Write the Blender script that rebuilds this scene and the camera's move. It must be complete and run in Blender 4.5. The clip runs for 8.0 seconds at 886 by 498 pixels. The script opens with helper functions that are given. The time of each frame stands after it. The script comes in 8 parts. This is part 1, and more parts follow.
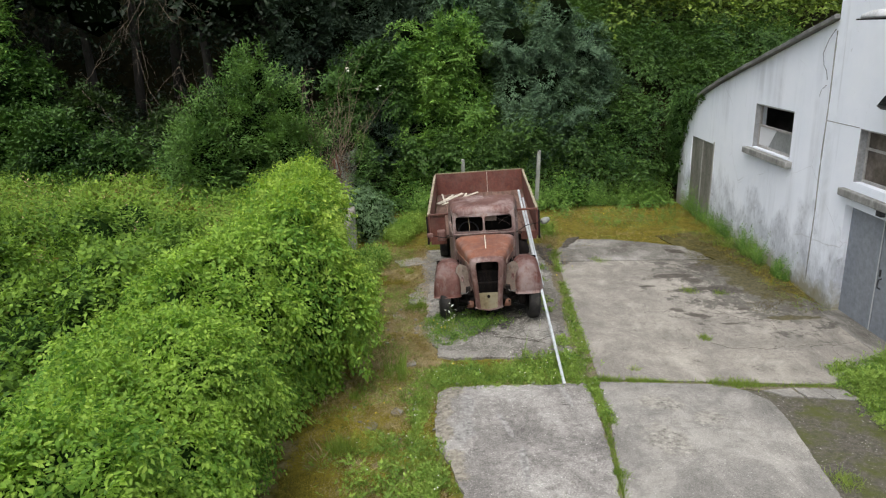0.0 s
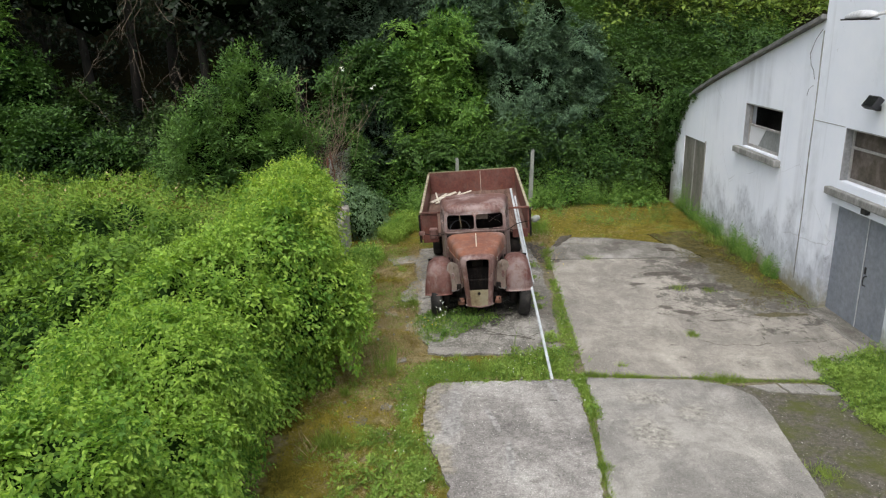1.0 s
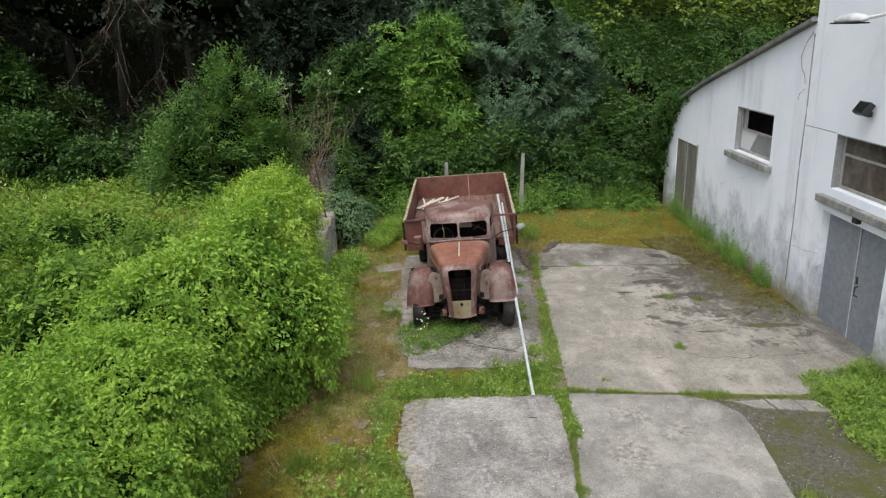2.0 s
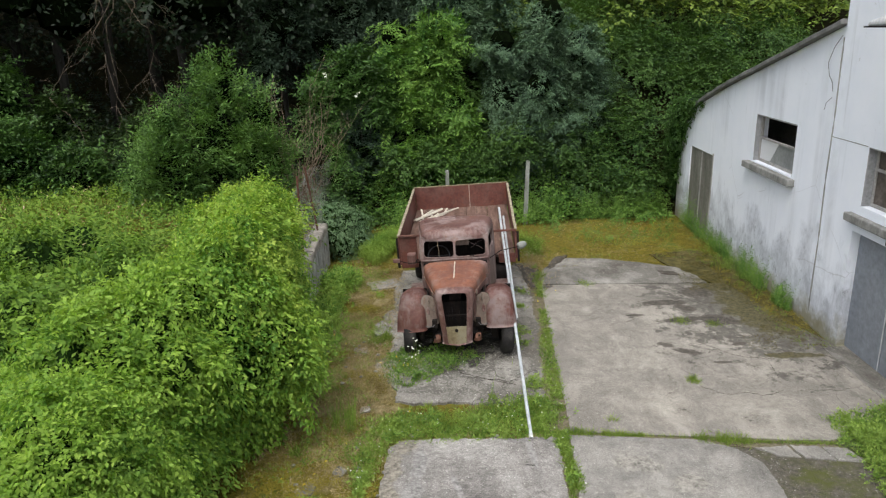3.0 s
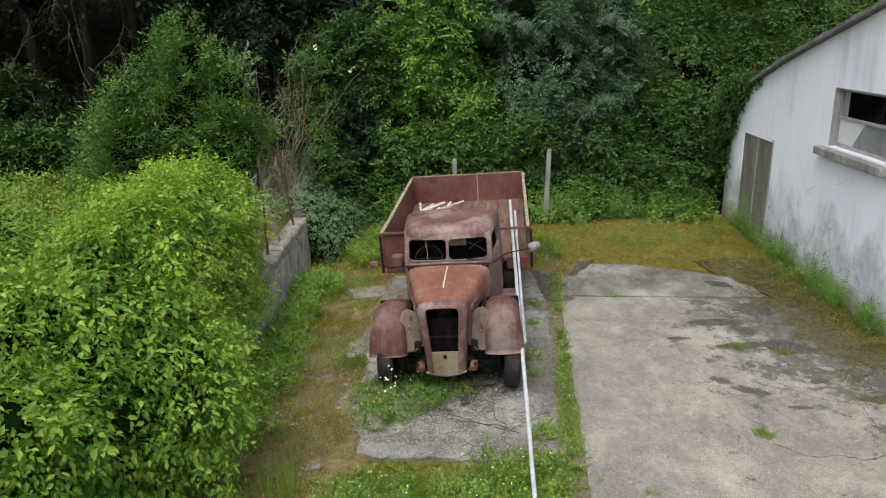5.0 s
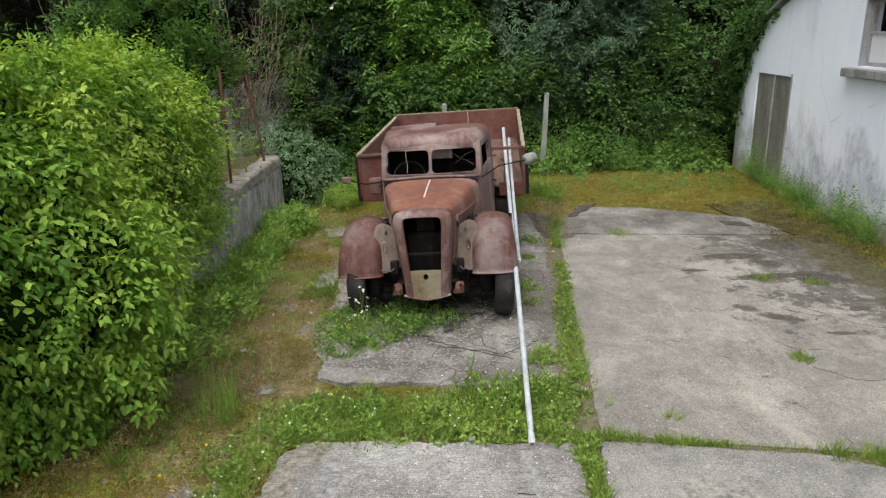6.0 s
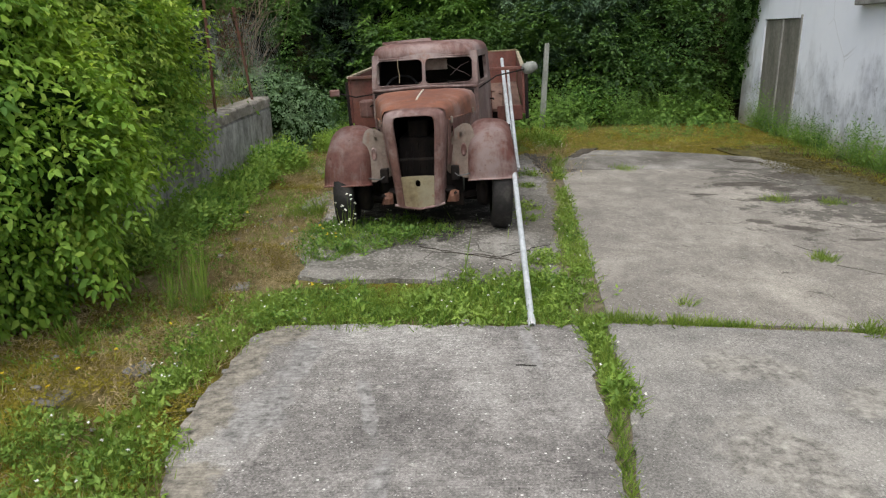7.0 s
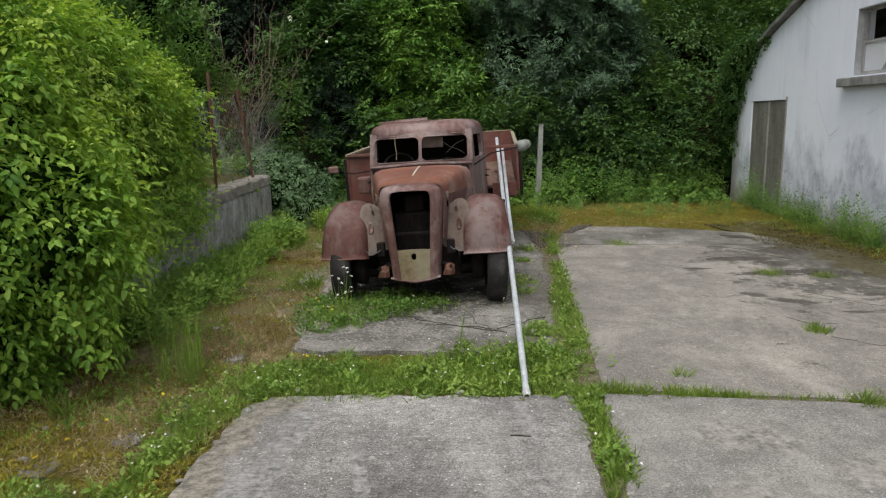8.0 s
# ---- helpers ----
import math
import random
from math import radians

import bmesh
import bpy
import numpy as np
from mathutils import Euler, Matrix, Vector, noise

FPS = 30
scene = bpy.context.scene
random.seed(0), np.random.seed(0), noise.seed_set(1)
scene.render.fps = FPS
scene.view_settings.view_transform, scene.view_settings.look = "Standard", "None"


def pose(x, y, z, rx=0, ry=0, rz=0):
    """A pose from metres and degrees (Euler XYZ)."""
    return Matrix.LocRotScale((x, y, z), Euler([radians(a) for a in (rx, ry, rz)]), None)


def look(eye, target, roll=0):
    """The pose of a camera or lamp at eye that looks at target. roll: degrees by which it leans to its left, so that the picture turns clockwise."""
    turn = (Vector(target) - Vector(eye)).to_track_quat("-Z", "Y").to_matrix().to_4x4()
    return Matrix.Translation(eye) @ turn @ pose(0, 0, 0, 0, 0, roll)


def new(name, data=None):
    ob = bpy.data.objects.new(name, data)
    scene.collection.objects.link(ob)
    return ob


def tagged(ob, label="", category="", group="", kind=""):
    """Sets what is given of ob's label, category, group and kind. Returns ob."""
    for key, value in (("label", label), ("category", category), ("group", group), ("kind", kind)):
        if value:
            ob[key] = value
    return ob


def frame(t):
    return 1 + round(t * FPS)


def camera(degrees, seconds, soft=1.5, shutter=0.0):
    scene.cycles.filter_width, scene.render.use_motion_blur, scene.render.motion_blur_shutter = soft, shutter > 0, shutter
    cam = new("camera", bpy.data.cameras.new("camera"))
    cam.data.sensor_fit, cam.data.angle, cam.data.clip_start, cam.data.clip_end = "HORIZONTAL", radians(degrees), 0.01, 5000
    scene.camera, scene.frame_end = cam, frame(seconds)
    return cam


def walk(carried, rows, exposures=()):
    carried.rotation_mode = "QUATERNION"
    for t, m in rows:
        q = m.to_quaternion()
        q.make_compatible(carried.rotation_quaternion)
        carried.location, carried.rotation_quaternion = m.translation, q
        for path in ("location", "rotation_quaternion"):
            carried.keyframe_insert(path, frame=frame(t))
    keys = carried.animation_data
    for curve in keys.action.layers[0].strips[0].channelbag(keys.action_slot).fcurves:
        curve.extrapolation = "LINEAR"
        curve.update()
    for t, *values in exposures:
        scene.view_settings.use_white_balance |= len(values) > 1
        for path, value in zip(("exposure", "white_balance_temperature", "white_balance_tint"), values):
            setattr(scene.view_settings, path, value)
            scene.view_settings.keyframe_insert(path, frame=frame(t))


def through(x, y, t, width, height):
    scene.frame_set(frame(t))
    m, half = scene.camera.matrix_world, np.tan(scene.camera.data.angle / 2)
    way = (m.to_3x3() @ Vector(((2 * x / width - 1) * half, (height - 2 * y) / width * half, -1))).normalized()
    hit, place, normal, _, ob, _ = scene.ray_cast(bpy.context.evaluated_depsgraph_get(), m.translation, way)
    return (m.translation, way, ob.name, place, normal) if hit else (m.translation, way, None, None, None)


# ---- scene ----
cam = camera(63.6, 8.0, soft=1.22)
PATH = [
    (0, (0.202, 0.163, 5.04), (0.275, 2.075, 4.459), -1.4),
    (0.5, (0.254, 0.062, 5.047), (0.33, 1.974, 4.464), -1.4),
    (1, (0.35, 0.017, 5.053), (0.424, 1.928, 4.47), -1.4),
    (1.5, (0.476, 0.116, 5.086), (0.55, 2.027, 4.501), -1.5),
    (2.8, (1.028, 1.098, 5.222), (1.088, 3.008, 4.631), -1.9),
    (3, (1.04, 1.37, 5.206), (1.08, 3.28, 4.616), -1.6),
    (3.5, (1.229, 2.009, 5.212), (1.188, 3.92, 4.624), -1.6),
    (4, (1.336, 2.649, 5.241), (1.301, 4.559, 4.648), -1.4),
    (4.2, (1.406, 2.911, 5.257), (1.368, 4.82, 4.664), -1.6),
    (5.3, (1.633, 4.277, 3.918), (1.601, 6.19, 3.337), -1.2),
    (5.5, (1.653, 4.452, 3.66), (1.626, 6.365, 3.078), -1.2),
    (6, (1.725, 4.863, 3.006), (1.7, 6.777, 2.425), -1.1),
    (6.5, (1.76, 5.08, 2.43), (1.736, 6.995, 1.854), -1.0),
    (7, (1.763, 5.076, 1.938), (1.74, 6.991, 1.362), -1.0),
    (7.5, (1.783, 5.047, 1.878), (1.761, 6.968, 1.322), -1.0),
    (8, (1.793, 5.01, 1.89), (1.777, 6.977, 1.529), -1.0),
]
walk(cam, [(t, look(eye, target, roll)) for t, eye, target, roll in PATH], exposures=[(0.0, 0.56), (3.0, 0.54), (3.5, 0.43), (4.0, 0.43), (5.5, 0.55), (6.5, 0.53), (7.0, 0.42), (7.5, 0.33), (8.0, 0.23)])

# world: an overcast sky and one wide, weak sun
SUN_ELEVATION, SUN_AZIMUTH = 65.0, 202.0
sky_world = bpy.data.worlds.new("overcast_sky")
scene.world = sky_world
sky_world.use_nodes = True
wn, wl = sky_world.node_tree.nodes, sky_world.node_tree.links
sky_tex = wn.new("ShaderNodeTexSky")
sky_tex.sky_type = 'NISHITA'
sky_tex.sun_disc = False
sky_tex.sun_elevation = radians(SUN_ELEVATION)
sky_tex.sun_rotation = radians(SUN_AZIMUTH)
sky_tex.dust_density = 4.0
cloud = wn.new("ShaderNodeHueSaturation")
cloud.inputs["Saturation"].default_value = 0.4
wl.new(sky_tex.outputs[0], cloud.inputs["Color"])
wl.new(cloud.outputs[0], wn["Background"].inputs["Color"])
wn["Background"].inputs["Strength"].default_value = 0.174
sun = new("sun", bpy.data.lights.new("sun", 'SUN'))
sun.data.energy, sun.data.angle, sun.data.color = 0.9, radians(40), (1.0, 0.97, 0.92)
a, e = radians(SUN_AZIMUTH), radians(SUN_ELEVATION)
sun.matrix_world = look((30 * math.sin(a) * math.cos(e), 30 * math.cos(a) * math.cos(e), 30 * math.sin(e)), (0, 0, 0))
# ---- building tools ----
rng = np.random.default_rng(7)


def part(name, bm, material, parent=None, label="", smooth=False):
    """One mesh object from a bmesh, under a thing or a part."""
    bmesh.ops.recalc_face_normals(bm, faces=bm.faces)
    me = bpy.data.meshes.new(name)
    bm.to_mesh(me)
    bm.free()
    me.materials.append(material)
    if smooth:
        me.polygons.foreach_set("use_smooth", [True] * len(me.polygons))
    ob = new(name, me)
    if parent:
        ob.parent = parent
    return tagged(ob, label)


def thing(name, m, label, category, group="", kind=""):
    ob = new(name)
    ob.matrix_basis = m
    ob.empty_display_size = 0.2
    return tagged(ob, label, category, group, kind)


def box(bm, x0, x1, y0, y1, z0, z1, bevel=0.0, m=None):
    r = bmesh.ops.create_cube(bm, size=1)
    vs = r["verts"]
    for v in vs:
        v.co = Vector(((x0 + x1) / 2 + v.co.x * (x1 - x0), (y0 + y1) / 2 + v.co.y * (y1 - y0), (z0 + z1) / 2 + v.co.z * (z1 - z0)))
    if bevel:
        es = {e for v in vs for e in v.link_edges}
        r = bmesh.ops.bevel(bm, geom=list(es), offset=bevel, segments=2, affect='EDGES', profile=0.5)
        vs = {v for f in r["faces"] for v in f.verts} | {v for v in vs if v.is_valid}
    if m is not None:
        for v in vs:
            v.co = m @ v.co
    return bm


def boxed(*args, **kw):
    return box(bmesh.new(), *args, **kw)


def loft(bm, rings, closed=True, cap0=False, cap1=False):
    """Bridges rings of equal length with quads."""
    rows = [[bm.verts.new(p) for p in ring] for ring in rings]
    n = len(rows[0])
    for a, b in zip(rows, rows[1:]):
        for i in range(n if closed else n - 1):
            j = (i + 1) % n
            bm.faces.new((a[i], a[j], b[j], b[i]))
    if cap0:
        bm.faces.new(rows[0])
    if cap1:
        bm.faces.new(rows[-1])
    return bm


def tube(bm, pts, r0, r1=None, n=8, cap=True):
    """A tapered tube along points."""
    r1 = r0 if r1 is None else r1
    pts = [Vector(p) for p in pts]
    rings = []
    for i, p in enumerate(pts):
        d = (pts[min(i + 1, len(pts) - 1)] - pts[max(i - 1, 0)]).normalized()
        q = d.to_track_quat('Z', 'Y')
        r = r0 + (r1 - r0) * i / max(1, len(pts) - 1)
        rings.append([p + q @ Vector((r * math.cos(2 * math.pi * k / n), r * math.sin(2 * math.pi * k / n), 0)) for k in range(n)])
    return loft(bm, rings, True, cap, cap)


def plate(outer, holes, thick, to3d, bm=None):
    """A flat plate with holes, from 2D outlines, given thickness; to3d maps (u, v, depth) to a place."""
    bm = bm or bmesh.new()
    flat = bmesh.new()
    edges = []
    for loop in [outer, *holes]:
        vs = [flat.verts.new((u, v, 0)) for u, v in loop]
        edges += [flat.edges.new((vs[i], vs[(i + 1) % len(vs)])) for i in range(len(vs))]
    bmesh.ops.triangle_fill(flat, use_beauty=True, use_dissolve=False, edges=edges, normal=(0, 0, 1))
    fr = {v: bm.verts.new(to3d(v.co.x, v.co.y, 0.0)) for v in flat.verts}
    bk = {v: bm.verts.new(to3d(v.co.x, v.co.y, thick)) for v in flat.verts}
    for f in flat.faces:
        bm.faces.new([fr[v] for v in f.verts])
        bm.faces.new([bk[v] for v in reversed(f.verts)])
    for e in edges:
        if e.is_valid and len(e.link_faces) == 1:
            a, b = e.verts
            bm.faces.new((fr[a], fr[b], bk[b], bk[a]))
    flat.free()
    return bm


def rect(u0, u1, v0, v1):
    return [(u0, v0), (u1, v0), (u1, v1), (u0, v1)]


def smooth_line(pts, n=6):
    """A curve of n steps a span through 2D points."""
    out = []
    q = [pts[0]] + list(pts) + [pts[-1]]
    for i in range(1, len(q) - 2):
        for k in range(n):
            t = k / n
            out.append(tuple(0.5 * (2 * q[i][c] + (q[i + 1][c] - q[i - 1][c]) * t + (2 * q[i - 1][c] - 5 * q[i][c] + 4 * q[i + 1][c] - q[i + 2][c]) * t * t + (3 * q[i][c] - q[i - 1][c] - 3 * q[i + 1][c] + q[i + 2][c]) * t ** 3) for c in (0, 1)))
    return out + [tuple(pts[-1])]


def round_rect(u0, u1, v0, v1, r, n=4):
    out = []
    for cu, cv, a0 in ((u1 - r, v1 - r, 0), (u0 + r, v1 - r, 90), (u0 + r, v0 + r, 180), (u1 - r, v0 + r, 270)):
        for k in range(n + 1):
            a = radians(a0 + 90 * k / n)
            out.append((cu + r * math.cos(a), cv + r * math.sin(a)))
    return out


def lathe(bm, profile, axis='X', n=24, m=None):
    """Turns a closed profile of (along, radius) about an axis."""
    rings = []
    for k in range(n):
        a = 2 * math.pi * k / n
        ring = []
        for s, r in profile:
            p = Vector((s, r * math.cos(a), r * math.sin(a))) if axis == 'X' else Vector((r * math.cos(a), r * math.sin(a), s))
            ring.append(m @ p if m is not None else p)
        rings.append(ring)
    return loft(bm, rings + [rings[0]], True)


def hash01(ix, iy, iz, seed):
    h = (ix * 374761393 + iy * 668265263 + iz * 2147483647 + seed * 144665) & 0xFFFFFFFF
    h = ((h ^ (h >> 13)) * 1274126177) & 0xFFFFFFFF
    return ((h ^ (h >> 16)) & 0xFFFFFF) / float(0xFFFFFF)


def vnoise(p, scale, seed=0):
    """Value noise from 0 to 1 at an array of places."""
    q = np.asarray(p, float) * scale
    i = np.floor(q).astype(np.int64)
    f = q - i
    f = f * f * (3 - 2 * f)
    out = 0
    for dx in (0, 1):
        for dy in (0, 1):
            for dz in (0, 1):
                w = (f[:, 0] if dx else 1 - f[:, 0]) * (f[:, 1] if dy else 1 - f[:, 1]) * (f[:, 2] if dz else 1 - f[:, 2])
                out = out + w * hash01(i[:, 0] + dx, i[:, 1] + dy, i[:, 2] + dz, seed)
    return out


def unit(a):
    return a / np.maximum(np.linalg.norm(a, axis=1, keepdims=True), 1e-9)


def mesh_from(name, co, faces, material, parent=None, smooth=False):
    """A mesh object from arrays: places and faces that all have the same number of corners."""
    me = bpy.data.meshes.new(name)
    k = faces.shape[1]
    me.vertices.add(len(co))
    me.vertices.foreach_set("co", np.ascontiguousarray(co, np.float32).ravel())
    me.loops.add(faces.size)
    me.loops.foreach_set("vertex_index", np.ascontiguousarray(faces, np.int32).ravel())
    me.polygons.add(len(faces))
    me.polygons.foreach_set("loop_start", np.arange(0, faces.size, k, dtype=np.int32))
    me.update(calc_edges=True)
    me.materials.append(material)
    if smooth:
        me.polygons.foreach_set("use_smooth", np.ones(len(faces), bool))
    ob = new(name, me)
    if parent:
        ob.parent = parent
    return ob


def leaf_mesh(name, leaves, material, parent=None, fine=True, fold=0.18, droop=0.15):
    """Many folded leaves in one mesh. leaves: base places, directions, normals, lengths, widths."""
    c, d, nn, ln, wd = leaves
    ln, wd = ln[:, None], wd[:, None]
    d = unit(d)
    s = unit(np.cross(d, nn))
    up = np.cross(s, d)
    tip = c + d * ln - up * droop * ln
    if fine:
        r1, l1 = (c + d * ln * 0.28 + k * s * wd * 0.5 + up * (fold * wd - droop * 0.17 * ln) for k in (1, -1))
        r2, l2 = (c + d * ln * 0.66 + k * s * wd * 0.37 + up * (fold * wd - droop * 0.55 * ln) for k in (1, -1))
        co = np.stack([c, r1, r2, tip, l2, l1], 1).reshape(-1, 3)
        base = np.arange(len(c))[:, None] * 6
        faces = np.concatenate([base + np.array([0, 1, 2, 3]), base + np.array([0, 3, 4, 5])])
        return mesh_from(name, co, faces, material, parent)
    r1, l1 = (c + d * ln * 0.42 + k * s * wd * 0.5 + up * (fold * wd - droop * 0.3 * ln) for k in (1, -1))
    co = np.stack([c, r1, tip, l1], 1).reshape(-1, 3)
    base = np.arange(len(c))[:, None] * 4
    return mesh_from(name, co, np.concatenate([base + np.array([0, 1, 2]), base + np.array([0, 2, 3])]), material, parent)


def sprays(c, axis, up, length, k, leaf, wide, spread=0.9, lift=0.5, vary=0.3, hang=0.0):
    """Twigs with k leaves each, set alternately, as arrays for leaf_mesh."""
    n = len(c)
    axis = unit(axis)
    s = unit(np.cross(axis, up + rng.normal(0, 0.05, (n, 3))))
    outs = []
    length = np.broadcast_to(length, (n,))
    fall = np.outer(np.broadcast_to(hang, (n,)), np.array([0, 0, 1.0]))
    for j in range(k):
        t = (j + 0.5) / k
        last = j == k - 1
        side = 0.0 if last else (1.0 if j % 2 else -1.0)
        pos = c + axis * (length * t)[:, None] + np.array([0, 0, -0.12]) * (length * t * t)[:, None]
        d = axis * (1.0 if last else 0.55) + s * side * spread + rng.normal(0, 0.22, (n, 3)) - fall
        nn = up * lift + np.array([0, 0, 1.0 - lift]) + rng.normal(0, 0.3, (n, 3))
        size = 1 + rng.normal(0, vary, n).clip(-0.5, 0.6)
        outs.append((pos, d, nn, leaf * size, wide * size))
    return [np.concatenate([o[i] for o in outs]) for i in range(5)]


def join_leaves(*sets):
    return [np.concatenate([s[i] for s in sets]) for i in range(5)]


def shell_points(centres, radii, per_m2, inner=0.8):
    """Places and outward normals on the outer skin of many overlapping ellipsoids."""
    cs, ns = [], []
    centres, radii = np.asarray(centres, float), np.asarray(radii, float)
    for i, (c, r) in enumerate(zip(centres, radii)):
        n = int(per_m2 * 4 * math.pi * (np.prod(r) ** (2 / 3)))
        d = unit(rng.normal(0, 1, (n, 3)))
        p = c + d * r * rng.uniform(inner, 1.08, (n, 1))
        nn = unit(d / r)
        near = np.linalg.norm(centres - c, axis=1) < (r.max() + radii.max(1))
        near[i] = False
        keep = np.ones(n, bool)
        for c2, r2 in zip(centres[near], radii[near]):
            keep &= (((p - c2) / r2) ** 2).sum(1) > 0.55
        cs.append(p[keep])
        ns.append(nn[keep])
    return np.concatenate(cs), np.concatenate(ns)


# ---- materials ----
class Mat:
    """A node material with short helpers."""

    def __init__(self, name, rough=0.8, metal=0.0, spec=0.5):
        self.m = bpy.data.materials.new(name)
        self.m.use_nodes = True
        self.n, self.l = self.m.node_tree.nodes, self.m.node_tree.links
        self.b = self.n["Principled BSDF"]
        self.b.inputs["Roughness"].default_value = rough
        self.b.inputs["Metallic"].default_value = metal
        self.b.inputs["Specular IOR Level"].default_value = spec
        self.tc = self.n.new("ShaderNodeTexCoord")

    def coord(self, scale=(1, 1, 1), world=False):
        m = self.n.new("ShaderNodeMapping")
        m.inputs["Scale"].default_value = scale
        if world:
            g = self.n.new("ShaderNodeNewGeometry")
            self.l.new(g.outputs["Position"], m.inputs["Vector"])
        else:
            self.l.new(self.tc.outputs["Object"], m.inputs["Vector"])
        return m.outputs[0]

    def noise(self, scale, detail=4, rough=0.6, co=None, distort=0.0):
        t = self.n.new("ShaderNodeTexNoise")
        t.inputs["Scale"].default_value = scale
        t.inputs["Detail"].default_value = detail
        t.inputs["Roughness"].default_value = rough
        t.inputs["Distortion"].default_value = distort
        self.l.new(co if co is not None else self.tc.outputs["Object"], t.inputs["Vector"])
        return t.outputs["Fac"]

    def wobble(self, scale, co):
        t = self.n.new("ShaderNodeTexNoise")
        t.inputs["Scale"].default_value = scale
        t.inputs["Detail"].default_value = 4
        self.l.new(co, t.inputs["Vector"])
        return t.outputs["Color"]

    def voronoi(self, scale, feature='F1', co=None):
        t = self.n.new("ShaderNodeTexVoronoi")
        t.feature = feature
        t.inputs["Scale"].default_value = scale
        self.l.new(co if co is not None else self.tc.outputs["Object"], t.inputs["Vector"])
        return t.outputs["Distance"]

    def ramp(self, fac, *stops):
        r = self.n.new("ShaderNodeValToRGB")
        el = r.color_ramp.elements
        while len(el) < len(stops):
            el.new(0.5)
        for e, (p, c) in zip(el, stops):
            e.position = p
            e.color = (c, c, c, 1) if isinstance(c, (int, float)) else (*c, 1)
        self.l.new(fac, r.inputs["Fac"])
        return r.outputs["Color"]

    def mix(self, fac, a, b, kind='MIX'):
        x = self.n.new("ShaderNodeMix")
        x.data_type, x.blend_type = 'RGBA', kind
        for key, v in ((0, fac), (6, a), (7, b)):
            if isinstance(v, (int, float)):
                v = v if key == 0 else (v, v, v, 1)
                x.inputs[key].default_value = v
            elif isinstance(v, tuple):
                x.inputs[key].default_value = (*v, 1)
            else:
                self.l.new(v, x.inputs[key])
        return x.outputs[2]

    def math(self, op, a, b=0.0):
        x = self.n.new("ShaderNodeMath")
        x.operation = op
        for key, v in ((0, a), (1, b)):
            if isinstance(v, (int, float)):
                x.inputs[key].default_value = v
            else:
                self.l.new(v, x.inputs[key])
        return x.outputs[0]

    def axis(self, i, world=False):
        s = self.n.new("ShaderNodeSeparateXYZ")
        self.l.new(self.coord(world=world), s.inputs[0])
        return s.outputs[i]

    def island(self):
        return self.n.new("ShaderNodeNewGeometry").outputs["Random Per Island"]

    def random(self):
        return self.n.new("ShaderNodeObjectInfo").outputs["Random"]

    def color(self, c):
        if isinstance(c, tuple):
            self.b.inputs["Base Color"].default_value = (*c, 1)
        else:
            self.l.new(c, self.b.inputs["Base Color"])
        return self

    def rough(self, r):
        self.l.new(r, self.b.inputs["Roughness"])
        return self

    def bump(self, h, strength=0.3, dist=0.01):
        x = self.n.new("ShaderNodeBump")
        x.inputs["Strength"].default_value = strength
        x.inputs["Distance"].default_value = dist
        self.l.new(h, x.inputs["Height"])
        self.l.new(x.outputs[0], self.b.inputs["Normal"])
        return self


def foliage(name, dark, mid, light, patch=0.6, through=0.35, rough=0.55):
    """Leaves: every leaf its own green, patches of lighter growth, clump contrast painted in, some light shining
    through.
    """
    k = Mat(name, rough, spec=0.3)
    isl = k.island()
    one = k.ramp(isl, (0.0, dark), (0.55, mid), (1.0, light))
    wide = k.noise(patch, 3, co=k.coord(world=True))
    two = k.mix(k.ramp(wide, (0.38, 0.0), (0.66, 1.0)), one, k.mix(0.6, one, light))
    # light and dark of the clumps is painted into the leaf colour by noise
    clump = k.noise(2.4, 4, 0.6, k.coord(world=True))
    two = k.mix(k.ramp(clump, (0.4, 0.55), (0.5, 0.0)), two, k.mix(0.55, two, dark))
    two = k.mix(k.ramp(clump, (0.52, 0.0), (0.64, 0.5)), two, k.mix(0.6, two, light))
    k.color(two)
    tr = k.n.new("ShaderNodeBsdfTranslucent")
    k.l.new(k.mix(1.0, two, (1.0, 1.0, 0.55), 'MULTIPLY'), tr.inputs["Color"])
    mx = k.n.new("ShaderNodeMixShader")
    mx.inputs[0].default_value = through
    k.l.new(k.b.outputs[0], mx.inputs[1])
    k.l.new(tr.outputs[0], mx.inputs[2])
    k.l.new(mx.outputs[0], k.n["Material Output"].inputs["Surface"])
    return k.m


LEAF_HEDGE = foliage("hedge_leaf", (0.056, 0.155, 0.02), (0.197, 0.382, 0.048), (0.41, 0.582, 0.1), 0.6, 0.48, 0.6)
LEAF_BRAMBLE = foliage("bramble_leaf", (0.016, 0.055, 0.008), (0.09, 0.195, 0.022), (0.25, 0.4, 0.056), 0.5, 0.33, 0.75)
LEAF_MEADOW = foliage("meadow_leaf", (0.04, 0.105, 0.012), (0.12, 0.235, 0.026), (0.25, 0.37, 0.055), 0.5, 0.33, 0.75)
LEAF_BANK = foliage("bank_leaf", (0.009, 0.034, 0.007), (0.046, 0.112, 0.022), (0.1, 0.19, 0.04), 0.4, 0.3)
# yellow-green leaf of the far hedge, lightened to put missing light into colour
LEAF_HEDGE_LIGHT = foliage("light_hedge_leaf", (0.1, 0.21, 0.025), (0.27, 0.43, 0.06), (0.5, 0.63, 0.12), 0.7, 0.5, 0.6)
LEAF_IVY = foliage("ivy_leaf", (0.045, 0.1, 0.042), (0.115, 0.215, 0.095), (0.22, 0.34, 0.165), 0.7, 0.2, 0.4)
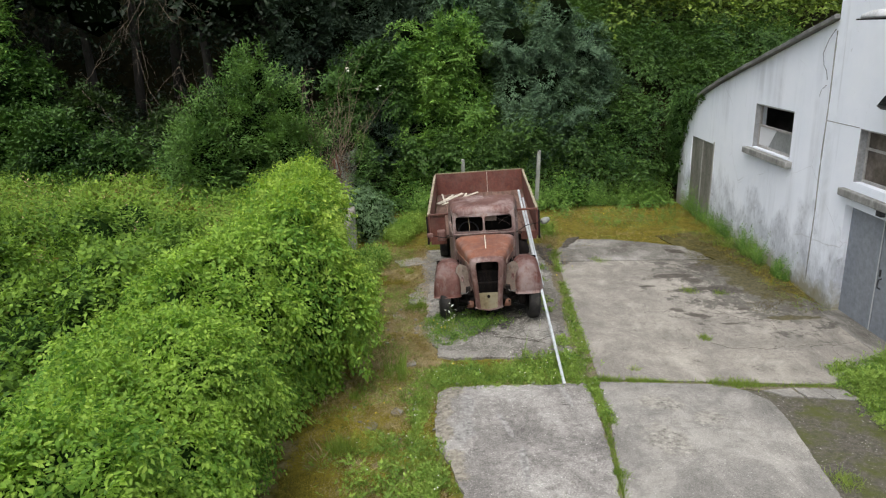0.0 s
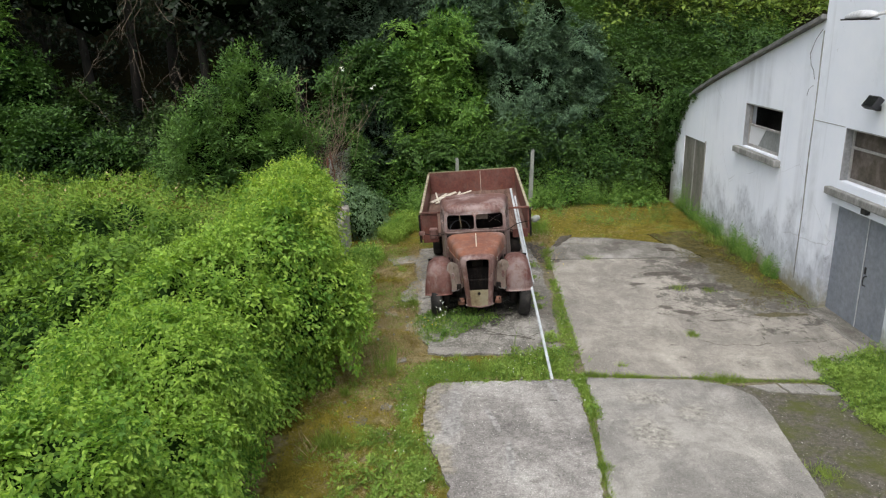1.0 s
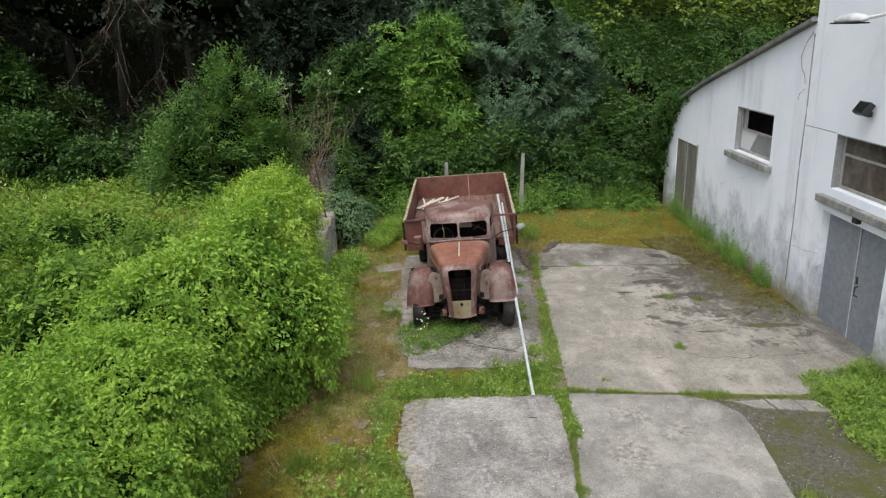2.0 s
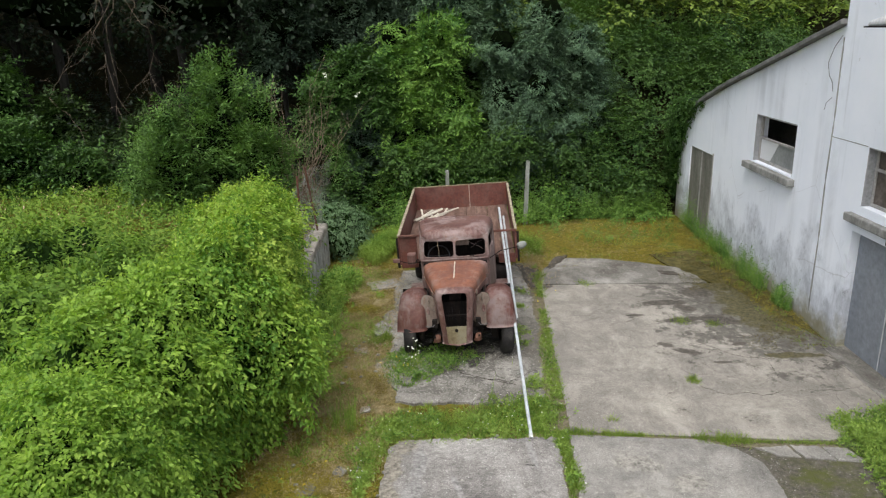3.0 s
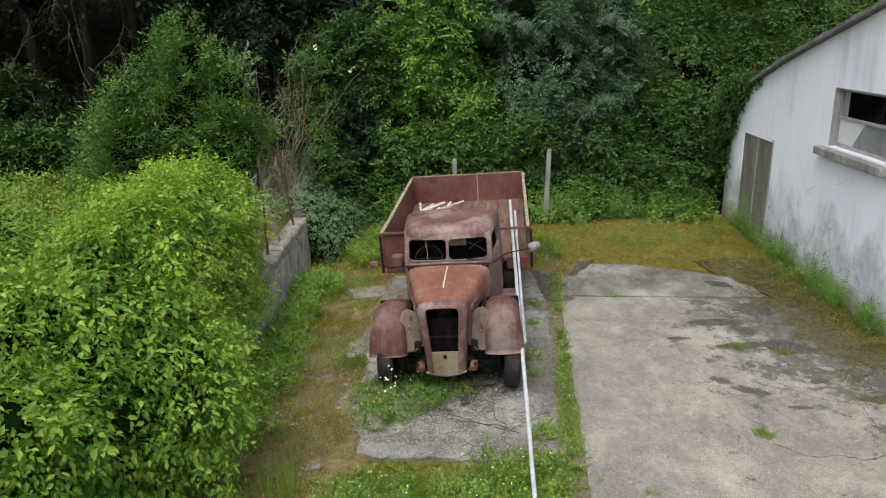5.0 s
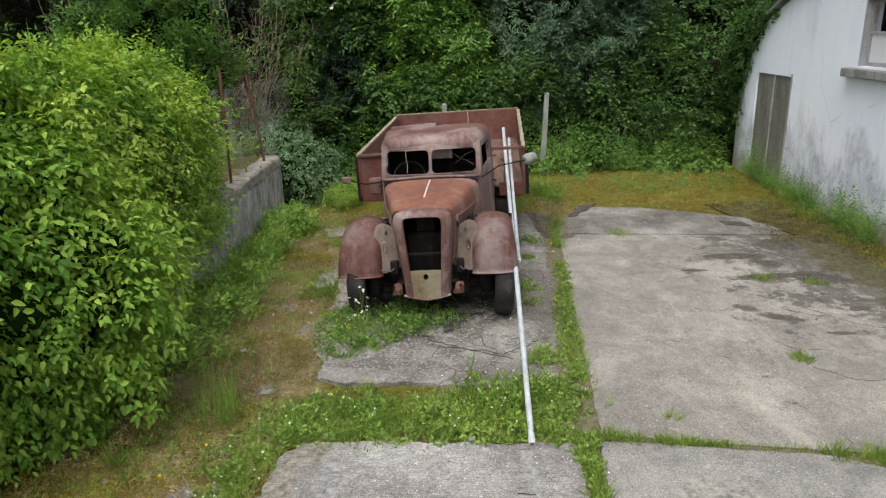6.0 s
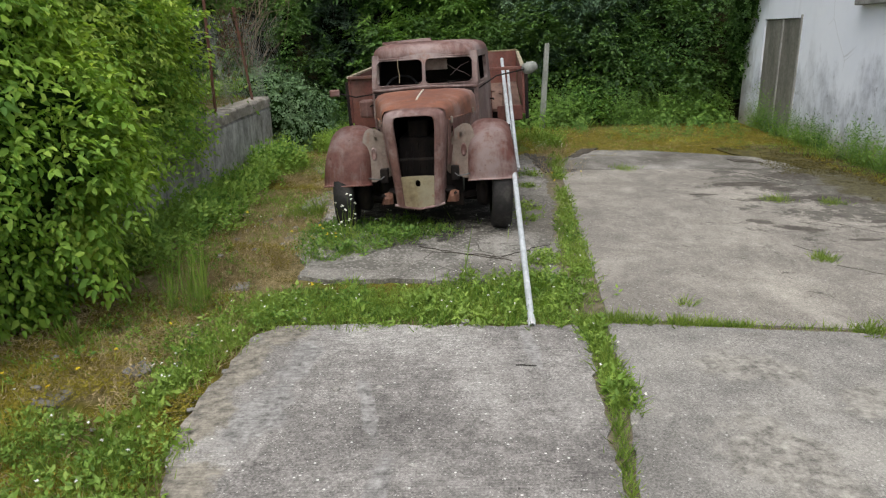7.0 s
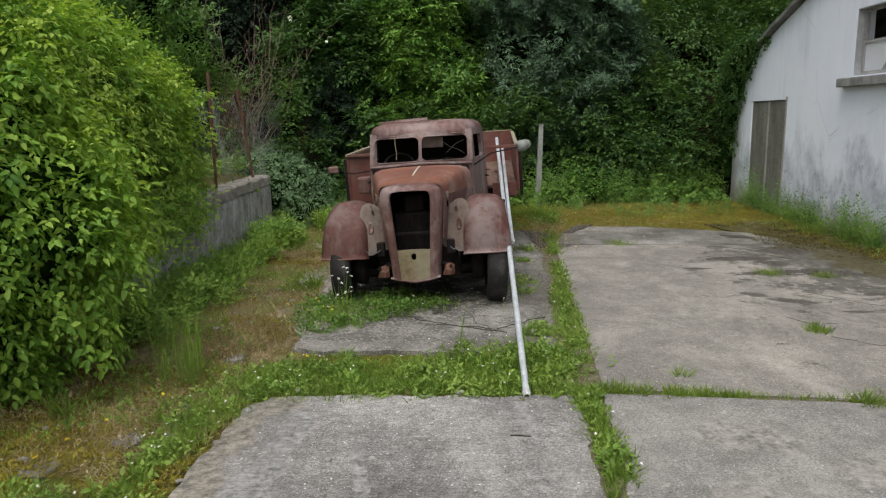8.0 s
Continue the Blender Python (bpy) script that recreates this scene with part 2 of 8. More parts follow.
LEAF_WILLOW = foliage("willow_leaf", (0.012, 0.042, 0.009), (0.058, 0.14, 0.026), (0.18, 0.32, 0.08), 0.6, 0.28)
LEAF_GREY = foliage("grey_green_leaf", (0.007, 0.024, 0.013), (0.045, 0.1, 0.052), (0.165, 0.27, 0.145), 0.8, 0.2, 0.6)
LEAF_ASH = foliage("ash_leaf", (0.014, 0.065, 0.011), (0.08, 0.205, 0.033), (0.23, 0.4, 0.075), 0.6, 0.33)
# near-black leaf: the shade inside the wood is put into its colour
LEAF_DARK = foliage("wood_shade_leaf", (0.004, 0.01, 0.004), (0.007, 0.018, 0.006), (0.016, 0.033, 0.011), 0.5, 0.2)
LEAF_HILL = foliage("hill_leaf", (0.035, 0.075, 0.01), (0.11, 0.18, 0.022), (0.22, 0.31, 0.05), 0.25, 0.3)
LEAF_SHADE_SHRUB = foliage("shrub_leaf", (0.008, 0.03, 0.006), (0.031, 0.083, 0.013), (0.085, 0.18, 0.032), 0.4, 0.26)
LEAF_NETTLE = foliage("nettle_leaf", (0.03, 0.095, 0.015), (0.1, 0.22, 0.035), (0.22, 0.37, 0.07), 0.7, 0.3)
DEAD_LEAF = foliage("dead_vine_leaf", (0.03, 0.018, 0.01), (0.085, 0.05, 0.028), (0.16, 0.1, 0.055), 0.8, 0.2, 0.8)
LEAF_SPRUCE = foliage("spruce_needle", (0.01, 0.025, 0.014), (0.022, 0.05, 0.026), (0.05, 0.09, 0.05), 0.5, 0.15)
LEAF_DIM = foliage("dim_grey_leaf", (0.014, 0.03, 0.018), (0.03, 0.058, 0.034), (0.06, 0.1, 0.055), 0.6, 0.2, 0.7)
LEAF_WEED = foliage("weed_leaf", (0.07, 0.175, 0.026), (0.2, 0.37, 0.055), (0.37, 0.52, 0.105), 0.9, 0.4)
# hazel green darkened: the shade at the wood's edge is in its colour
LEAF_HAZEL = foliage("shaded_hazel_leaf", (0.007, 0.02, 0.005), (0.02, 0.046, 0.009), (0.052, 0.1, 0.018), 0.5, 0.25)
GRASS = foliage("grass_blade", (0.08, 0.17, 0.022), (0.19, 0.33, 0.045), (0.37, 0.47, 0.1), 0.8, 0.35)
STRAW = foliage("dry_straw", (0.21, 0.15, 0.068), (0.4, 0.3, 0.155), (0.58, 0.47, 0.28), 0.8, 0.2)
MOSS = foliage("moss_tuft", (0.072, 0.06, 0.008), (0.2, 0.168, 0.018), (0.37, 0.315, 0.045), 0.8, 0.15, 0.9)
MOSS_DARK = foliage("wet_moss_tuft", (0.022, 0.019, 0.006), (0.065, 0.056, 0.014), (0.15, 0.13, 0.032), 0.8, 0.15, 0.9)
LEAF_CLOVER = foliage("clover_leaf", (0.055, 0.135, 0.02), (0.165, 0.295, 0.045), (0.34, 0.47, 0.1), 0.9, 0.35)
LEAF_LOW = foliage("low_weed_leaf", (0.03, 0.09, 0.016), (0.095, 0.2, 0.032), (0.21, 0.34, 0.065), 0.9, 0.3)
PETAL_WHITE = foliage("white_petal", (0.7, 0.7, 0.66), (0.8, 0.8, 0.77), (0.85, 0.85, 0.82), 1.0, 0.2)
PETAL_YELLOW = foliage("yellow_petal", (0.7, 0.5, 0.02), (0.8, 0.6, 0.03), (0.85, 0.68, 0.05), 1.0, 0.2)


def bark(name, a, b):
    k = Mat(name, 0.9)
    n = k.noise(14, 5, co=k.coord((1, 1, 0.25)))
    return k.color(k.ramp(n, (0.3, a), (0.7, b))).bump(n, 0.6, 0.02).m


BARK = bark("bark", (0.008, 0.007, 0.005), (0.024, 0.02, 0.015))
DEAD_WOOD = bark("dead_twig", (0.07, 0.055, 0.038), (0.17, 0.135, 0.095))
PALE_TWIG = bark("pale_twig", (0.1, 0.07, 0.045), (0.27, 0.21, 0.145))
# opaque filler inside foliage; its dark colour stands in for shade in the gaps
CORE = Mat("foliage_gap_shade", 1.0, spec=0.0)
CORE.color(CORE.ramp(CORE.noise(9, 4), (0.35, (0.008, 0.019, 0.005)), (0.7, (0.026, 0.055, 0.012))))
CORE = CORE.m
CORE_DARK = Mat("wood_gap_shade", 1.0, spec=0.0)
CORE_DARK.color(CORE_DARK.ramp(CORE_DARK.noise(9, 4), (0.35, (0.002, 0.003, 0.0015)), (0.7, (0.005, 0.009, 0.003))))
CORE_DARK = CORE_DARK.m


def concrete(name, pale, mid, dark, stain=0.5, ribs=0.0, gritty=0.5, worn=None, spots=(), broken=0.0, mottle=0.2):
    """Weathered yard concrete: broad tone changes, stains, worn aggregate, optional broom lines."""
    k = Mat(name, 0.92, spec=0.25)
    co = k.coord(world=True)
    big = k.noise(0.6, 6, 0.65, co, 0.3)
    med = k.noise(4.0, 7, 0.75, co)
    fine = k.noise(75, 5, 0.85, co)
    c = k.ramp(big, (0.32 + 0.2 * mottle - 0.04, dark), (0.5, mid), (0.66 - 0.16 * mottle + 0.03, pale))
    c = k.mix(0.26, c, k.ramp(med, (0.3, 0.18), (0.5, 0.5), (0.72, 0.78)), 'OVERLAY')
    mid2 = k.noise(15, 6, 0.75, co)
    c = k.mix(mottle, c, k.ramp(mid2, (0.34, 0.15), (0.5, 0.5), (0.66, 0.82)), 'OVERLAY')
    c = k.mix(0.6, c, k.ramp(fine, (0.36, 0.12), (0.5, 0.48), (0.66, 0.9)), 'OVERLAY')
    spot = k.ramp(k.noise(1.5, 8, 0.78, co, 0.4), (0.57, 0.0), (0.68, stain))
    c = k.mix(spot, c, (0.06, 0.055, 0.045))
    grit = k.ramp(k.voronoi(48, co=co), (0.1, 1.0), (0.2, 0.0))
    gm = k.ramp(k.noise(21, 3, 0.7, co), (0.47, 0.0), (0.56, gritty))
    c = k.mix(k.math('MULTIPLY', grit, gm), c, (0.6, 0.59, 0.55))
    pit = k.ramp(k.voronoi(31, co=k.coord((1, 1.3, 1), True)), (0.05, 1.0), (0.13, 0.0))
    c = k.mix(k.math('MULTIPLY', pit, k.ramp(k.noise(6, 3, 0.6, co), (0.5, 0.0), (0.65, 0.8))), c, (0.07, 0.065, 0.055))
    smudge = k.ramp(k.noise(1.0, 8, 0.72, k.coord((1.3, 0.7, 1), True), 0.6), (0.5, 0.0), (0.66, 0.4))
    c = k.mix(smudge, c, tuple(min(1.0, 1.45 * v) for v in pale))
    fleck = k.ramp(k.voronoi(9, co=k.mix(0.2, co, k.wobble(9.0, co))), (0.1, 1.0), (0.16, 0.0))
    c = k.mix(k.math('MULTIPLY', fleck, k.ramp(k.noise(2.2, 3, 0.6, co), (0.52, 0.0), (0.62, 0.5))), c, (0.45, 0.43, 0.38))
    grain = k.n.new("ShaderNodeTexVoronoi")
    grain.inputs["Scale"].default_value = 95
    k.l.new(co, grain.inputs["Vector"])
    c = k.mix(0.1 + 0.22 * gritty, c, k.ramp(grain.outputs["Color"], (0.15, 0.2), (0.5, 0.5), (0.85, 0.85)), 'OVERLAY')
    chip = k.ramp(k.voronoi(15, co=co), (0.07, 1.0), (0.12, 0.0))
    c = k.mix(k.math('MULTIPLY', chip, k.ramp(k.noise(5, 3, 0.6, co), (0.4, 0.0), (0.5, gritty))), c, (0.66, 0.65, 0.61))
    h = k.mix(0.5, med, fine)
    edge = k.noise(3.5, 9, 0.8, co)
    if worn:
        # scaled and stained towards one side of the slab
        x0, x1, y0 = worn
        side = k.math('MULTIPLY', k.ramp(k.math('MULTIPLY', k.math('SUBTRACT', k.axis(0, True), x0), 1 / (x1 - x0)), (0.0, 0.0), (1.0, 1.0)), k.ramp(k.math('MULTIPLY', k.math('SUBTRACT', k.axis(1, True), y0), 0.4), (0.0, 0.0), (1.0, 1.0)))
        rough = k.noise(2.6, 10, 0.8, co, 0.3)
        m = k.ramp(k.math('ADD', rough, k.math('MULTIPLY', side, 0.2)), (0.605, 0.0), (0.65, 0.8))
        c = k.mix(m, c, k.mix(k.ramp(edge, (0.4, 0.0), (0.6, 1.0)), (0.04, 0.037, 0.031), (0.125, 0.118, 0.1)))
        h = k.mix(k.math('MULTIPLY', m, 0.6), h, edge)
    # oval spots: stains, moss, sand, pale smears and the truck's painted shadow
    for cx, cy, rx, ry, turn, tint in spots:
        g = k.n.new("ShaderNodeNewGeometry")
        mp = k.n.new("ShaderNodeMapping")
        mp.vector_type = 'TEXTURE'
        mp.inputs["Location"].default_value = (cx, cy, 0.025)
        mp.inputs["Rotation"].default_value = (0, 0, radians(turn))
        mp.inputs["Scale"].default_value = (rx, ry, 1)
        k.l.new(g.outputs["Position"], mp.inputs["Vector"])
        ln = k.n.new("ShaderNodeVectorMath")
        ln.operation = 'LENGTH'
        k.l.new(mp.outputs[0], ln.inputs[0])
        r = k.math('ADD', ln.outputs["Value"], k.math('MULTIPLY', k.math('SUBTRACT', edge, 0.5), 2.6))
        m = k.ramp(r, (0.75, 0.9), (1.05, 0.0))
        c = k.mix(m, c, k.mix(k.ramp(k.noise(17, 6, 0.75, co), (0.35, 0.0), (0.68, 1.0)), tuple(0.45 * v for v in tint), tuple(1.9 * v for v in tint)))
    if broken:
        # old scaled skin: a web of fine cracks and lost patches that bare the pale stones
        web = k.ramp(k.voronoi(2.6, 'DISTANCE_TO_EDGE', k.mix(0.16, co, k.wobble(4.0, co))), (0.0, 1.0), (0.022, 0.0))
        gate = k.ramp(k.noise(1.3, 5, 0.65, co), (0.47, 0.0), (0.56, 1.0))
        c = k.mix(k.math('MULTIPLY', k.math('MULTIPLY', web, gate), broken), c, (0.05, 0.046, 0.036))
        lost = k.ramp(k.noise(2.4, 10, 0.82, co, 0.5), (0.5, 0.0), (0.54, 1.0))
        stones = k.ramp(k.voronoi(26, co=co), (0.1, 1.0), (0.45, 0.0))
        c = k.mix(k.math('MULTIPLY', lost, broken * 0.8), c, k.mix(stones, (0.1, 0.094, 0.08), (0.38, 0.365, 0.335)))
        h = k.mix(k.math('MULTIPLY', lost, 0.8), h, stones)
    if ribs:
        lines = k.noise(1.0, 4, 0.8, k.coord((4, 75, 1), True))
        c = k.mix(ribs, c, k.ramp(lines, (0.35, 0.2), (0.65, 0.8)), 'OVERLAY')
        h = k.mix(0.5, h, lines)
    return k.color(c).bump(h, 0.35, 0.01).m


SAND, LIME, CHALK = (0.2, 0.183, 0.15), (0.222, 0.216, 0.206), (0.225, 0.213, 0.188)
CONCRETE_RIBBED = concrete("ribbed_concrete", (0.32, 0.307, 0.287), (0.222, 0.21, 0.196), (0.145, 0.137, 0.128), 0.3, 0.32, 1.0, None, ((0.82, 9.05, 0.11, 0.42, -6, LIME), (0.74, 8.45, 0.16, 0.4, -10, LIME), (2.26, 9.25, 0.05, 0.4, 3, LIME), (1.3, 8.5, 0.05, 0.4, 12, LIME), (1.41, 7.6, 0.06, 0.45, -4, LIME), (0.4, 8.4, 0.2, 0.38, 0, SAND), (0.46, 9.05, 0.17, 0.4, 0, SAND), (0.6, 9.52, 0.22, 0.2, -30, SAND), (0.54, 7.7, 0.2, 0.4, 10, SAND)), mottle=0.45)
CONCRETE = concrete("yard_concrete", (0.305, 0.29, 0.262), (0.213, 0.204, 0.187), (0.138, 0.132, 0.12), 0.4, 0.0, 0.6, None, ((3.5, 8.95, 0.34, 0.22, -20, CHALK), (3.3, 8.0, 0.28, 0.4, 10, CHALK), (4.0, 8.5, 0.25, 0.2, 0, CHALK)))
DARK_STAIN, MOSS_STAIN = (0.065, 0.058, 0.048), (0.075, 0.068, 0.03)
CONCRETE_LARGE = concrete("stained_yard_concrete", (0.325, 0.302, 0.262), (0.232, 0.216, 0.189), (0.158, 0.147, 0.128), 0.3, 0.0, 0.6, (4.2, 6.6, 10.0), (
    (4.98, 12.27, 0.16, 0.12, -40, DARK_STAIN), (5.25, 11.97, 0.26, 0.12, -35, DARK_STAIN), (5.5, 14.12, 0.45, 0.15, -5, DARK_STAIN), (5.85, 13.85, 0.28, 0.14, -30, DARK_STAIN), (6.2, 12.2, 0.18, 0.06, 15, DARK_STAIN), (5.65, 11.55, 0.16, 0.05, 0, DARK_STAIN),
    (6.85, 11.7, 0.5, 0.11, -2, MOSS_STAIN), (7.05, 13.6, 0.55, 1.5, 4, MOSS_STAIN), (6.95, 15.1, 0.6, 0.6, 0, MOSS_STAIN), (6.35, 14.6, 0.35, 0.35, 0, DARK_STAIN), (5.7, 13.3, 0.6, 0.12, 4, DARK_STAIN), (6.25, 13.2, 0.35, 0.3, 0, DARK_STAIN), (4.8, 13.57, 0.2, 0.06, 0, DARK_STAIN), (3.4, 15.4, 0.25, 0.3, 0, DARK_STAIN)), 0.1)
# the oval spot is the truck's shadow, painted near black on the slab
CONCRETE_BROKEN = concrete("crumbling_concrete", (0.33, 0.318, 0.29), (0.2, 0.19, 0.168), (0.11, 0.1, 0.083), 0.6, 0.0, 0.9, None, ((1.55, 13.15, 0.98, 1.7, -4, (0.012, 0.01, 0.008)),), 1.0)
CONCRETE_OLD = concrete("old_concrete", (0.33, 0.318, 0.29), (0.16, 0.152, 0.134), (0.085, 0.077, 0.064), 0.8, 0.0, 0.7)


def earth():
    k = Mat("mossy_earth", 1.0, spec=0.1)
    co = k.coord(world=True)
    soil = k.ramp(k.noise(6, 8, 0.78, co), (0.3, (0.13, 0.106, 0.054)), (0.5, (0.295, 0.245, 0.132)), (0.72, (0.46, 0.395, 0.24)))
    moss = k.ramp(k.noise(10, 8, 0.78, co), (0.3, (0.055, 0.044, 0.011)), (0.52, (0.15, 0.13, 0.022)), (0.75, (0.3, 0.255, 0.05)))
    green = k.ramp(k.noise(12, 6, 0.75, co), (0.3, (0.06, 0.09, 0.016)), (0.7, (0.16, 0.21, 0.045)))
    far = k.ramp(k.math('MULTIPLY', k.math('SUBTRACT', k.axis(1, True), 15.5), 0.5), (0.0, 0.0), (1.0, 0.12))
    c = k.mix(k.ramp(k.math('ADD', k.noise(1.1, 7, 0.7, co), far), (0.4, 0.0), (0.53, 1.0)), soil, moss)
    c = k.mix(k.ramp(k.noise(0.8, 6, 0.7, k.coord((1, 1, 1.7), True)), (0.54, 0.0), (0.62, 0.8)), c, green)
    grit = k.ramp(k.voronoi(30, co=co), (0.12, 1.0), (0.25, 0.0))
    gm = k.ramp(k.noise(1.6, 5, 0.6, co), (0.5, 0.0), (0.6, 0.8))
    c = k.mix(k.math('MULTIPLY', grit, gm), c, (0.34, 0.32, 0.28))
    # leaf mould of the bank, blackened with the wood's shade in its colour
    shaded_mould = k.ramp(k.math('SUBTRACT', k.math('ADD', k.axis(1, True), k.math('MULTIPLY', k.noise(1.5, 4, 0.6, co), 1.5)), 21.3), (0.0, 0.0), (0.6, 0.92))
    c = k.mix(shaded_mould, c, (0.009, 0.009, 0.005))
    return k.color(c).bump(k.noise(26, 7, 0.78, co), 0.9, 0.04).m


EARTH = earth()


def gravel():
    k = Mat("dark_gravel", 0.95, spec=0.2)
    co = k.coord(world=True)
    c = k.ramp(k.noise(14, 6, 0.75, co), (0.3, (0.045, 0.042, 0.03)), (0.6, (0.12, 0.11, 0.09)), (0.8, (0.2, 0.19, 0.165)))
    grit = k.ramp(k.voronoi(45, co=co), (0.08, 1.0), (0.2, 0.0))
    c = k.mix(k.math('MULTIPLY', grit, 0.8), c, (0.42, 0.41, 0.37))
    pale = k.ramp(k.voronoi(17, co=co), (0.1, 1.0), (0.17, 0.0))
    c = k.mix(k.math('MULTIPLY', pale, k.ramp(k.noise(3, 4, 0.6, co), (0.42, 0.0), (0.55, 0.9))), c, (0.52, 0.5, 0.45))
    moss = k.ramp(k.noise(1.6, 5, 0.7, co), (0.46, 0.0), (0.62, 0.9))
    c = k.mix(moss, c, (0.075, 0.085, 0.02))
    return k.color(c).bump(k.voronoi(45, co=co), 0.7, 0.02).m


GRAVEL = gravel()


def wall_paint():
    """White lime render with soft grey runs, blotchy blue-grey damp below and a mossy foot."""
    k = Mat("white_render", 0.9, spec=0.2)
    co = k.coord()
    base = k.ramp(k.noise(1.1, 7, 0.7, co), (0.3, (0.79, 0.835, 0.905)), (0.65, (0.85, 0.885, 0.945)))
    runs = k.noise(1.0, 6, 0.6, k.coord((2.2, 2.2, 0.14)), 0.2)
    patches = k.noise(0.45, 6, 0.65, co, 0.5)
    dirt = k.math('MULTIPLY', k.ramp(runs, (0.5, 0.0), (0.68, 1.0)), k.ramp(patches, (0.44, 0.0), (0.62, 1.0)))
    c = k.mix(k.math('MULTIPLY', dirt, 0.4), base, (0.42, 0.44, 0.47))
    thin = k.ramp(k.noise(1.0, 3, 0.5, k.coord((9, 9, 0.28))), (0.64, 0.0), (0.7, 0.35))
    c = k.mix(k.math('MULTIPLY', thin, k.ramp(k.noise(0.7, 3, 0.5, co), (0.45, 0.0), (0.6, 1.0))), c, (0.4, 0.42, 0.44))
    z = k.axis(2)
    low = k.math('SUBTRACT', k.math('MULTIPLY', k.noise(0.9, 7, 0.66, k.coord((1.4, 1.4, 0.9))), 3.6), z)
    damp = k.mix(k.ramp(k.noise(3.0, 9, 0.74, k.coord((1.3, 1.3, 0.7)), 0.3), (0.4, 0.0), (0.6, 1.0)), (0.3, 0.32, 0.36), (0.62, 0.65, 0.7))
    c = k.mix(k.ramp(low, (0.4, 0.0), (1.7, 0.72)), c, damp)
    spots = k.ramp(k.noise(5.5, 7, 0.72, k.coord((1, 1, 0.8)), 0.2), (0.56, 0.0), (0.64, 0.6))
    c = k.mix(k.math('MULTIPLY', spots, k.ramp(low, (0.4, 0.0), (1.1, 1.0))), c, (0.2, 0.215, 0.24))
    foot = k.math('SUBTRACT', k.math('MULTIPLY', k.noise(2.4, 7, 0.75, co), 1.15), z)
    c = k.mix(k.ramp(foot, (0.1, 0.0), (0.5, 0.85)), c, (0.235, 0.215, 0.125))
    end = k.math('ADD', k.math('SUBTRACT', k.axis(1), 9.75), k.math('MULTIPLY', k.math('SUBTRACT', k.noise(2.0, 7, 0.7, k.coord((1, 1, 0.6))), 0.5), 1.6))
    c = k.mix(k.ramp(end, (0.0, 0.0), (0.5, 0.7)), c, (0.33, 0.315, 0.26))
    flake = k.ramp(k.noise(6, 8, 0.8, co), (0.62, 0.0), (0.66, 0.6))
    c = k.mix(k.math('MULTIPLY', flake, k.ramp(k.noise(0.9, 3, 0.5, co), (0.5, 0.0), (0.6, 1.0))), c, (0.5, 0.51, 0.5))
    crack = k.ramp(k.voronoi(0.55, 'DISTANCE_TO_EDGE', k.mix(0.1, co, k.wobble(2.0, co))), (0.0, 1.0), (0.004, 0.0))
    c = k.mix(k.math('MULTIPLY', crack, k.ramp(k.noise(0.6, 2, 0.5, co), (0.52, 0.0), (0.58, 0.4))), c, (0.3, 0.3, 0.3))
    return k.color(c).bump(k.noise(30, 6, 0.75, co), 0.4, 0.01).m


WHITE_WALL = wall_paint()


def weathered(name, a, b, c3, scale=6, rough=0.85, bumps=0.4, streak=(1, 1, 0.3)):
    k = Mat(name, rough, spec=0.3)
    n1 = k.noise(scale, 6, 0.7, k.coord(streak))
    n2 = k.noise(scale * 6, 4, 0.7)
    c = k.ramp(n1, (0.3, a), (0.52, b), (0.72, c3))
    c = k.mix(0.35, c, k.ramp(n2, (0.3, 0.2), (0.7, 0.8)), 'OVERLAY')
    return k.color(c).bump(k.mix(0.5, n1, n2), bumps, 0.008).m


OLD_WALL = weathered("damp_concrete", (0.13, 0.125, 0.11), (0.42, 0.41, 0.385), (0.74, 0.73, 0.71), 2.6, 0.95, 0.8, (1.2, 1.2, 0.75))
COPING = weathered("crumbling_coping", (0.14, 0.125, 0.1), (0.3, 0.275, 0.235), (0.46, 0.43, 0.38), 5, 0.95, 0.9, (1, 1, 1))
SILL = weathered("stone_sill", (0.13, 0.13, 0.12), (0.24, 0.24, 0.225), (0.36, 0.355, 0.34), 5, 0.95, 0.7)
POST = weathered("pale_post", (0.15, 0.16, 0.14), (0.27, 0.28, 0.25), (0.38, 0.385, 0.35), 4)
ROOF = weathered("roof_sheet", (0.1, 0.1, 0.095), (0.19, 0.19, 0.18), (0.28, 0.28, 0.265), 3)
GREY_DOOR = weathered("grey_door_paint", (0.19, 0.21, 0.24), (0.225, 0.245, 0.275), (0.26, 0.28, 0.31), 1.5, 0.45, 0.05)
BOARD_DOOR = weathered("weathered_board", (0.11, 0.11, 0.092), (0.175, 0.172, 0.145), (0.25, 0.245, 0.21), 3, 0.9)
FRAME = weathered("window_frame", (0.24, 0.23, 0.21), (0.34, 0.33, 0.31), (0.45, 0.44, 0.42), 5)
PIPE = weathered("white_pipe", (0.34, 0.37, 0.39), (0.45, 0.48, 0.5), (0.56, 0.59, 0.61), 3, 0.5, 0.05)
CREAM = weathered("cream_wood", (0.4, 0.36, 0.28), (0.58, 0.54, 0.45), (0.74, 0.71, 0.63), 8)
RUBBER = weathered("old_tyre", (0.012, 0.012, 0.012), (0.028, 0.026, 0.025), (0.075, 0.07, 0.064), 5, 0.85, 0.3, (1, 1, 1))
DARK_IRON = weathered("dark_iron", (0.005, 0.004, 0.0035), (0.011, 0.008, 0.007), (0.03, 0.02, 0.015), 7, 0.9)
LAMP_METAL = weathered("lamp_metal", (0.36, 0.37, 0.37), (0.5, 0.51, 0.52), (0.62, 0.63, 0.64), 4, 0.5, 0.1)
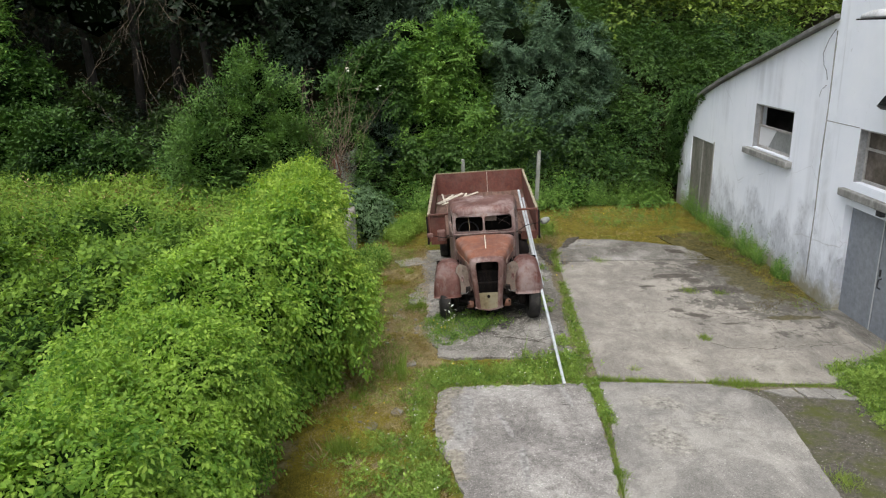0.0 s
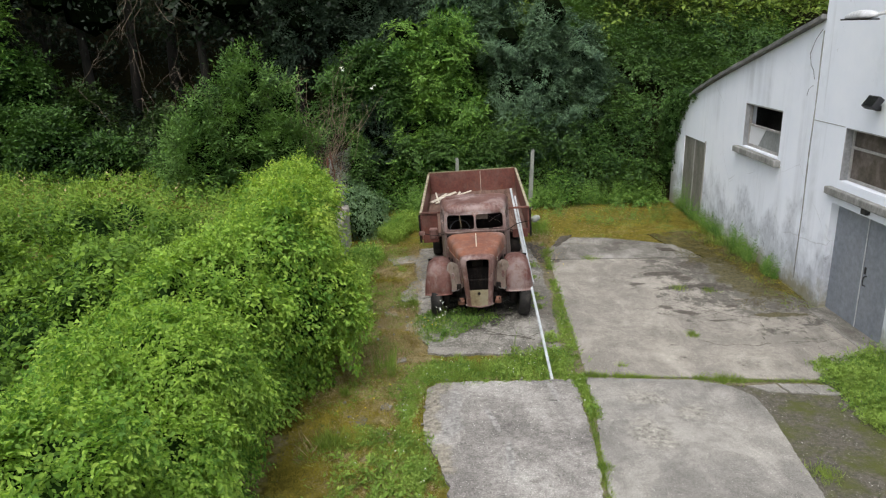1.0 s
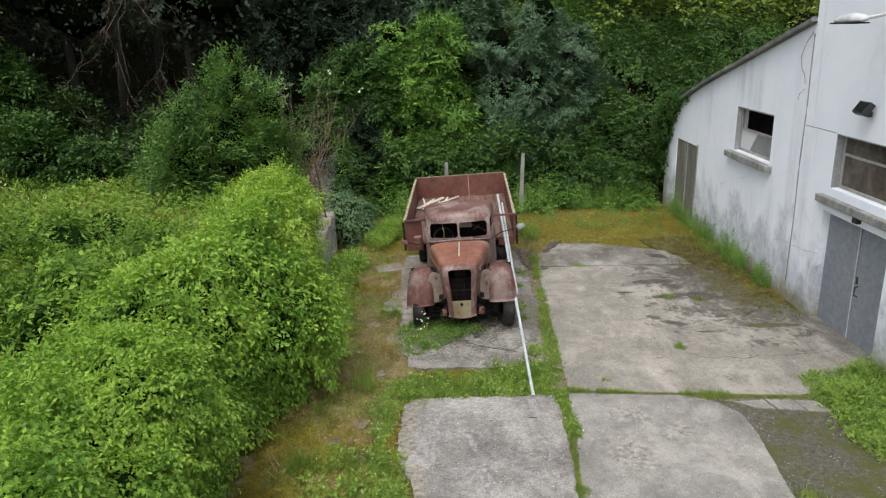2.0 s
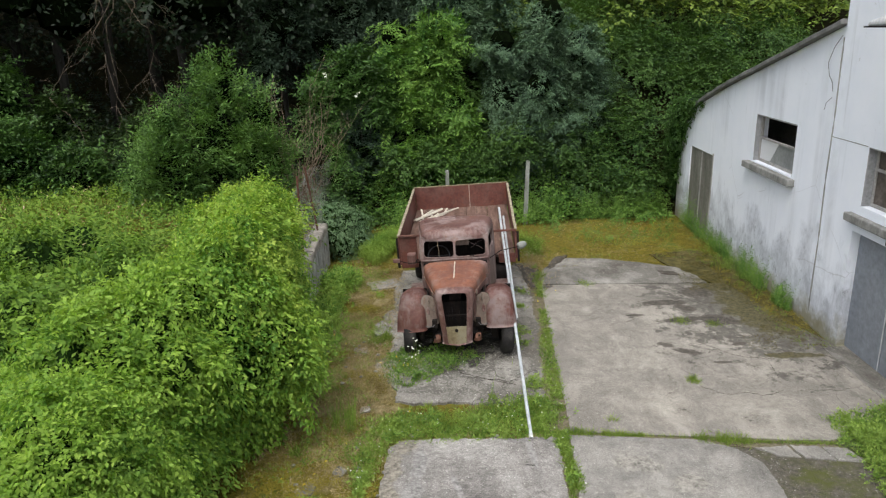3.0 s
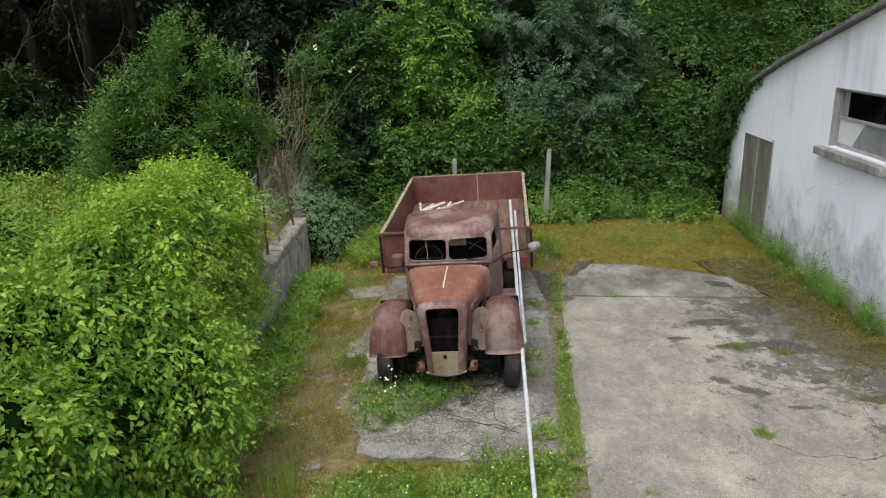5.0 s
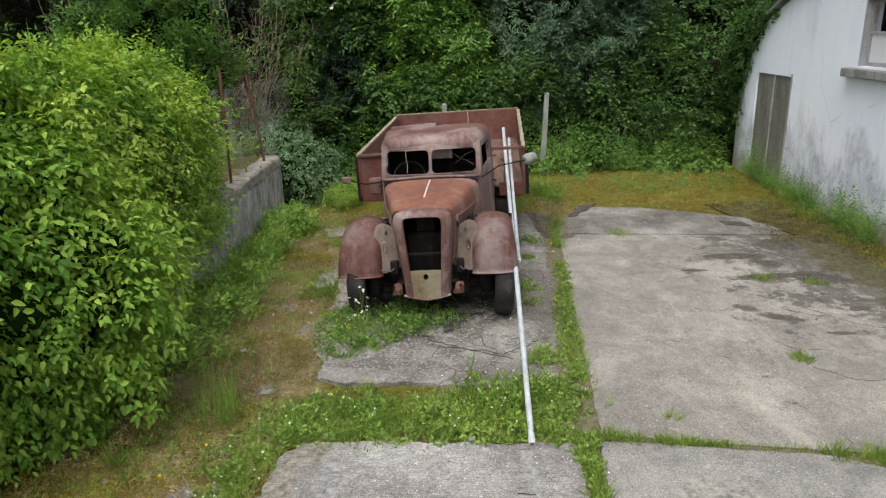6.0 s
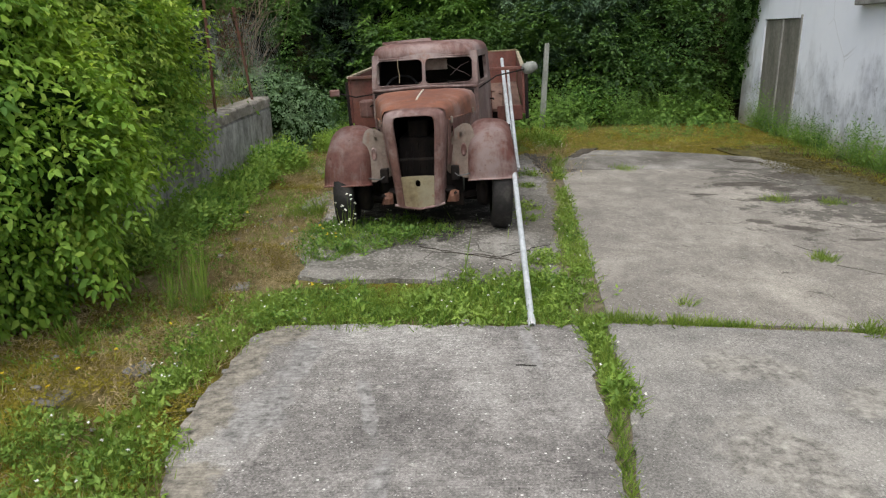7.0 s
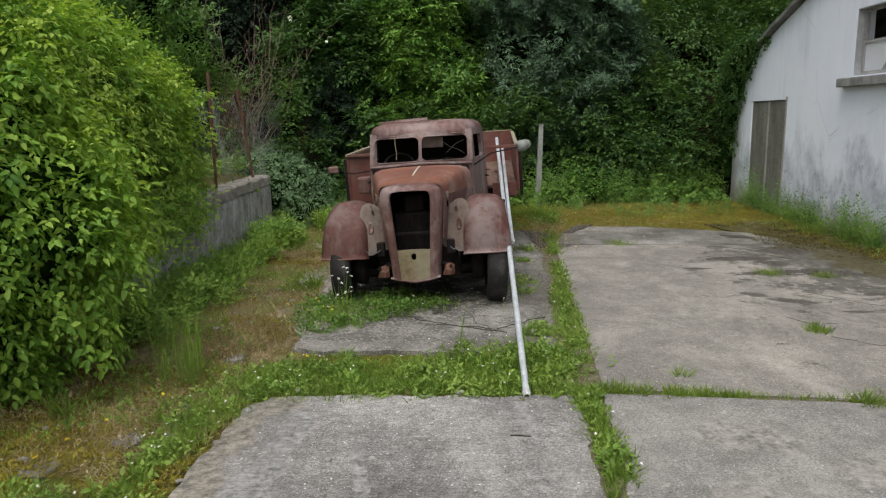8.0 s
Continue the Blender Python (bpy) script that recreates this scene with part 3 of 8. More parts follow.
BLACK_PLASTIC = Mat("black_plastic", 0.5).color((0.02, 0.02, 0.022)).m
RAIL_PAINT = weathered("flaking_rail_paint", (0.13, 0.09, 0.06), (0.3, 0.26, 0.18), (0.48, 0.44, 0.33), 9)
CABLE = Mat("dark_cable", 0.8).color((0.1, 0.1, 0.1)).m


def rust(name, stops, pale, pale_amount, scale=2.2):
    """Rusted sheet metal: brown-red rust, orange blooms and remains of pale paint."""
    k = Mat(name, 0.75, spec=0.35)
    co = k.coord()
    a = k.noise(scale, 8, 0.72, co, 0.1)
    b = k.noise(scale * 7, 5, 0.72, co)
    c = k.ramp(a, *zip((0.28, 0.45, 0.58, 0.74), stops))
    c = k.mix(0.45, c, k.ramp(b, (0.3, 0.2), (0.5, 0.5), (0.72, 0.78)), 'OVERLAY')
    p = k.ramp(k.noise(scale * 0.8, 6, 0.7, k.coord((1.2, 1.2, 0.9)), 0.1), (0.48, 0.0), (0.6, pale_amount))
    c = k.mix(p, c, pale)
    run = k.ramp(k.noise(1.0, 5, 0.7, k.coord((11, 4, 0.9)), 0.1), (0.54, 0.0), (0.68, 0.5 * pale_amount))
    c = k.mix(run, c, pale)
    bloom = k.ramp(k.noise(scale * 1.7, 7, 0.75, k.coord((1.1, 1.2, 0.9)), 0.1), (0.56, 0.0), (0.66, 0.55))
    c = k.mix(bloom, c, (0.2, 0.07, 0.032))
    speck = k.ramp(k.noise(scale * 22, 3, 0.6, co), (0.66, 0.0), (0.72, 0.6))
    c = k.mix(speck, c, (0.075, 0.03, 0.018))
    k.color(c)
    k.rough(k.ramp(a, (0.3, 0.46), (0.7, 0.74)))
    return k.bump(k.mix(0.5, a, b), 0.35, 0.006).m


RUST_BODY = rust("rusty_body", ((0.07, 0.033, 0.027), (0.125, 0.064, 0.054), (0.16, 0.088, 0.075), (0.235, 0.15, 0.132)), (0.34, 0.265, 0.25), 0.65)
RUST_FENDER = rust("rusty_fender", ((0.11, 0.041, 0.032), (0.19, 0.08, 0.064), (0.235, 0.12, 0.101), (0.33, 0.228, 0.208)), (0.4, 0.325, 0.31), 0.75, 1.3)
RUST_HOOD = rust("rusty_bonnet", ((0.105, 0.045, 0.036), (0.165, 0.072, 0.05), (0.235, 0.096, 0.056), (0.225, 0.135, 0.11)), (0.27, 0.19, 0.17), 0.75, 1.6)
RUST_PALE = rust("pale_rusty_cab", ((0.075, 0.043, 0.037), (0.13, 0.083, 0.074), (0.175, 0.122, 0.11), (0.24, 0.18, 0.168)), (0.31, 0.26, 0.245), 0.6)
RUST_BED = rust("rusty_bed", ((0.07, 0.026, 0.021), (0.12, 0.043, 0.033), (0.15, 0.056, 0.042), (0.19, 0.088, 0.066)), (0.19, 0.13, 0.105), 0.3)
RUST_POST = rust("rusty_post", ((0.05, 0.022, 0.015), (0.09, 0.038, 0.024), (0.12, 0.052, 0.032), (0.16, 0.08, 0.05)), (0.16, 0.1, 0.07), 0.2, 5)
PRIMER = rust("faded_primer", ((0.14, 0.09, 0.055), (0.21, 0.165, 0.095), (0.26, 0.22, 0.135), (0.3, 0.26, 0.17)), (0.3, 0.27, 0.19), 0.6, 3)
PALE_WING = rust("pale_wing_panel", ((0.09, 0.055, 0.043), (0.145, 0.108, 0.086), (0.185, 0.145, 0.117), (0.22, 0.185, 0.155)), (0.235, 0.205, 0.175), 0.6, 3)
WIRE = Mat("fence_wire", 0.7, 0.3).color((0.25, 0.25, 0.235)).m
WOOD_BED = weathered("bed_planks", (0.07, 0.04, 0.03), (0.14, 0.085, 0.065), (0.22, 0.15, 0.12), 3, 0.9, 0.5, (3, 0.4, 1))


REVEAL = weathered("grey_reveal", (0.22, 0.225, 0.23), (0.33, 0.335, 0.34), (0.46, 0.465, 0.47), 4)
# dirt and brown room reflections are both painted into this pane colour
PANE_WITH_REFLECTION = weathered("dirty_pane_reflection", (0.05, 0.042, 0.036), (0.105, 0.088, 0.074), (0.19, 0.165, 0.145), 1.6, 0.25, 0.02, (1, 1, 1))


def glass():
    k = Mat("window_glass", 0.08, spec=0.5)
    k.color((0.02, 0.022, 0.02))
    k.b.inputs["Alpha"].default_value = 0.75
    return k.m


GLASS = glass()
DUSTY_GLASS = weathered("dusty_glass", (0.16, 0.17, 0.165), (0.23, 0.24, 0.235), (0.3, 0.31, 0.3), 2, 0.35, 0.02)
MOSS_AND_SHADE = weathered("dark_moss_and_shade", (0.03, 0.026, 0.01), (0.08, 0.07, 0.02), (0.17, 0.148, 0.05), 5, 1.0, 0.9, (1, 1, 1))
JOINT_DIRT = weathered("joint_dirt", (0.07, 0.06, 0.035), (0.14, 0.122, 0.075), (0.24, 0.215, 0.15), 11, 1.0, 0.9, (1, 1, 1))
DIRT = weathered("dark_dirt", (0.035, 0.03, 0.024), (0.07, 0.062, 0.05), (0.14, 0.128, 0.11), 9, 1.0, 0.8, (1, 1, 1))
# ---- the ground, slabs and retaining wall ----
WALL_X, WALL_END = -1.30, 17.4


def smooth01(a, lo, hi):
    t = np.clip((a - lo) / (hi - lo), 0, 1)
    return t * t * (3 - 2 * t)


def ground_height(x, y):
    """Height of the ground: flat yard, raised terrace behind the wall, wooded bank at the back."""
    x, y = np.asarray(x, float), np.asarray(y, float)
    wall_x = WALL_X - 0.45 * (1 - smooth01(y, 9.35, 9.6))
    wide = 0.1 + 1.6 * smooth01(y, WALL_END, WALL_END + 2.0)
    terrace = 0.92 * (1 - smooth01(x, wall_x - 0.12 - wide, wall_x - 0.12)) + 0.045 * np.clip(-x - 1.5, 0, 12)
    foot = 21.0 + 4.0 * (1 - smooth01(x, -4.0, 0.5))
    b = np.clip(y - foot, 0, 70)
    bank = np.where(b < 2.6, 1.15 * b, 2.99 + 0.62 * (b - 2.6))
    p = np.stack([x.ravel(), y.ravel(), np.zeros(x.size)], 1)
    bumps = ((vnoise(p, 0.9, 3) - 0.5) * 0.35 + (vnoise(p, 2.7, 4) - 0.5) * 0.12).reshape(x.shape)
    rough = np.clip(terrace * 0.5 + bank * 0.8, 0, 1)
    small = (vnoise(p, 1.6, 5) - 0.5).reshape(x.shape) * 0.02
    return terrace + bank + bumps * rough + small - 0.012


def build_ground():
    xs = np.concatenate([np.linspace(-160, -20, 15)[:-1], np.linspace(-20, -2.1, 60)[:-1], np.linspace(-2.1, -1.3, 16)[:-1], np.linspace(-1.3, 12, 64)[:-1], np.linspace(12, 160, 16)])
    ys = np.concatenate([np.linspace(-160, -6, 12)[:-1], np.linspace(-6, 30, 150)[:-1], np.linspace(30, 160, 20)])
    gx, gy = np.meshgrid(xs, ys)
    co = np.stack([gx, gy, ground_height(gx, gy)], -1).reshape(-1, 3)
    n, m = gx.shape
    i = np.arange(n - 1)[:, None] * m + np.arange(m - 1)[None, :]
    f = np.stack([i, i + 1, i + m + 1, i + m], -1).reshape(-1, 4)
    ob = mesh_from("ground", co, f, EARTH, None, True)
    return tagged(ob, "brown mossy earth of the yard and wooded bank", "ground", kind="structure")


build_ground()


def ragged(points, step=0.12, amount=0.03, seed=1):
    """A polygon outline with broken, uneven edges."""
    r = random.Random(seed)
    out = []
    for (x0, y0), (x1, y1) in zip(points, points[1:] + points[:1]):
        ln = math.hypot(x1 - x0, y1 - y0)
        n = max(1, int(ln / step))
        for k in range(n):
            t = k / n
            wob = amount * (noise.noise(Vector(((x0 + (x1 - x0) * t) * 1.7, (y0 + (y1 - y0) * t) * 1.7, seed))) + 0.6 * r.uniform(-1, 1))
            out.append((x0 + (x1 - x0) * t - (y1 - y0) / ln * wob, y0 + (y1 - y0) * t + (x1 - x0) / ln * wob))
    return out


pavement = thing("pavement", pose(0, 0, 0), "cracked grey concrete slabs of the yard", "pavement", kind="structure")


def slab(points, material, top=0.025, label="", seed=1, amount=0.03):
    """One concrete slab, slightly proud of the earth, with broken edges."""
    outline = ragged(points, 0.07, amount * 0.55, seed)
    bm = plate(outline, [], -0.09, lambda u, v, d: Vector((u, v, top + d)))
    ob = part("slab", bm, material, pavement, label)
    return ob


slab([(0.54, 9.64), (0.43, 9.34), (0.4, 9.0), (0.36, 8.68), (0.33, 8.38), (0.42, 8.1), (0.48, 7.83), (0.56, 7.45), (0.62, 7.1), (0.6, 4.0), (0.2, -6.0), (1.15, -6.0), (2.37, 6.94), (2.5, 7.75), (2.6, 8.9), (2.64, 9.58)], CONCRETE_RIBBED, 0.03, "ribbed grey concrete slab", 2, 0.08)
slab([(2.82, 9.62), (2.71, 8.56), (2.56, 7.75), (2.43, 6.93), (1.21, -6.0), (3.6, -6.0), (4.5, 4.8), (4.82, 6.95), (5.02, 8.3), (5.04, 8.85), (4.84, 9.16), (4.5, 9.38), (3.5, 9.53)], CONCRETE, 0.028, "smooth grey concrete slab", 3, 0.025)
slab([(2.85, 9.71), (3.36, 15.36), (7.1, 15.1), (7.28, 14.2), (7.3, 13.4), (7.42, 12.95), (7.6, 12.4), (7.7, 12.1), (7.66, 9.98), (7.0, 9.78), (6.6, 9.42), (6.1, 9.25), (5.4, 9.34), (4.6, 9.45), (3.5, 9.6)], CONCRETE_LARGE, 0.025, "large stained concrete slab", 4, 0.02)
slab([(3.38, 15.42), (3.46, 16.1), (3.95, 17.15), (5.02, 16.98), (5.8, 16.62), (6.5, 16.2), (6.72, 15.6), (6.79, 15.16)], CONCRETE_OLD, 0.022, "dark mossy concrete slab", 5, 0.05)
slab([(0.47, 10.7), (2.66, 10.45), (2.8, 11.9), (2.96, 13.3), (3.06, 14.7), (3.08, 16.8), (0.45, 16.6), (0.3, 15.6), (0.33, 14.4), (0.16, 13.95), (0.12, 13.45), (0.36, 13.1), (0.33, 12.3), (0.26, 11.65), (0.33, 11.25), (0.45, 11.05)], CONCRETE_BROKEN, 0.02, "worn dark concrete slab with a painted truck shadow", 6, 0.1)
slab([(5.08, 9.18), (5.52, 9.2), (5.56, 8.92), (5.3, 8.98)], CONCRETE, 0.02, "broken concrete strip", 7, 0.04)
slab([(5.55, 9.2), (5.9, 9.15), (5.95, 8.84), (5.59, 8.9)], CONCRETE, 0.022, "broken concrete strip", 15, 0.04)
slab([(5.93, 9.15), (6.22, 9.08), (6.28, 8.78), (5.98, 8.83)], CONCRETE, 0.018, "broken concrete strip", 16, 0.04)
slab([(-0.26, 9.0), (-0.17, 9.16), (-0.05, 9.03), (-0.12, 8.92)], CONCRETE, 0.012, "broken concrete fragment half sunk in moss", 8, 0.05)
slab([(-0.66, 8.68), (-0.5, 8.82), (-0.38, 8.75), (-0.44, 8.58), (-0.6, 8.55)], CONCRETE, 0.012, "broken concrete fragment half sunk in moss", 9, 0.05)
slab([(0.0, 13.55), (0.2, 13.85), (0.28, 13.75), (0.25, 13.2), (0.08, 13.08)], CONCRETE_BROKEN, 0.03, "broken concrete fragment", 11, 0.06)
slab([(-0.02, 10.42), (0.13, 10.47), (0.1, 10.62), (0.0, 10.58)], CONCRETE, 0.012, "broken concrete fragment half sunk in moss", 12, 0.05)
slab([(-0.3, 12.5), (-0.1, 12.62), (0.0, 12.4), (-0.2, 12.3)], CONCRETE, 0.012, "broken concrete fragment half sunk in moss", 13, 0.05)
slab([(0.1, 11.9), (0.3, 12.3), (0.3, 11.7), (0.2, 11.5)], CONCRETE_OLD, 0.018, "broken concrete fragment", 14, 0.06)
slab([(-0.3, 15.9), (0.3, 16.15), (0.42, 15.6), (-0.16, 15.45)], CONCRETE_OLD, 0.015, "broken concrete fragment", 10, 0.06)


def patch(points, material, name, label, seed, z=0.03):
    """A thin, ragged crust of dirt or moss lying on a slab."""
    bm = plate(ragged(points, 0.05, 0.045, seed), [], -0.02, lambda u, v, d: Vector((u, v, z + d)))
    return part(name, bm, material, pavement, label)


patch([(6.2, 17.2), (6.4, 16.1), (6.85, 15.2), (7.0, 14.0), (7.05, 13.0), (7.35, 12.2), (7.6, 11.7), (7.76, 13.5), (7.84, 15.5), (7.88, 16.8), (7.3, 17.4)], MOSS_AND_SHADE, "moss_crust", "dark moss between the slab and the wall", 36, 0.016)
patch([(6.01, 15.99), (6.37, 15.89), (6.4, 15.66), (6.05, 15.75)], DIRT, "dirt_crust", "", 38)
patch([(3.65, 16.49), (3.97, 17.19), (4.33, 17.33), (4.06, 16.87), (3.75, 16.39)], DIRT, "dirt_crust", "black damp corner of the slab", 39)
patch([(3.0, 16.9), (3.45, 16.3), (3.3, 15.2), (3.12, 15.2)], DIRT, "dirt_crust", "", 40, 0.024)


def crack(points, width, seed):
    """A narrow open crack filled with dark dirt."""
    r = random.Random(seed)
    left, right = [], []
    for (x0, y0), (x1, y1) in zip(points, points[1:]):
        ln = math.hypot(x1 - x0, y1 - y0)
        n = max(2, int(ln / 0.035))
        for k in range(n):
            t = k / n
            w = width * r.uniform(0.05, 0.5) * (0.3 + abs(1.6 * noise.noise(Vector((x0 + t * 4, seed, 3)))))
            px, py = x0 + (x1 - x0) * t, y0 + (y1 - y0) * t
            ox, oy = (0.11 * noise.noise(Vector((px * 2.2, py * 2.2, seed + i))) + 0.05 * noise.noise(Vector((px * 7, py * 7, seed + i))) + r.uniform(-0.008, 0.008) for i in (0, 9))
            nx, ny = -(y1 - y0) / ln, (x1 - x0) / ln
            left.append((x0 + (x1 - x0) * t + ox + nx * w, y0 + (y1 - y0) * t + oy + ny * w))
            right.append((x0 + (x1 - x0) * t + ox - nx * w, y0 + (y1 - y0) * t + oy - ny * w))
    bm = loft(bmesh.new(), [[Vector((*a, 0.0285)), Vector((*b, 0.0285)), Vector((*b, 0.015)), Vector((*a, 0.015))] for a, b in zip(left, right)], True, True, True)
    return part("crack", bm, DIRT, pavement)


for n, (pts, w) in enumerate([([(4.87, 11.34), (5.05, 11.17), (5.32, 11.24)], 0.006), ([(4.99, 10.78), (5.23, 10.63), (5.51, 10.58), (5.64, 10.51)], 0.008), ([(5.64, 10.53), (6.06, 10.48), (6.2, 10.53)], 0.03), ([(6.42, 11.65), (6.27, 11.13), (6.16, 10.75), (6.05, 10.6)], 0.008), ([(6.42, 11.65), (6.0, 11.75), (5.6, 12.2), (5.3, 12.15)], 0.006), ([(4.99, 13.36), (5.33, 13.23), (5.78, 13.14), (6.3, 13.2)], 0.012), ([(5.0, 14.2), (5.4, 14.25), (5.8, 14.2), (6.1, 14.4)], 0.012), ([(5.9, 14.9), (6.0, 14.3), (6.25, 13.9)], 0.008), ([(1.7, 11.3), (2.2, 11.2), (2.7, 11.6)], 0.004), ([(7.4, 10.6), (6.9, 10.55), (6.2, 10.55)], 0.006), ([(6.9, 10.55), (6.75, 10.2), (6.8, 9.86)], 0.006), ([(1.5, 11.6), (1.9, 11.25), (2.3, 11.0)], 0.006)]):
    crack(pts, w, 50 + n)



def joint_soil(points, label=""):
    bm = plate(ragged(points, 0.1, 0.02, 61), [], -0.04, lambda u, v, d: Vector((u, v, 0.013 + d)))
    return part("joint_soil", bm, JOINT_DIRT, pavement, label)


joint_soil([(2.6, 9.7), (2.9, 9.6), (2.95, 10.4), (3.1, 12.0), (3.35, 15.0), (3.5, 16.9), (2.95, 16.9), (2.9, 15.0), (2.75, 12.2), (2.5, 10.4)], "dark soil in the open joint")
joint_soil([(2.55, 9.69), (2.44, 7.8), (2.3, 6.9), (1.0, -5.0), (1.45, -5.0), (2.6, 6.9), (2.8, 8.6), (2.9, 9.59)])
joint_soil([(2.8, 9.5), (4.5, 9.3), (5.2, 9.15), (6.2, 9.05), (6.2, 9.35), (4.6, 9.55), (2.96, 9.82)])

gv = plate(ragged([(4.5, 6.0), (4.6, 9.3), (4.6, 9.62), (6.1, 9.55), (6.8, 9.85), (7.6, 9.9), (7.3, -2.0), (7.0, -5.6), (5.0, -5.2), (3.4, -3.0)], 0.2, 0.05, 12), [], -0.05, lambda u, v, d: Vector((u, v, 0.004 + d)))
tagged(part("gravel_patch", gv, GRAVEL), "dark mossy gravel beside the slabs", "gravel", kind="structure")

# retaining wall with a cracked coping
wall = thing("retaining_wall", pose(WALL_X, 0, 0), "damp grey concrete retaining wall with cracked coping", "wall", kind="structure")


def wall_block(y0, y1, z0, z1, x0, x1, name, material, seed):
    bm = bmesh.new()
    n = max(2, int((y1 - y0) / 0.06))
    ring = []
    for k in range(n + 1):
        y = y0 + (y1 - y0) * k / n
        worn = 1.0 if name == "coping" else 0.3
        w = 0.018 * noise.noise(Vector((seed, y * 2, 0))) + 0.035 * worn * noise.noise(Vector((seed, y * 6.3, 4)))
        d = 0.03 * worn * noise.noise(Vector((seed, y * 4.1, 7))) + 0.02 * worn * noise.noise(Vector((seed, y * 11, 2)))
        ring.append([Vector((x1 + w, y, z0)), Vector((x1 + w - 0.004, y, z1 - 0.03 + d)), Vector((x1 + w - 0.03, y, z1 + 0.5 * d)), Vector((x0 + 0.03, y, z1 + 0.4 * w)), Vector((x0, y, z0))])
    loft(bm, ring, True, True, True)
    return part(name, bm, material, wall)


# shade under the hedge is put into this stretch's dark mossy colour
wall_block(-6.0, 10.3, -0.1, 0.80, -0.81, -0.55, "wall_face", MOSS_AND_SHADE, 2)
wall_block(10.3, 14.02, -0.1, 0.80, -0.26, 0.0, "wall_face", OLD_WALL, 1)
wall_block(14.03, WALL_END, -0.1, 0.80, -0.26, 0.01, "wall_face", OLD_WALL, 5)
wall_block(10.3, 13.6, 0.815, 0.95, -0.3, 0.03, "coping", COPING, 9)
wall_block(13.65, 15.2, 0.815, 0.97, -0.3, 0.035, "coping", COPING, 13)
wall_block(15.22, WALL_END + 0.02, 0.815, 0.975, -0.3, 0.02, "coping", COPING, 17)

# ---- the white building ----
building = thing("building", pose(7.68, 10.5, 0, 0, 0, -1.976), "white rendered outbuilding with lean-to and grey doors", "building")


def on_wall(offset=0.0):
    return lambda u, v, d: Vector((offset + d, u, v))


VERGE = [(2.45, 5.1), (4.93, 4.4), (6.63, 3.93), (7.68, 3.62), (8.95, 3.19), (9.25, 3.05), (9.6, 2.79), (9.9, 2.48), (10.1, 2.18), (10.24, 1.8), (10.3, 1.4)]
LEAN = [(2.45, -0.1), (10.3, -0.1)] + VERGE[::-1]
part("wall", plate(LEAN, [rect(7.75, 9.38, 0.06, 2.11), rect(3.73, 5.5, 2.40, 3.36)], 0.26, on_wall()), WHITE_WALL, building, "stained white lean-to wall")
MAIN = [(-14.0, -0.1), (2.45, -0.1), (2.45, 7.4), (-14.0, 7.4)]
part("wall", plate(MAIN, [rect(-0.4, 1.49, 0.03, 2.0), rect(-0.55, 1.37, 2.42, 3.33)], 0.3, on_wall(-0.03)), WHITE_WALL, building, "white main wall")
part("wall", boxed(0.265, 7.5, 10.05, 10.29, -0.1, 1.4), WHITE_WALL, building)
part("wall", boxed(0.275, 8.0, 2.2, 2.44, -0.1, 7.39), WHITE_WALL, building)
part("wall", boxed(7.5, 7.75, 2.46, 10.29, -0.1, 1.4), WHITE_WALL, building)
part("wall", boxed(8.0, 8.3, -14.0, 2.45, -0.1, 7.4), WHITE_WALL, building)
part("wall", boxed(0.275, 8.0, -14.0, -13.7, -0.1, 7.39), WHITE_WALL, building)
part("roof", boxed(-0.1, 8.4, -14.1, 2.55, 7.405, 7.55, bevel=0.01), ROOF, building)
# lean-to roof: a thick grey sheet that oversails the gable
bm = bmesh.new()
ring = []
along = smooth_line(VERGE, 5)
for k, (v, z) in enumerate(along):
    (v0, z0), (v1, z1) = along[max(0, k - 1)], along[min(len(along) - 1, k + 1)]
    ln = math.hypot(v1 - v0, z1 - z0)
    nv, nz = -(z1 - z0) / ln, (v1 - v0) / ln
    w = 0.012 * math.sin(k * 2.1)
    over = 0.13 * max(0.0, min(1.0, (9.5 - v) / 0.5))
    ring.append([Vector((x + w, v + nv * h, z + nz * h)) for x, h in ((-over - 0.004, 0.004), (-over - 0.01, 0.065), (-over + 0.03, 0.09), (7.8, 0.09), (7.8, 0.018), (0.05, 0.018))])
part("roof", loft(bm, ring, True, True, True), ROOF, building, "weathered grey sheet roof")
# dark floor and partition inside
part("floor", boxed(0.3, 7.4, -8, 9.8, -0.05, 0.03), CONCRETE_OLD, building)
part("partition", boxed(3.2, 3.35, -8, 9.8, 0.04, 2.8), OLD_WALL, building, "dim inner partition wall")


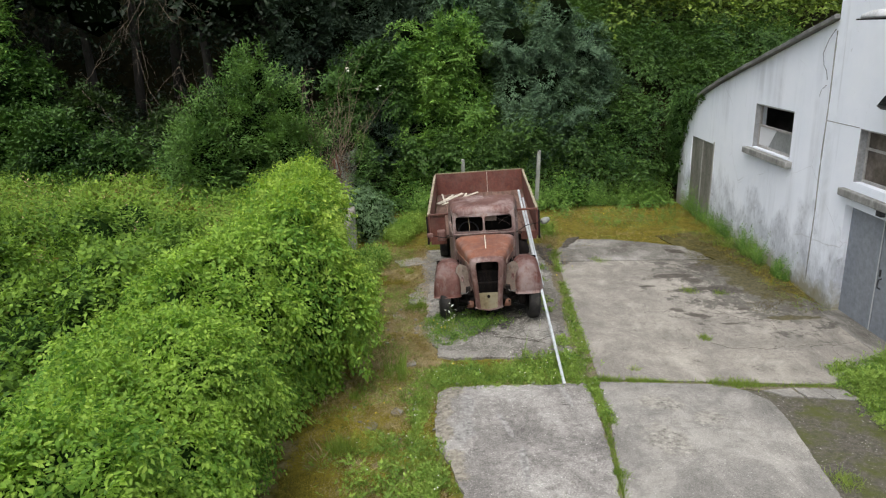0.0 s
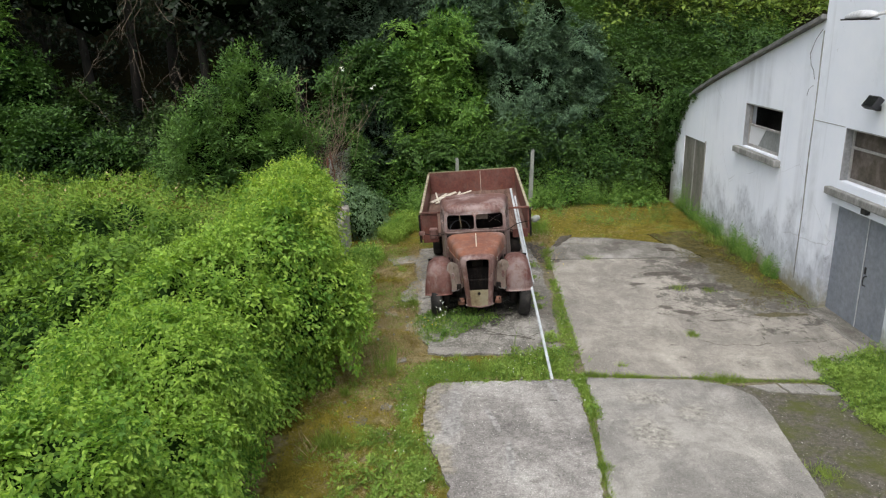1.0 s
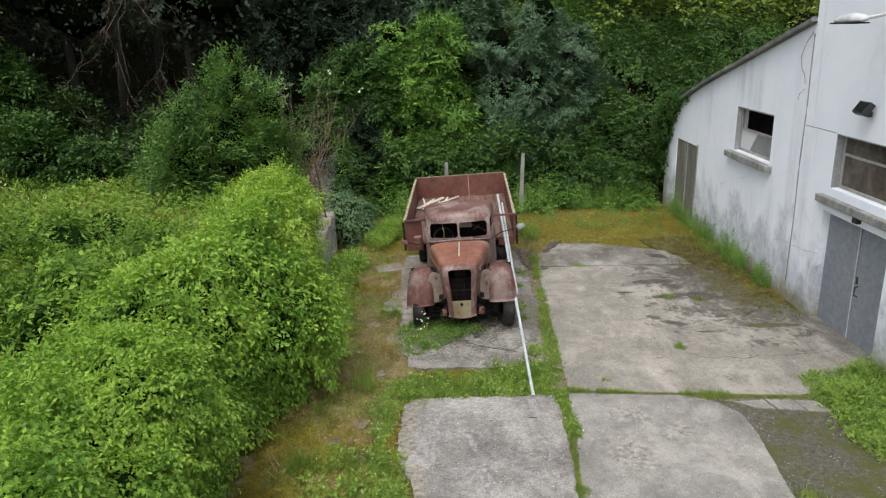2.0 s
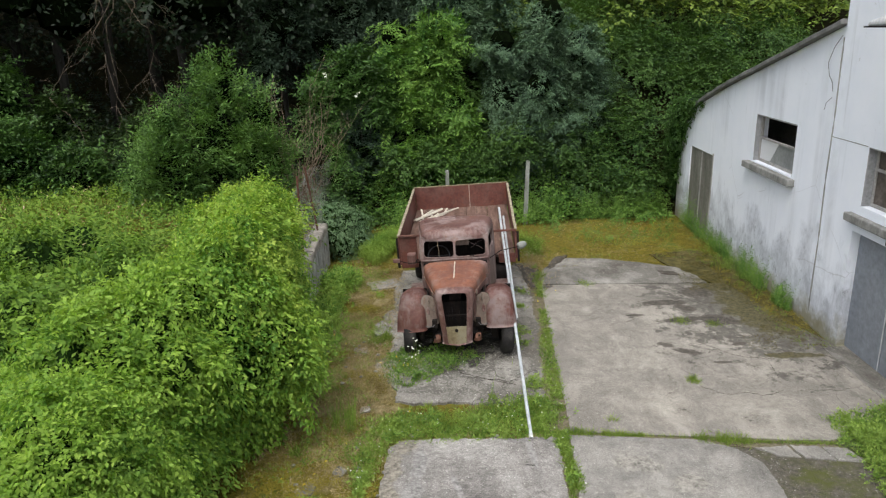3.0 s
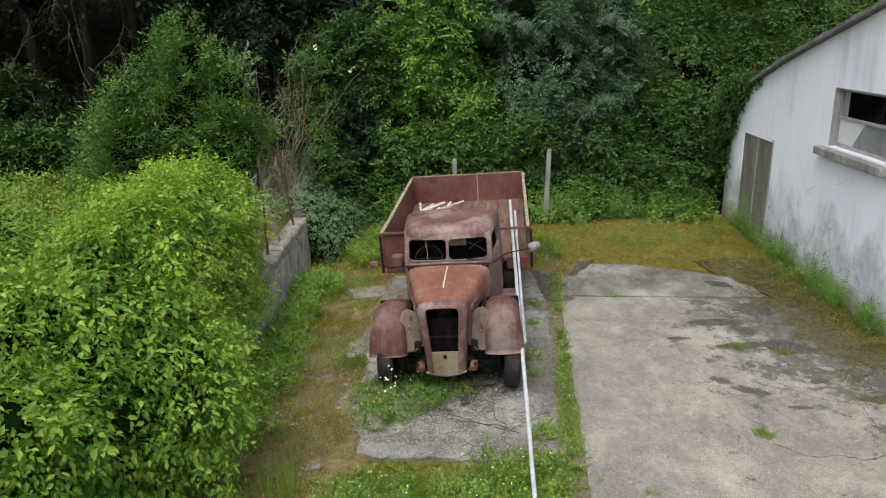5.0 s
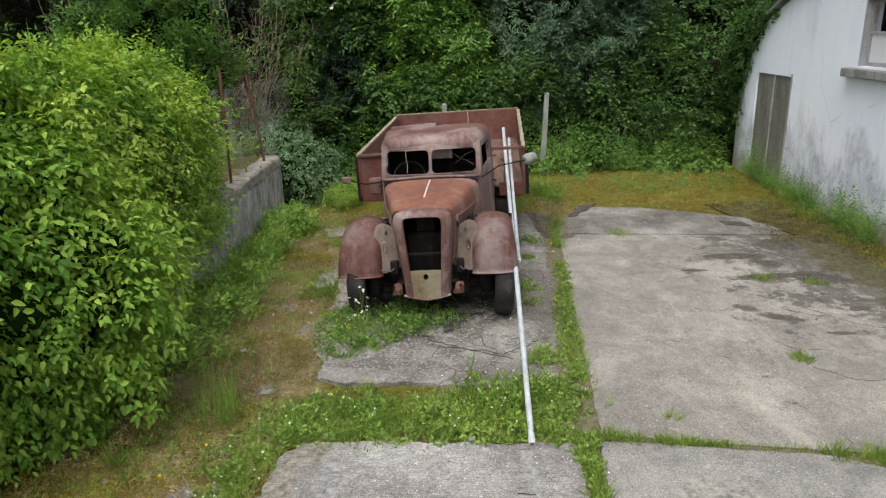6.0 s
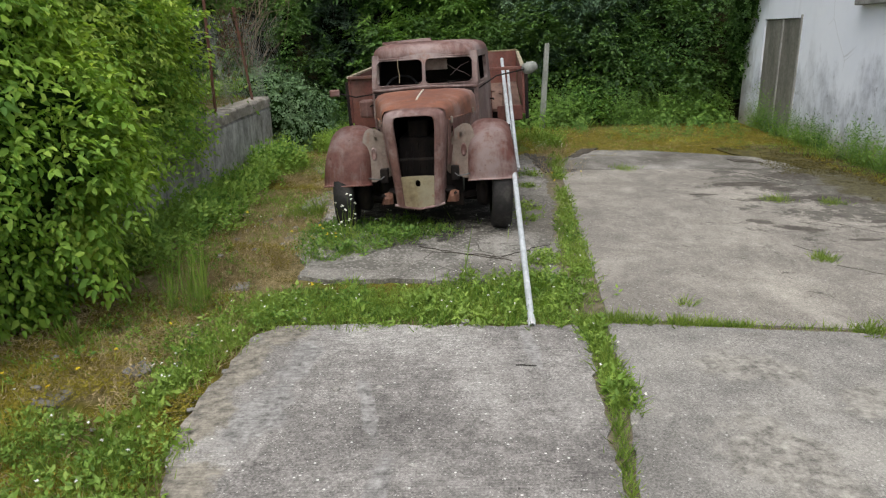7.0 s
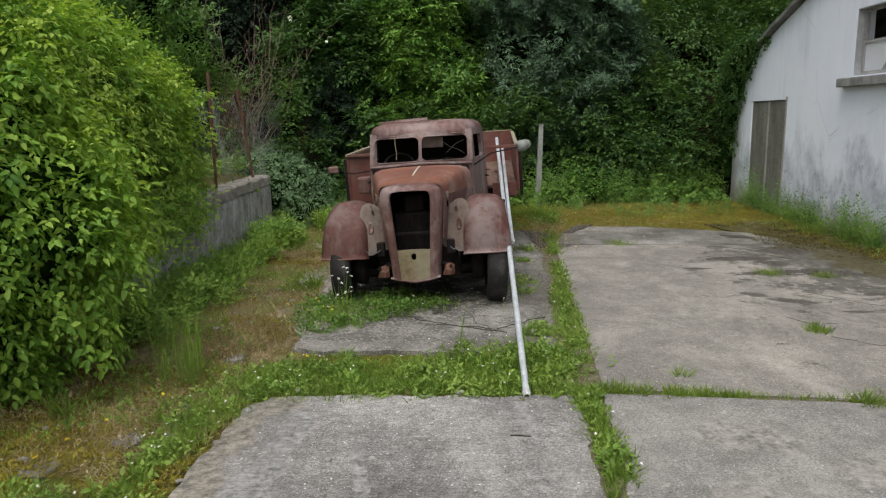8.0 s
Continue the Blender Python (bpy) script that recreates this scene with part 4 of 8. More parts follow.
def window(v0, v1, z0, z1, bars, sill0, sill1, sill_z):
    w = new("window")
    w.parent = building
    tagged(w, "dirty window with a stone sill")
    bm = plate(rect(v0, v1, z0, z1), [rect(v0 + 0.05, v1 - 0.05, z0 + 0.05, (z0 + z1) / 2 + bars - 0.02), rect(v0 + 0.05, v1 - 0.05, (z0 + z1) / 2 + bars + 0.02, z1 - 0.05)], 0.05, on_wall(0.1))
    part("frame", bm, FRAME, w)
    for k, (a, b, c, d) in enumerate(((v0 - 0.004, v0 + 0.012, z0, z1), (v1 - 0.012, v1 + 0.004, z0, z1), (v0 + 0.013, v1 - 0.013, z1 - 0.012, z1 + 0.004))):
        part("reveal", boxed(-0.026 if v0 < 2 else 0.004, 0.098, a, b, c, d), REVEAL, w, "grey reveal")
    bm = boxed(-0.14, 0.14, sill0, sill1, sill_z - 0.13, sill_z, bevel=0.015)
    for v in bm.verts:
        v.co.z += 0.01 * noise.noise(v.co * 3)
    part("sill", bm, SILL, w, "rough stone sill")
    return w


w1 = window(3.735, 5.495, 2.405, 3.355, 0.0, 3.6, 5.72, 2.37)
part("pane", plate([(4.98, 2.46), (5.44, 2.46), (5.44, 2.86), (4.65, 2.86)], [], 0.006, on_wall(0.122)), Mat("white_panel", 0.6).color((0.62, 0.63, 0.64)).m, w1, "white sheet closing part of the opening")
part("pane", plate([(3.79, 2.46), (4.97, 2.46), (4.64, 2.86), (3.79, 2.86)], [], 0.006, on_wall(0.123)), DUSTY_GLASS, w1, "dusty grey glass")
w2 = window(-0.545, 1.365, 2.425, 3.325, 0.12, -0.75, 1.62, 2.28)
for z0, z1 in ((2.475, 2.97), (3.02, 3.275)):
    part("pane", boxed(0.122, 0.128, -0.49, 1.31, z0, z1), PANE_WITH_REFLECTION, w2, "dirty pane with brownish reflections painted in")

door = new("door")
door.parent = building
tagged(door, "closed grey steel double door")
for v0, v1 in ((-0.39, 0.505), (0.52, 1.48)):
    leaf = part("door_leaf", boxed(0.1, 0.14, v0, v1, 0.035, 1.99, bevel=0.006), GREY_DOOR, door)
part("edge_strip", boxed(0.09, 0.1, 0.522, 0.545, 0.04, 1.98, bevel=0.003), LAMP_METAL, door, "pale metal edge strip")
bm = bmesh.new()
tube(bm, [(0.1, 0.4, 0.82), (0.05, 0.4, 0.84), (0.04, 0.4, 0.91), (0.05, 0.4, 0.98), (0.1, 0.4, 1.0)], 0.011, n=6)
part("handle", bm, BLACK_PLASTIC, door, "curved black handle")
part("lock", boxed(0.085, 0.1, 0.43, 0.47, 1.02, 1.14, bevel=0.004), BLACK_PLASTIC, door)
part("threshold", boxed(-0.28, 0.2, -0.5, 1.44, -0.05, 0.036, bevel=0.01), CONCRETE_OLD, door)

shed_door = new("door")
shed_door.parent = building
tagged(shed_door, "weathered grey-brown double board door")
for v0, v1 in ((7.76, 8.54), (8.57, 9.37)):
    part("door_leaf", boxed(0.03, 0.07, v0, v1, 0.07, 2.1, bevel=0.006), BOARD_DOOR, shed_door)
part("edge_strip", boxed(0.012, 0.03, 8.53, 8.58, 0.07, 2.1, bevel=0.003), FRAME, shed_door)
part("jamb", boxed(-0.015, 0.07, 7.69, 7.748, 0.03, 2.16), FRAME, shed_door)

# joint with an old conduit between the two parts
bm = bmesh.new()
tube(bm, [(-0.035, 2.46 + 0.012 * math.sin(z * 3), z) for z in np.linspace(0.25, 4.9, 24)], 0.013, n=6)
part("conduit", bm, SILL, building, "grey painted conduit on the joint")
bm = bmesh.new()
tube(bm, [(-0.03, 2.53, 4.93), (-0.07, 2.66, 4.75), (-0.08, 2.78, 4.5), (-0.06, 2.74, 4.3), (-0.03, 2.68, 4.2), (-0.03, 2.62, 4.05)], 0.0055, n=5)
tube(bm, [(-0.03, 2.62, 3.95), (-0.05, 2.74, 3.86), (-0.04, 2.8, 3.74)], 0.004, n=5)
part("cable", bm, CABLE, building, "loose dark cable")
# plaster ledge line
part("render_joint", boxed(-0.033, -0.027, 1.4, 2.44, 3.33, 3.342), SILL, building)


def flood_light():
    t = thing("floodlight", building.matrix_basis @ pose(-0.03, 0.5, 3.83), "small black floodlight on the white wall", "lamp")
    part("bracket", boxed(-0.08, 0.0, -0.02, 0.02, -0.13, -0.05, bevel=0.004), BLACK_PLASTIC, t)
    m = pose(-0.14, 0, 0, 0, 35, 0)
    h = part("housing", boxed(-0.05, 0.05, -0.15, 0.15, -0.1, 0.1, bevel=0.01, m=m), BLACK_PLASTIC, t)
    part("lens", boxed(-0.056, -0.0505, -0.13, 0.13, -0.08, 0.08, m=m), GLASS, h)


flood_light()


def yard_lamp():
    """A pressed-metal lantern head on a short arm."""
    t = thing("wall_lamp", building.matrix_basis @ pose(-0.03, 0.1, 5.06), "grey metal lamp head on a wall arm", "lamp")
    bm = bmesh.new()
    tube(bm, [(0, -0.5, 0.25), (-0.3, -0.4, 0.16), (-0.55, -0.1, 0.08)], 0.025, n=8)
    part("arm", bm, LAMP_METAL, t)
    bm = bmesh.new()
    rings = []
    for s, w, h in ((0.0, 0.03, 0.03), (0.06, 0.08, 0.07), (0.25, 0.11, 0.1), (0.42, 0.13, 0.1), (0.6, 0.12, 0.07), (0.7, 0.06, 0.03)):
        rings.append([Vector((-0.6 + w * math.cos(a), -0.12 + s, 0.06 + h * max(-0.25, math.sin(a)) - 0.03 * s)) for a in np.linspace(0, 2 * math.pi, 14, endpoint=False)])
    hd = part("head", loft(bm, rings, True, True, True), LAMP_METAL, t, smooth=True)
    part("rim", boxed(-0.74, -0.46, 0.0, 0.55, 0.005, 0.025, bevel=0.005), DARK_IRON, hd)


yard_lamp()
sb = thing("sensor_box", building.matrix_basis @ pose(-0.03, 0.42, 2.1), "small dark sensor box above the grey door", "sensor")
part("case", boxed(-0.09, 0.0, -0.07, 0.07, -0.05, 0.05, bevel=0.015), BLACK_PLASTIC, sb)

# concrete posts of the old fence line
def concrete_post(x, y, h, rx, ry):
    t = thing("concrete_post", pose(x, y, float(ground_height([x], [y])[0]) - 0.1, rx, ry, 8), "pale weathered concrete fence post", "post", "old fence posts")
    bm = bmesh.new()
    rings = [[Vector((sx * w, sy * w * 0.8, z)) for sx, sy in ((1, 1), (-1, 1), (-1, -1), (1, -1))] for z, w in ((0, 0.055), (h * 0.5, 0.05), (h - 0.02, 0.044), (h, 0.034))]
    part("shaft", loft(bm, rings, True, True, True), POST, t)


concrete_post(3.72, 20.35, 1.85, -3, 3.0)
concrete_post(1.60, 20.5, 1.65, 2, 0)

# chain-link fence on the retaining wall
fence = thing("chain_link_fence", pose(0, 0, 0), "sagging rusty chain-link fence on the retaining wall", "fence")
FENCE_POSTS = [(-1.42, 11.4, 1.7, 0.0), (-1.45, 15.0, 1.66, 0.0), (-1.42, 16.85, 1.5, -0.18), (-1.3, 18.9, 1.7, 0.1)]
for x, y, h, lean in FENCE_POSTS:
    bm = bmesh.new()
    z = 0.9
    tube(bm, [(x, y, z), (x + lean * 0.5, y, z + h * 0.5), (x + lean, y, z + h)], 0.022, n=6)
    part("post", bm, RUST_POST, fence, "rusty iron post")


def wire_mesh():
    bm = bmesh.new()
    for (x0, y0, h0, l0), (x1, y1, h1, l1) in zip(FENCE_POSTS, FENCE_POSTS[1:]):
        span = y1 - y0
        n = int(span / 0.075)
        h = 1.35

        def at(s, q):
            sag = 0.08 * math.sin(math.pi * s)
            return Vector((x0 + (x1 - x0) * s + (l0 + (l1 - l0) * s) * q - 0.03 + 0.05 * math.sin(7 * s + 3 * q), y0 + span * s, 0.98 + q * (h - sag)))
        rise = h / span
        for k in range(-int(n * rise), n):
            for sign in (1, -1):
                pts = []
                for q in np.linspace(0, 1, 6):
                    s = (k / n + q * rise) if sign > 0 else 1 - (k / n + q * rise)
                    if 0 <= s <= 1:
                        pts.append(at(s, q))
                if len(pts) > 1:
                    tube(bm, pts, 0.0019, n=3, cap=False)
    return part("wire_mesh", bm, WIRE, fence, "thin rusty wire mesh")


wire_mesh()
# ---- the rusty truck ----
TRUCK = pose(1.504, 12.44, 0, 0, -2.8, -4.2)
truck = thing("truck", TRUCK, "rusty old flatbed truck with no bonnet badge or lights", "truck")


def wheel(x, y, r, w, turn=0.0, name="wheel"):
    wh = new(name)
    wh.parent = truck
    wh.matrix_basis = pose(x, y, r - 0.015 - 0.049 * x, 0, 2.2, turn)
    h = w / 2
    prof = [(-h * 0.7, r * 0.62), (-h, r * 0.72), (-h * 1.02, r * 0.86), (-h * 0.86, r * 0.97), (-h * 0.4, r), (0, r * 1.004), (h * 0.4, r), (h * 0.86, r * 0.97), (h * 1.02, r * 0.86), (h, r * 0.72), (h * 0.7, r * 0.62)]
    bm = lathe(bmesh.new(), prof, n=36)
    part("tyre", bm, RUBBER, wh, "worn black tyre", True)
    prof = [(-h * 0.6, r * 0.63), (-h * 0.45, r * 0.56), (h * 0.1, r * 0.5), (h * 0.25, r * 0.2), (h * 0.6, r * 0.18), (h * 0.62, 0.01), (-h * 0.3, 0.01), (-h * 0.2, r * 0.45)]
    part("rim", lathe(bmesh.new(), prof, n=24), DARK_IRON, wh, "rusty steel rim", True)
    return wh


wheel(-0.8, -0.04, 0.385, 0.2, 4)
wheel(0.8, -0.04, 0.385, 0.2, 4)
for sx in (-1, 1):
    wheel(sx * 0.66, 3.75, 0.39, 0.2)
    wheel(sx * 0.9, 3.75, 0.39, 0.2)

# chassis
for sx in (-1, 1):
    part("chassis_rail", boxed(sx * 0.36 - 0.04, sx * 0.36 + 0.04, -0.28, 5.4, 0.52, 0.66, bevel=0.008), DARK_IRON, truck)
    bm = bmesh.new()
    for k in range(5):
        tube(bm, [(sx * 0.36, -0.42 + 0.05 * k, 0.42 - 0.022 * k), (sx * 0.36, 0.0, 0.33 - 0.02 * k), (sx * 0.36, 0.42 - 0.05 * k, 0.42 - 0.022 * k)], 0.018, n=4)
    part("leaf_spring", bm, DARK_IRON, truck)
bm = bmesh.new()
tube(bm, [(-0.7, 0, 0.36), (-0.4, 0, 0.3), (0.4, 0, 0.3), (0.7, 0, 0.36)], 0.04, n=8)
part("front_axle", bm, DARK_IRON, truck)
bm = bmesh.new()
tube(bm, [(-0.9, 3.75, 0.38), (-0.15, 3.75, 0.38), (0.15, 3.75, 0.38), (0.9, 3.75, 0.38)], 0.06, n=8)
part("rear_axle", bm, DARK_IRON, truck)
bm = boxed(-0.2, 0.2, -0.2, 0.5, 0.5, 0.95, bevel=0.03)
box(bm, -0.1, 0.1, -0.15, 0.4, 0.95, 1.12, bevel=0.02)
box(bm, -0.28, -0.2, -0.1, 0.3, 0.6, 0.8, bevel=0.02)
part("engine", bm, DARK_IRON, truck, "dark rusted engine block")
bm = bmesh.new()
for k in range(5):
    tube(bm, [(-0.13 + 0.065 * k, -0.2, 0.62), (-0.12 + 0.06 * k, -0.22, 0.78 + 0.05 * (k % 3)), (-0.1 + 0.05 * k, -0.1, 0.95)], 0.012, n=5)
part("hose_bundle", bm, DARK_IRON, truck)
# three unseen dark bodies, added to block light under the truck
part("added_undertray", boxed(-0.42, 0.42, -0.1, -0.085, 0.22, 0.62), DARK_IRON, truck)
part("added_sump", boxed(-0.2, 0.2, -0.05, 0.6, 0.24, 0.5, bevel=0.03), DARK_IRON, truck)
part("added_gearbox", boxed(-0.24, 0.24, 0.62, 1.5, 0.26, 0.58, bevel=0.05), DARK_IRON, truck)
# crossbar and hoses darkened in colour for the shade inside the nose
part("crossbar", boxed(-0.22, 0.22, -0.34, -0.3, 0.74, 0.765, bevel=0.004), DARK_IRON, truck)

# nose shell: rolled sheet round the empty radiator opening
def both_sides(half, n=6):
    """A half outline from the foot to the middle of the top, mirrored."""
    line = smooth_line(half, n)
    return [(-x, z) for x, z in line] + list(reversed(line))[1:]


RIM = both_sides([(0.150, 0.31), (0.157, 0.45), (0.168, 0.61), (0.186, 0.88), (0.2, 1.08), (0.196, 1.15), (0.172, 1.182), (0.1, 1.19), (0.0, 1.192)])
SHELL = both_sides([(0.24, 0.31), (0.248, 0.45), (0.262, 0.61), (0.288, 0.88), (0.312, 1.08), (0.306, 1.18), (0.262, 1.236), (0.14, 1.258), (0.0, 1.262)])


def nose_ring(s, y, grow=0.0):
    """A ring between the opening (s = 0) and the outline of the shell (s = 1)."""
    ring = []
    for (x0, z0), (x1, z1) in zip(RIM, SHELL):
        x, z = x0 + (x1 - x0) * s, z0 + (z1 - z0) * s
        top = max(0.0, min(1.0, (z1 - 1.1) / 0.15))
        ring.append(Vector((x * (1 + grow), y + 0.3 * x * x + 0.045 * (1.19 - z) + 0.05 * top * s * s, z + grow * 0.25 * top)))
    return ring


bm = loft(bmesh.new(), [nose_ring(-0.03, -0.44), nose_ring(-0.02, -0.475), nose_ring(0.03, -0.492), nose_ring(0.12, -0.488), nose_ring(0.4, -0.484), nose_ring(0.7, -0.472), nose_ring(0.88, -0.452), nose_ring(1.0, -0.41), nose_ring(1.02, -0.36, 0.012), nose_ring(1.02, -0.26, 0.03)], False)
part("nose_shell", bm, RUST_BODY, truck, "brown radiator shell with an empty opening", True)
hole = [(0.026 * math.cos(q), 0.535 + 0.034 * math.sin(q)) for q in np.linspace(0, 2 * math.pi, 14, endpoint=False)]
foot = [(0.16 - 0.04 * k, 0.315 - 0.035 * (1 - ((k - 4) / 4) ** 2)) for k in range(9)]
bm = plate([(-0.168, 0.6), (-0.09, 0.607), (0.0, 0.609), (0.09, 0.607), (0.168, 0.6), (0.16, 0.46)] + foot + [(-0.16, 0.46)], [hole], 0.012, lambda u, v, d: Vector((u, -0.478 + d + 0.5 * u * u + 0.045 * (1.19 - v) + 0.5 * max(0.0, 0.4 - v) ** 2, v)))
part("lower_panel", bm, PRIMER, truck, "faded yellowish lower nose panel with a crank hole")
bm = tube(bmesh.new(), [(-0.25, -0.4, 0.315), (-0.15, -0.43, 0.295), (0.0, -0.445, 0.276), (0.15, -0.43, 0.295), (0.25, -0.4, 0.315)], 0.013, n=6)
part("apron", bm, RUST_BODY, truck, "bent lower lip of the nose")


# bonnet
def arch(y, w, top, side, shoulder):
    """An arch section of the bonnet, open below."""
    pts = [(-w, side), (-w, top - shoulder * 1.1), (-w * 0.985, top - shoulder * 0.7), (-w * 0.93, top - shoulder * 0.36), (-w * 0.8, top - shoulder * 0.16), (-w * 0.5, top - shoulder * 0.04), (0, top)]
    pts += [(-x, z) for x, z in reversed(pts[:-1])]
    return [Vector((x, y, z)) for x, z in pts]


secs = [arch(-0.37, 0.315, 1.262, 1.14, 0.085), arch(-0.28, 0.335, 1.284, 1.13, 0.095), arch(-0.1, 0.376, 1.308, 1.12, 0.1), arch(0.1, 0.424, 1.328, 1.11, 0.105), arch(0.4, 0.495, 1.35, 1.1, 0.11), arch(0.68, 0.56, 1.362, 1.09, 0.115)]
bm = loft(bmesh.new(), secs, False)
part("bonnet", bm, RUST_HOOD, truck, "orange-rusted bonnet", True)
bm = bmesh.new()
tube(bm, [(0.0, -0.08, 1.313), (0, 0.1, 1.331), (0.0, 0.36, 1.351), (0.0, 0.6, 1.362)], 0.01, n=6)
part("hinge", bm, CREAM, truck, "pale bonnet hinge strip")
for sx in (-1, 1):
    outer = [(-0.3, 0.68), (0.68, 0.68), (0.68, 1.1), (0.0, 1.115), (-0.3, 1.135)]
    holes = [rect(-0.22, -0.14, 0.86, 1.05)] + ([rect(0.1, 0.42, 0.8, 1.0)] if sx > 0 else [])
    bm = plate(outer, holes, 0.01, lambda u, v, d, sx=sx: Vector((sx * (0.332 + 0.235 * (u + 0.3) / 0.98 - 0.08 * (1.1 - v)) - sx * d, u, v)))
    part("bonnet_side", bm, RUST_BODY, truck)
    bm = bmesh.new()
    tube(bm, [(sx * (0.336 + 0.24 * (y + 0.3)), y, 1.125 - 0.02 * (y + 0.3)) for y in np.linspace(-0.3, 0.66, 8)], 0.007, n=5)
    part("bonnet_edge", bm, RUST_HOOD, truck)
    for y in (-0.25, 0.5):
        x = sx * (0.345 + 0.24 * (y + 0.3))
        part("bonnet_catch", boxed(x - 0.013, x + 0.013, y - 0.012, y + 0.012, 1.085, 1.15, bevel=0.004), PALE_WING, truck)


# front wings: rounded helmets over the wheels
def wing(sx):
    prof = []
    for q in np.linspace(-4, 176, 17):
        c, e = math.cos(radians(q)), math.sin(radians(q))
        wide = 0.245 if c > 0 else 0.2
        prof.append((0.69 + wide * math.copysign(abs(c) ** 0.8, c), 0.46 + 0.175 * max(0.0, e) ** 0.75 + 0.02 * e))
    rings = []
    for a in np.linspace(9, 156, 28):
        t = radians(a)
        ring = []
        for x, r in prof:
            reach = 0.74 if a < 90 else 1.02 + 0.3 * (a - 90) / 66
            flare = 0.05 * max(0.0, math.cos(t)) ** 2 * max(0.0, (x - 0.69) / 0.25)
            yy = -math.cos(t) * r * reach + 0.08
            zz = 0.435 + math.sin(t) * r * 0.97
            if a > 100 and zz < 0.56:
                zz = 0.56 + (zz - 0.56) * 0.3
            ring.append(Vector((sx * (x + flare), yy, zz + 0.012 * noise.noise(Vector((x * 6, a * 0.04, sx * 3))))))
        rings.append(ring)
    bm = loft(bmesh.new(), rings, False)
    bmesh.ops.solidify(bm, geom=bm.faces[:], thickness=0.006)
    part("wing", bm, RUST_FENDER, truck, "rounded rusty front wing", True)
    bm = tube(bmesh.new(), [p + Vector((0, -0.002, 0)) for p in rings[0]], 0.009, n=5)
    part("wing_lip", bm, RUST_FENDER, truck, smooth=True)
    # pale inner panel between wing and nose
    edge = smooth_line([(0.262, 0.62), (0.3, 0.575), (0.38, 0.57), (0.45, 0.535), (0.52, 0.56), (0.565, 0.7), (0.57, 0.9), (0.54, 1.03), (0.47, 1.06), (0.4, 1.03), (0.345, 0.985), (0.31, 0.9)], 4)

    def bowed(u, v, d):
        return Vector((sx * u, -0.22 + d - 0.5 * (u - 0.3) + 0.9 * (u - 0.3) ** 2 + 0.22 * (v - 0.5) + 0.35 * max(0.0, v - 0.85) ** 2, v))
    bm = plate(edge, [], 0.012, bowed)
    panel = part("wing_inner_panel", bm, PALE_WING, truck, "pale inner wing panel")
    bm = bmesh.new()
    seat = bowed(0.455, 0.81, -0.004)
    rr = [[seat + Vector((0.024 * k * math.cos(q), -h, 0.055 * k * math.sin(q))) for q in np.linspace(0, 2 * math.pi, 14, endpoint=False)] for k, h in ((1.25, -0.004), (1.15, 0.008), (0.9, 0.012), (0.75, 0.002))]
    part("lamp_seat", loft(bm, rr, True, False, True), RUST_BODY, panel, "empty oval headlamp seat", True)
    bm = tube(bmesh.new(), [bowed(0.43, 0.95, -0.01), bowed(0.43, 0.99, -0.05), bowed(0.44, 1.04, -0.045)], 0.013, n=6)
    part("lamp_bracket", bm, PALE_WING, panel)
    bm = tube(bmesh.new(), [bowed(0.34, 0.6, -0.03), bowed(0.39, 0.57, -0.08), bowed(0.46, 0.575, -0.06), bowed(0.56, 0.6, -0.05)], 0.007, n=5)
    part("loose_wire", bm, CABLE, panel)


wing(-1)
wing(1)


# cab
def lean(v):
    """How far the windscreen has gone back at a height."""
    return 0.7 + 0.42 * max(0.0, v - 1.36)


def cab_front(u, v, d):
    return Vector((u, lean(v) + d + 0.2 * u * u, v))


def densify(pts, step=0.06):
    out = []
    for (a, b), (c, d) in zip(pts, pts[1:] + pts[:1]):
        n = max(1, int(math.hypot(c - a, d - b) / step))
        out += [(a + (c - a) * k / n, b + (d - b) * k / n) for k in range(n)]
    return out


outer = [(-0.57, 1.18), (0.57, 1.18), (0.592, 1.38), (0.588, 1.66), (0.56, 1.73), (0.5, 1.76), (-0.5, 1.76), (-0.56, 1.73), (-0.588, 1.66), (-0.592, 1.38)]
scr = [densify(round_rect(-0.54, -0.011, 1.408, 1.682, 0.06)), densify(round_rect(0.011, 0.54, 1.408, 1.682, 0.06))]
part("cab_front", plate(densify(outer), scr, 0.05, cab_front), RUST_PALE, truck, "rusty windscreen surround with empty openings")
for loop in scr:
    bm = bmesh.new()
    pts = [cab_front(u, v, -0.002) for u, v in loop]
    tube(bm, pts + [pts[0]], 0.008, n=5, cap=False)
    part("screen_frame", bm, RUST_PALE, truck)
bm = bmesh.new()
tube(bm, [cab_front(u, 1.372 + 0.012 * math.cos(u * 5), -0.012) for u in np.linspace(-0.58, 0.58, 16)], 0.018, n=8)
part("cowl_bead", bm, RUST_PALE, truck, smooth=True)
bm = tube(bmesh.new(), [cab_front(-0.29, 1.69, -0.014), cab_front(-0.285, 1.6, -0.035), cab_front(-0.27, 1.52, -0.03), cab_front(-0.275, 1.44, -0.02)], 0.004, n=5)
part("wiper", bm, PRIMER, truck, "pale bent wiper arm")
bm = tube(bmesh.new(), [cab_front(0.26, 1.42, -0.03), cab_front(0.3, 1.43, -0.035), cab_front(0.34, 1.42, -0.03)], 0.01, n=5)
part("wiper_pivot", bm, DARK_IRON, truck)
bm = boxed(-0.02, 0.25, 0.95, 0.962, 1.55, 1.665, bevel=0.004)
part("sun_visor", bm, PALE_WING, truck, "pale hanging sun visor behind the screen")
bm = bmesh.new()
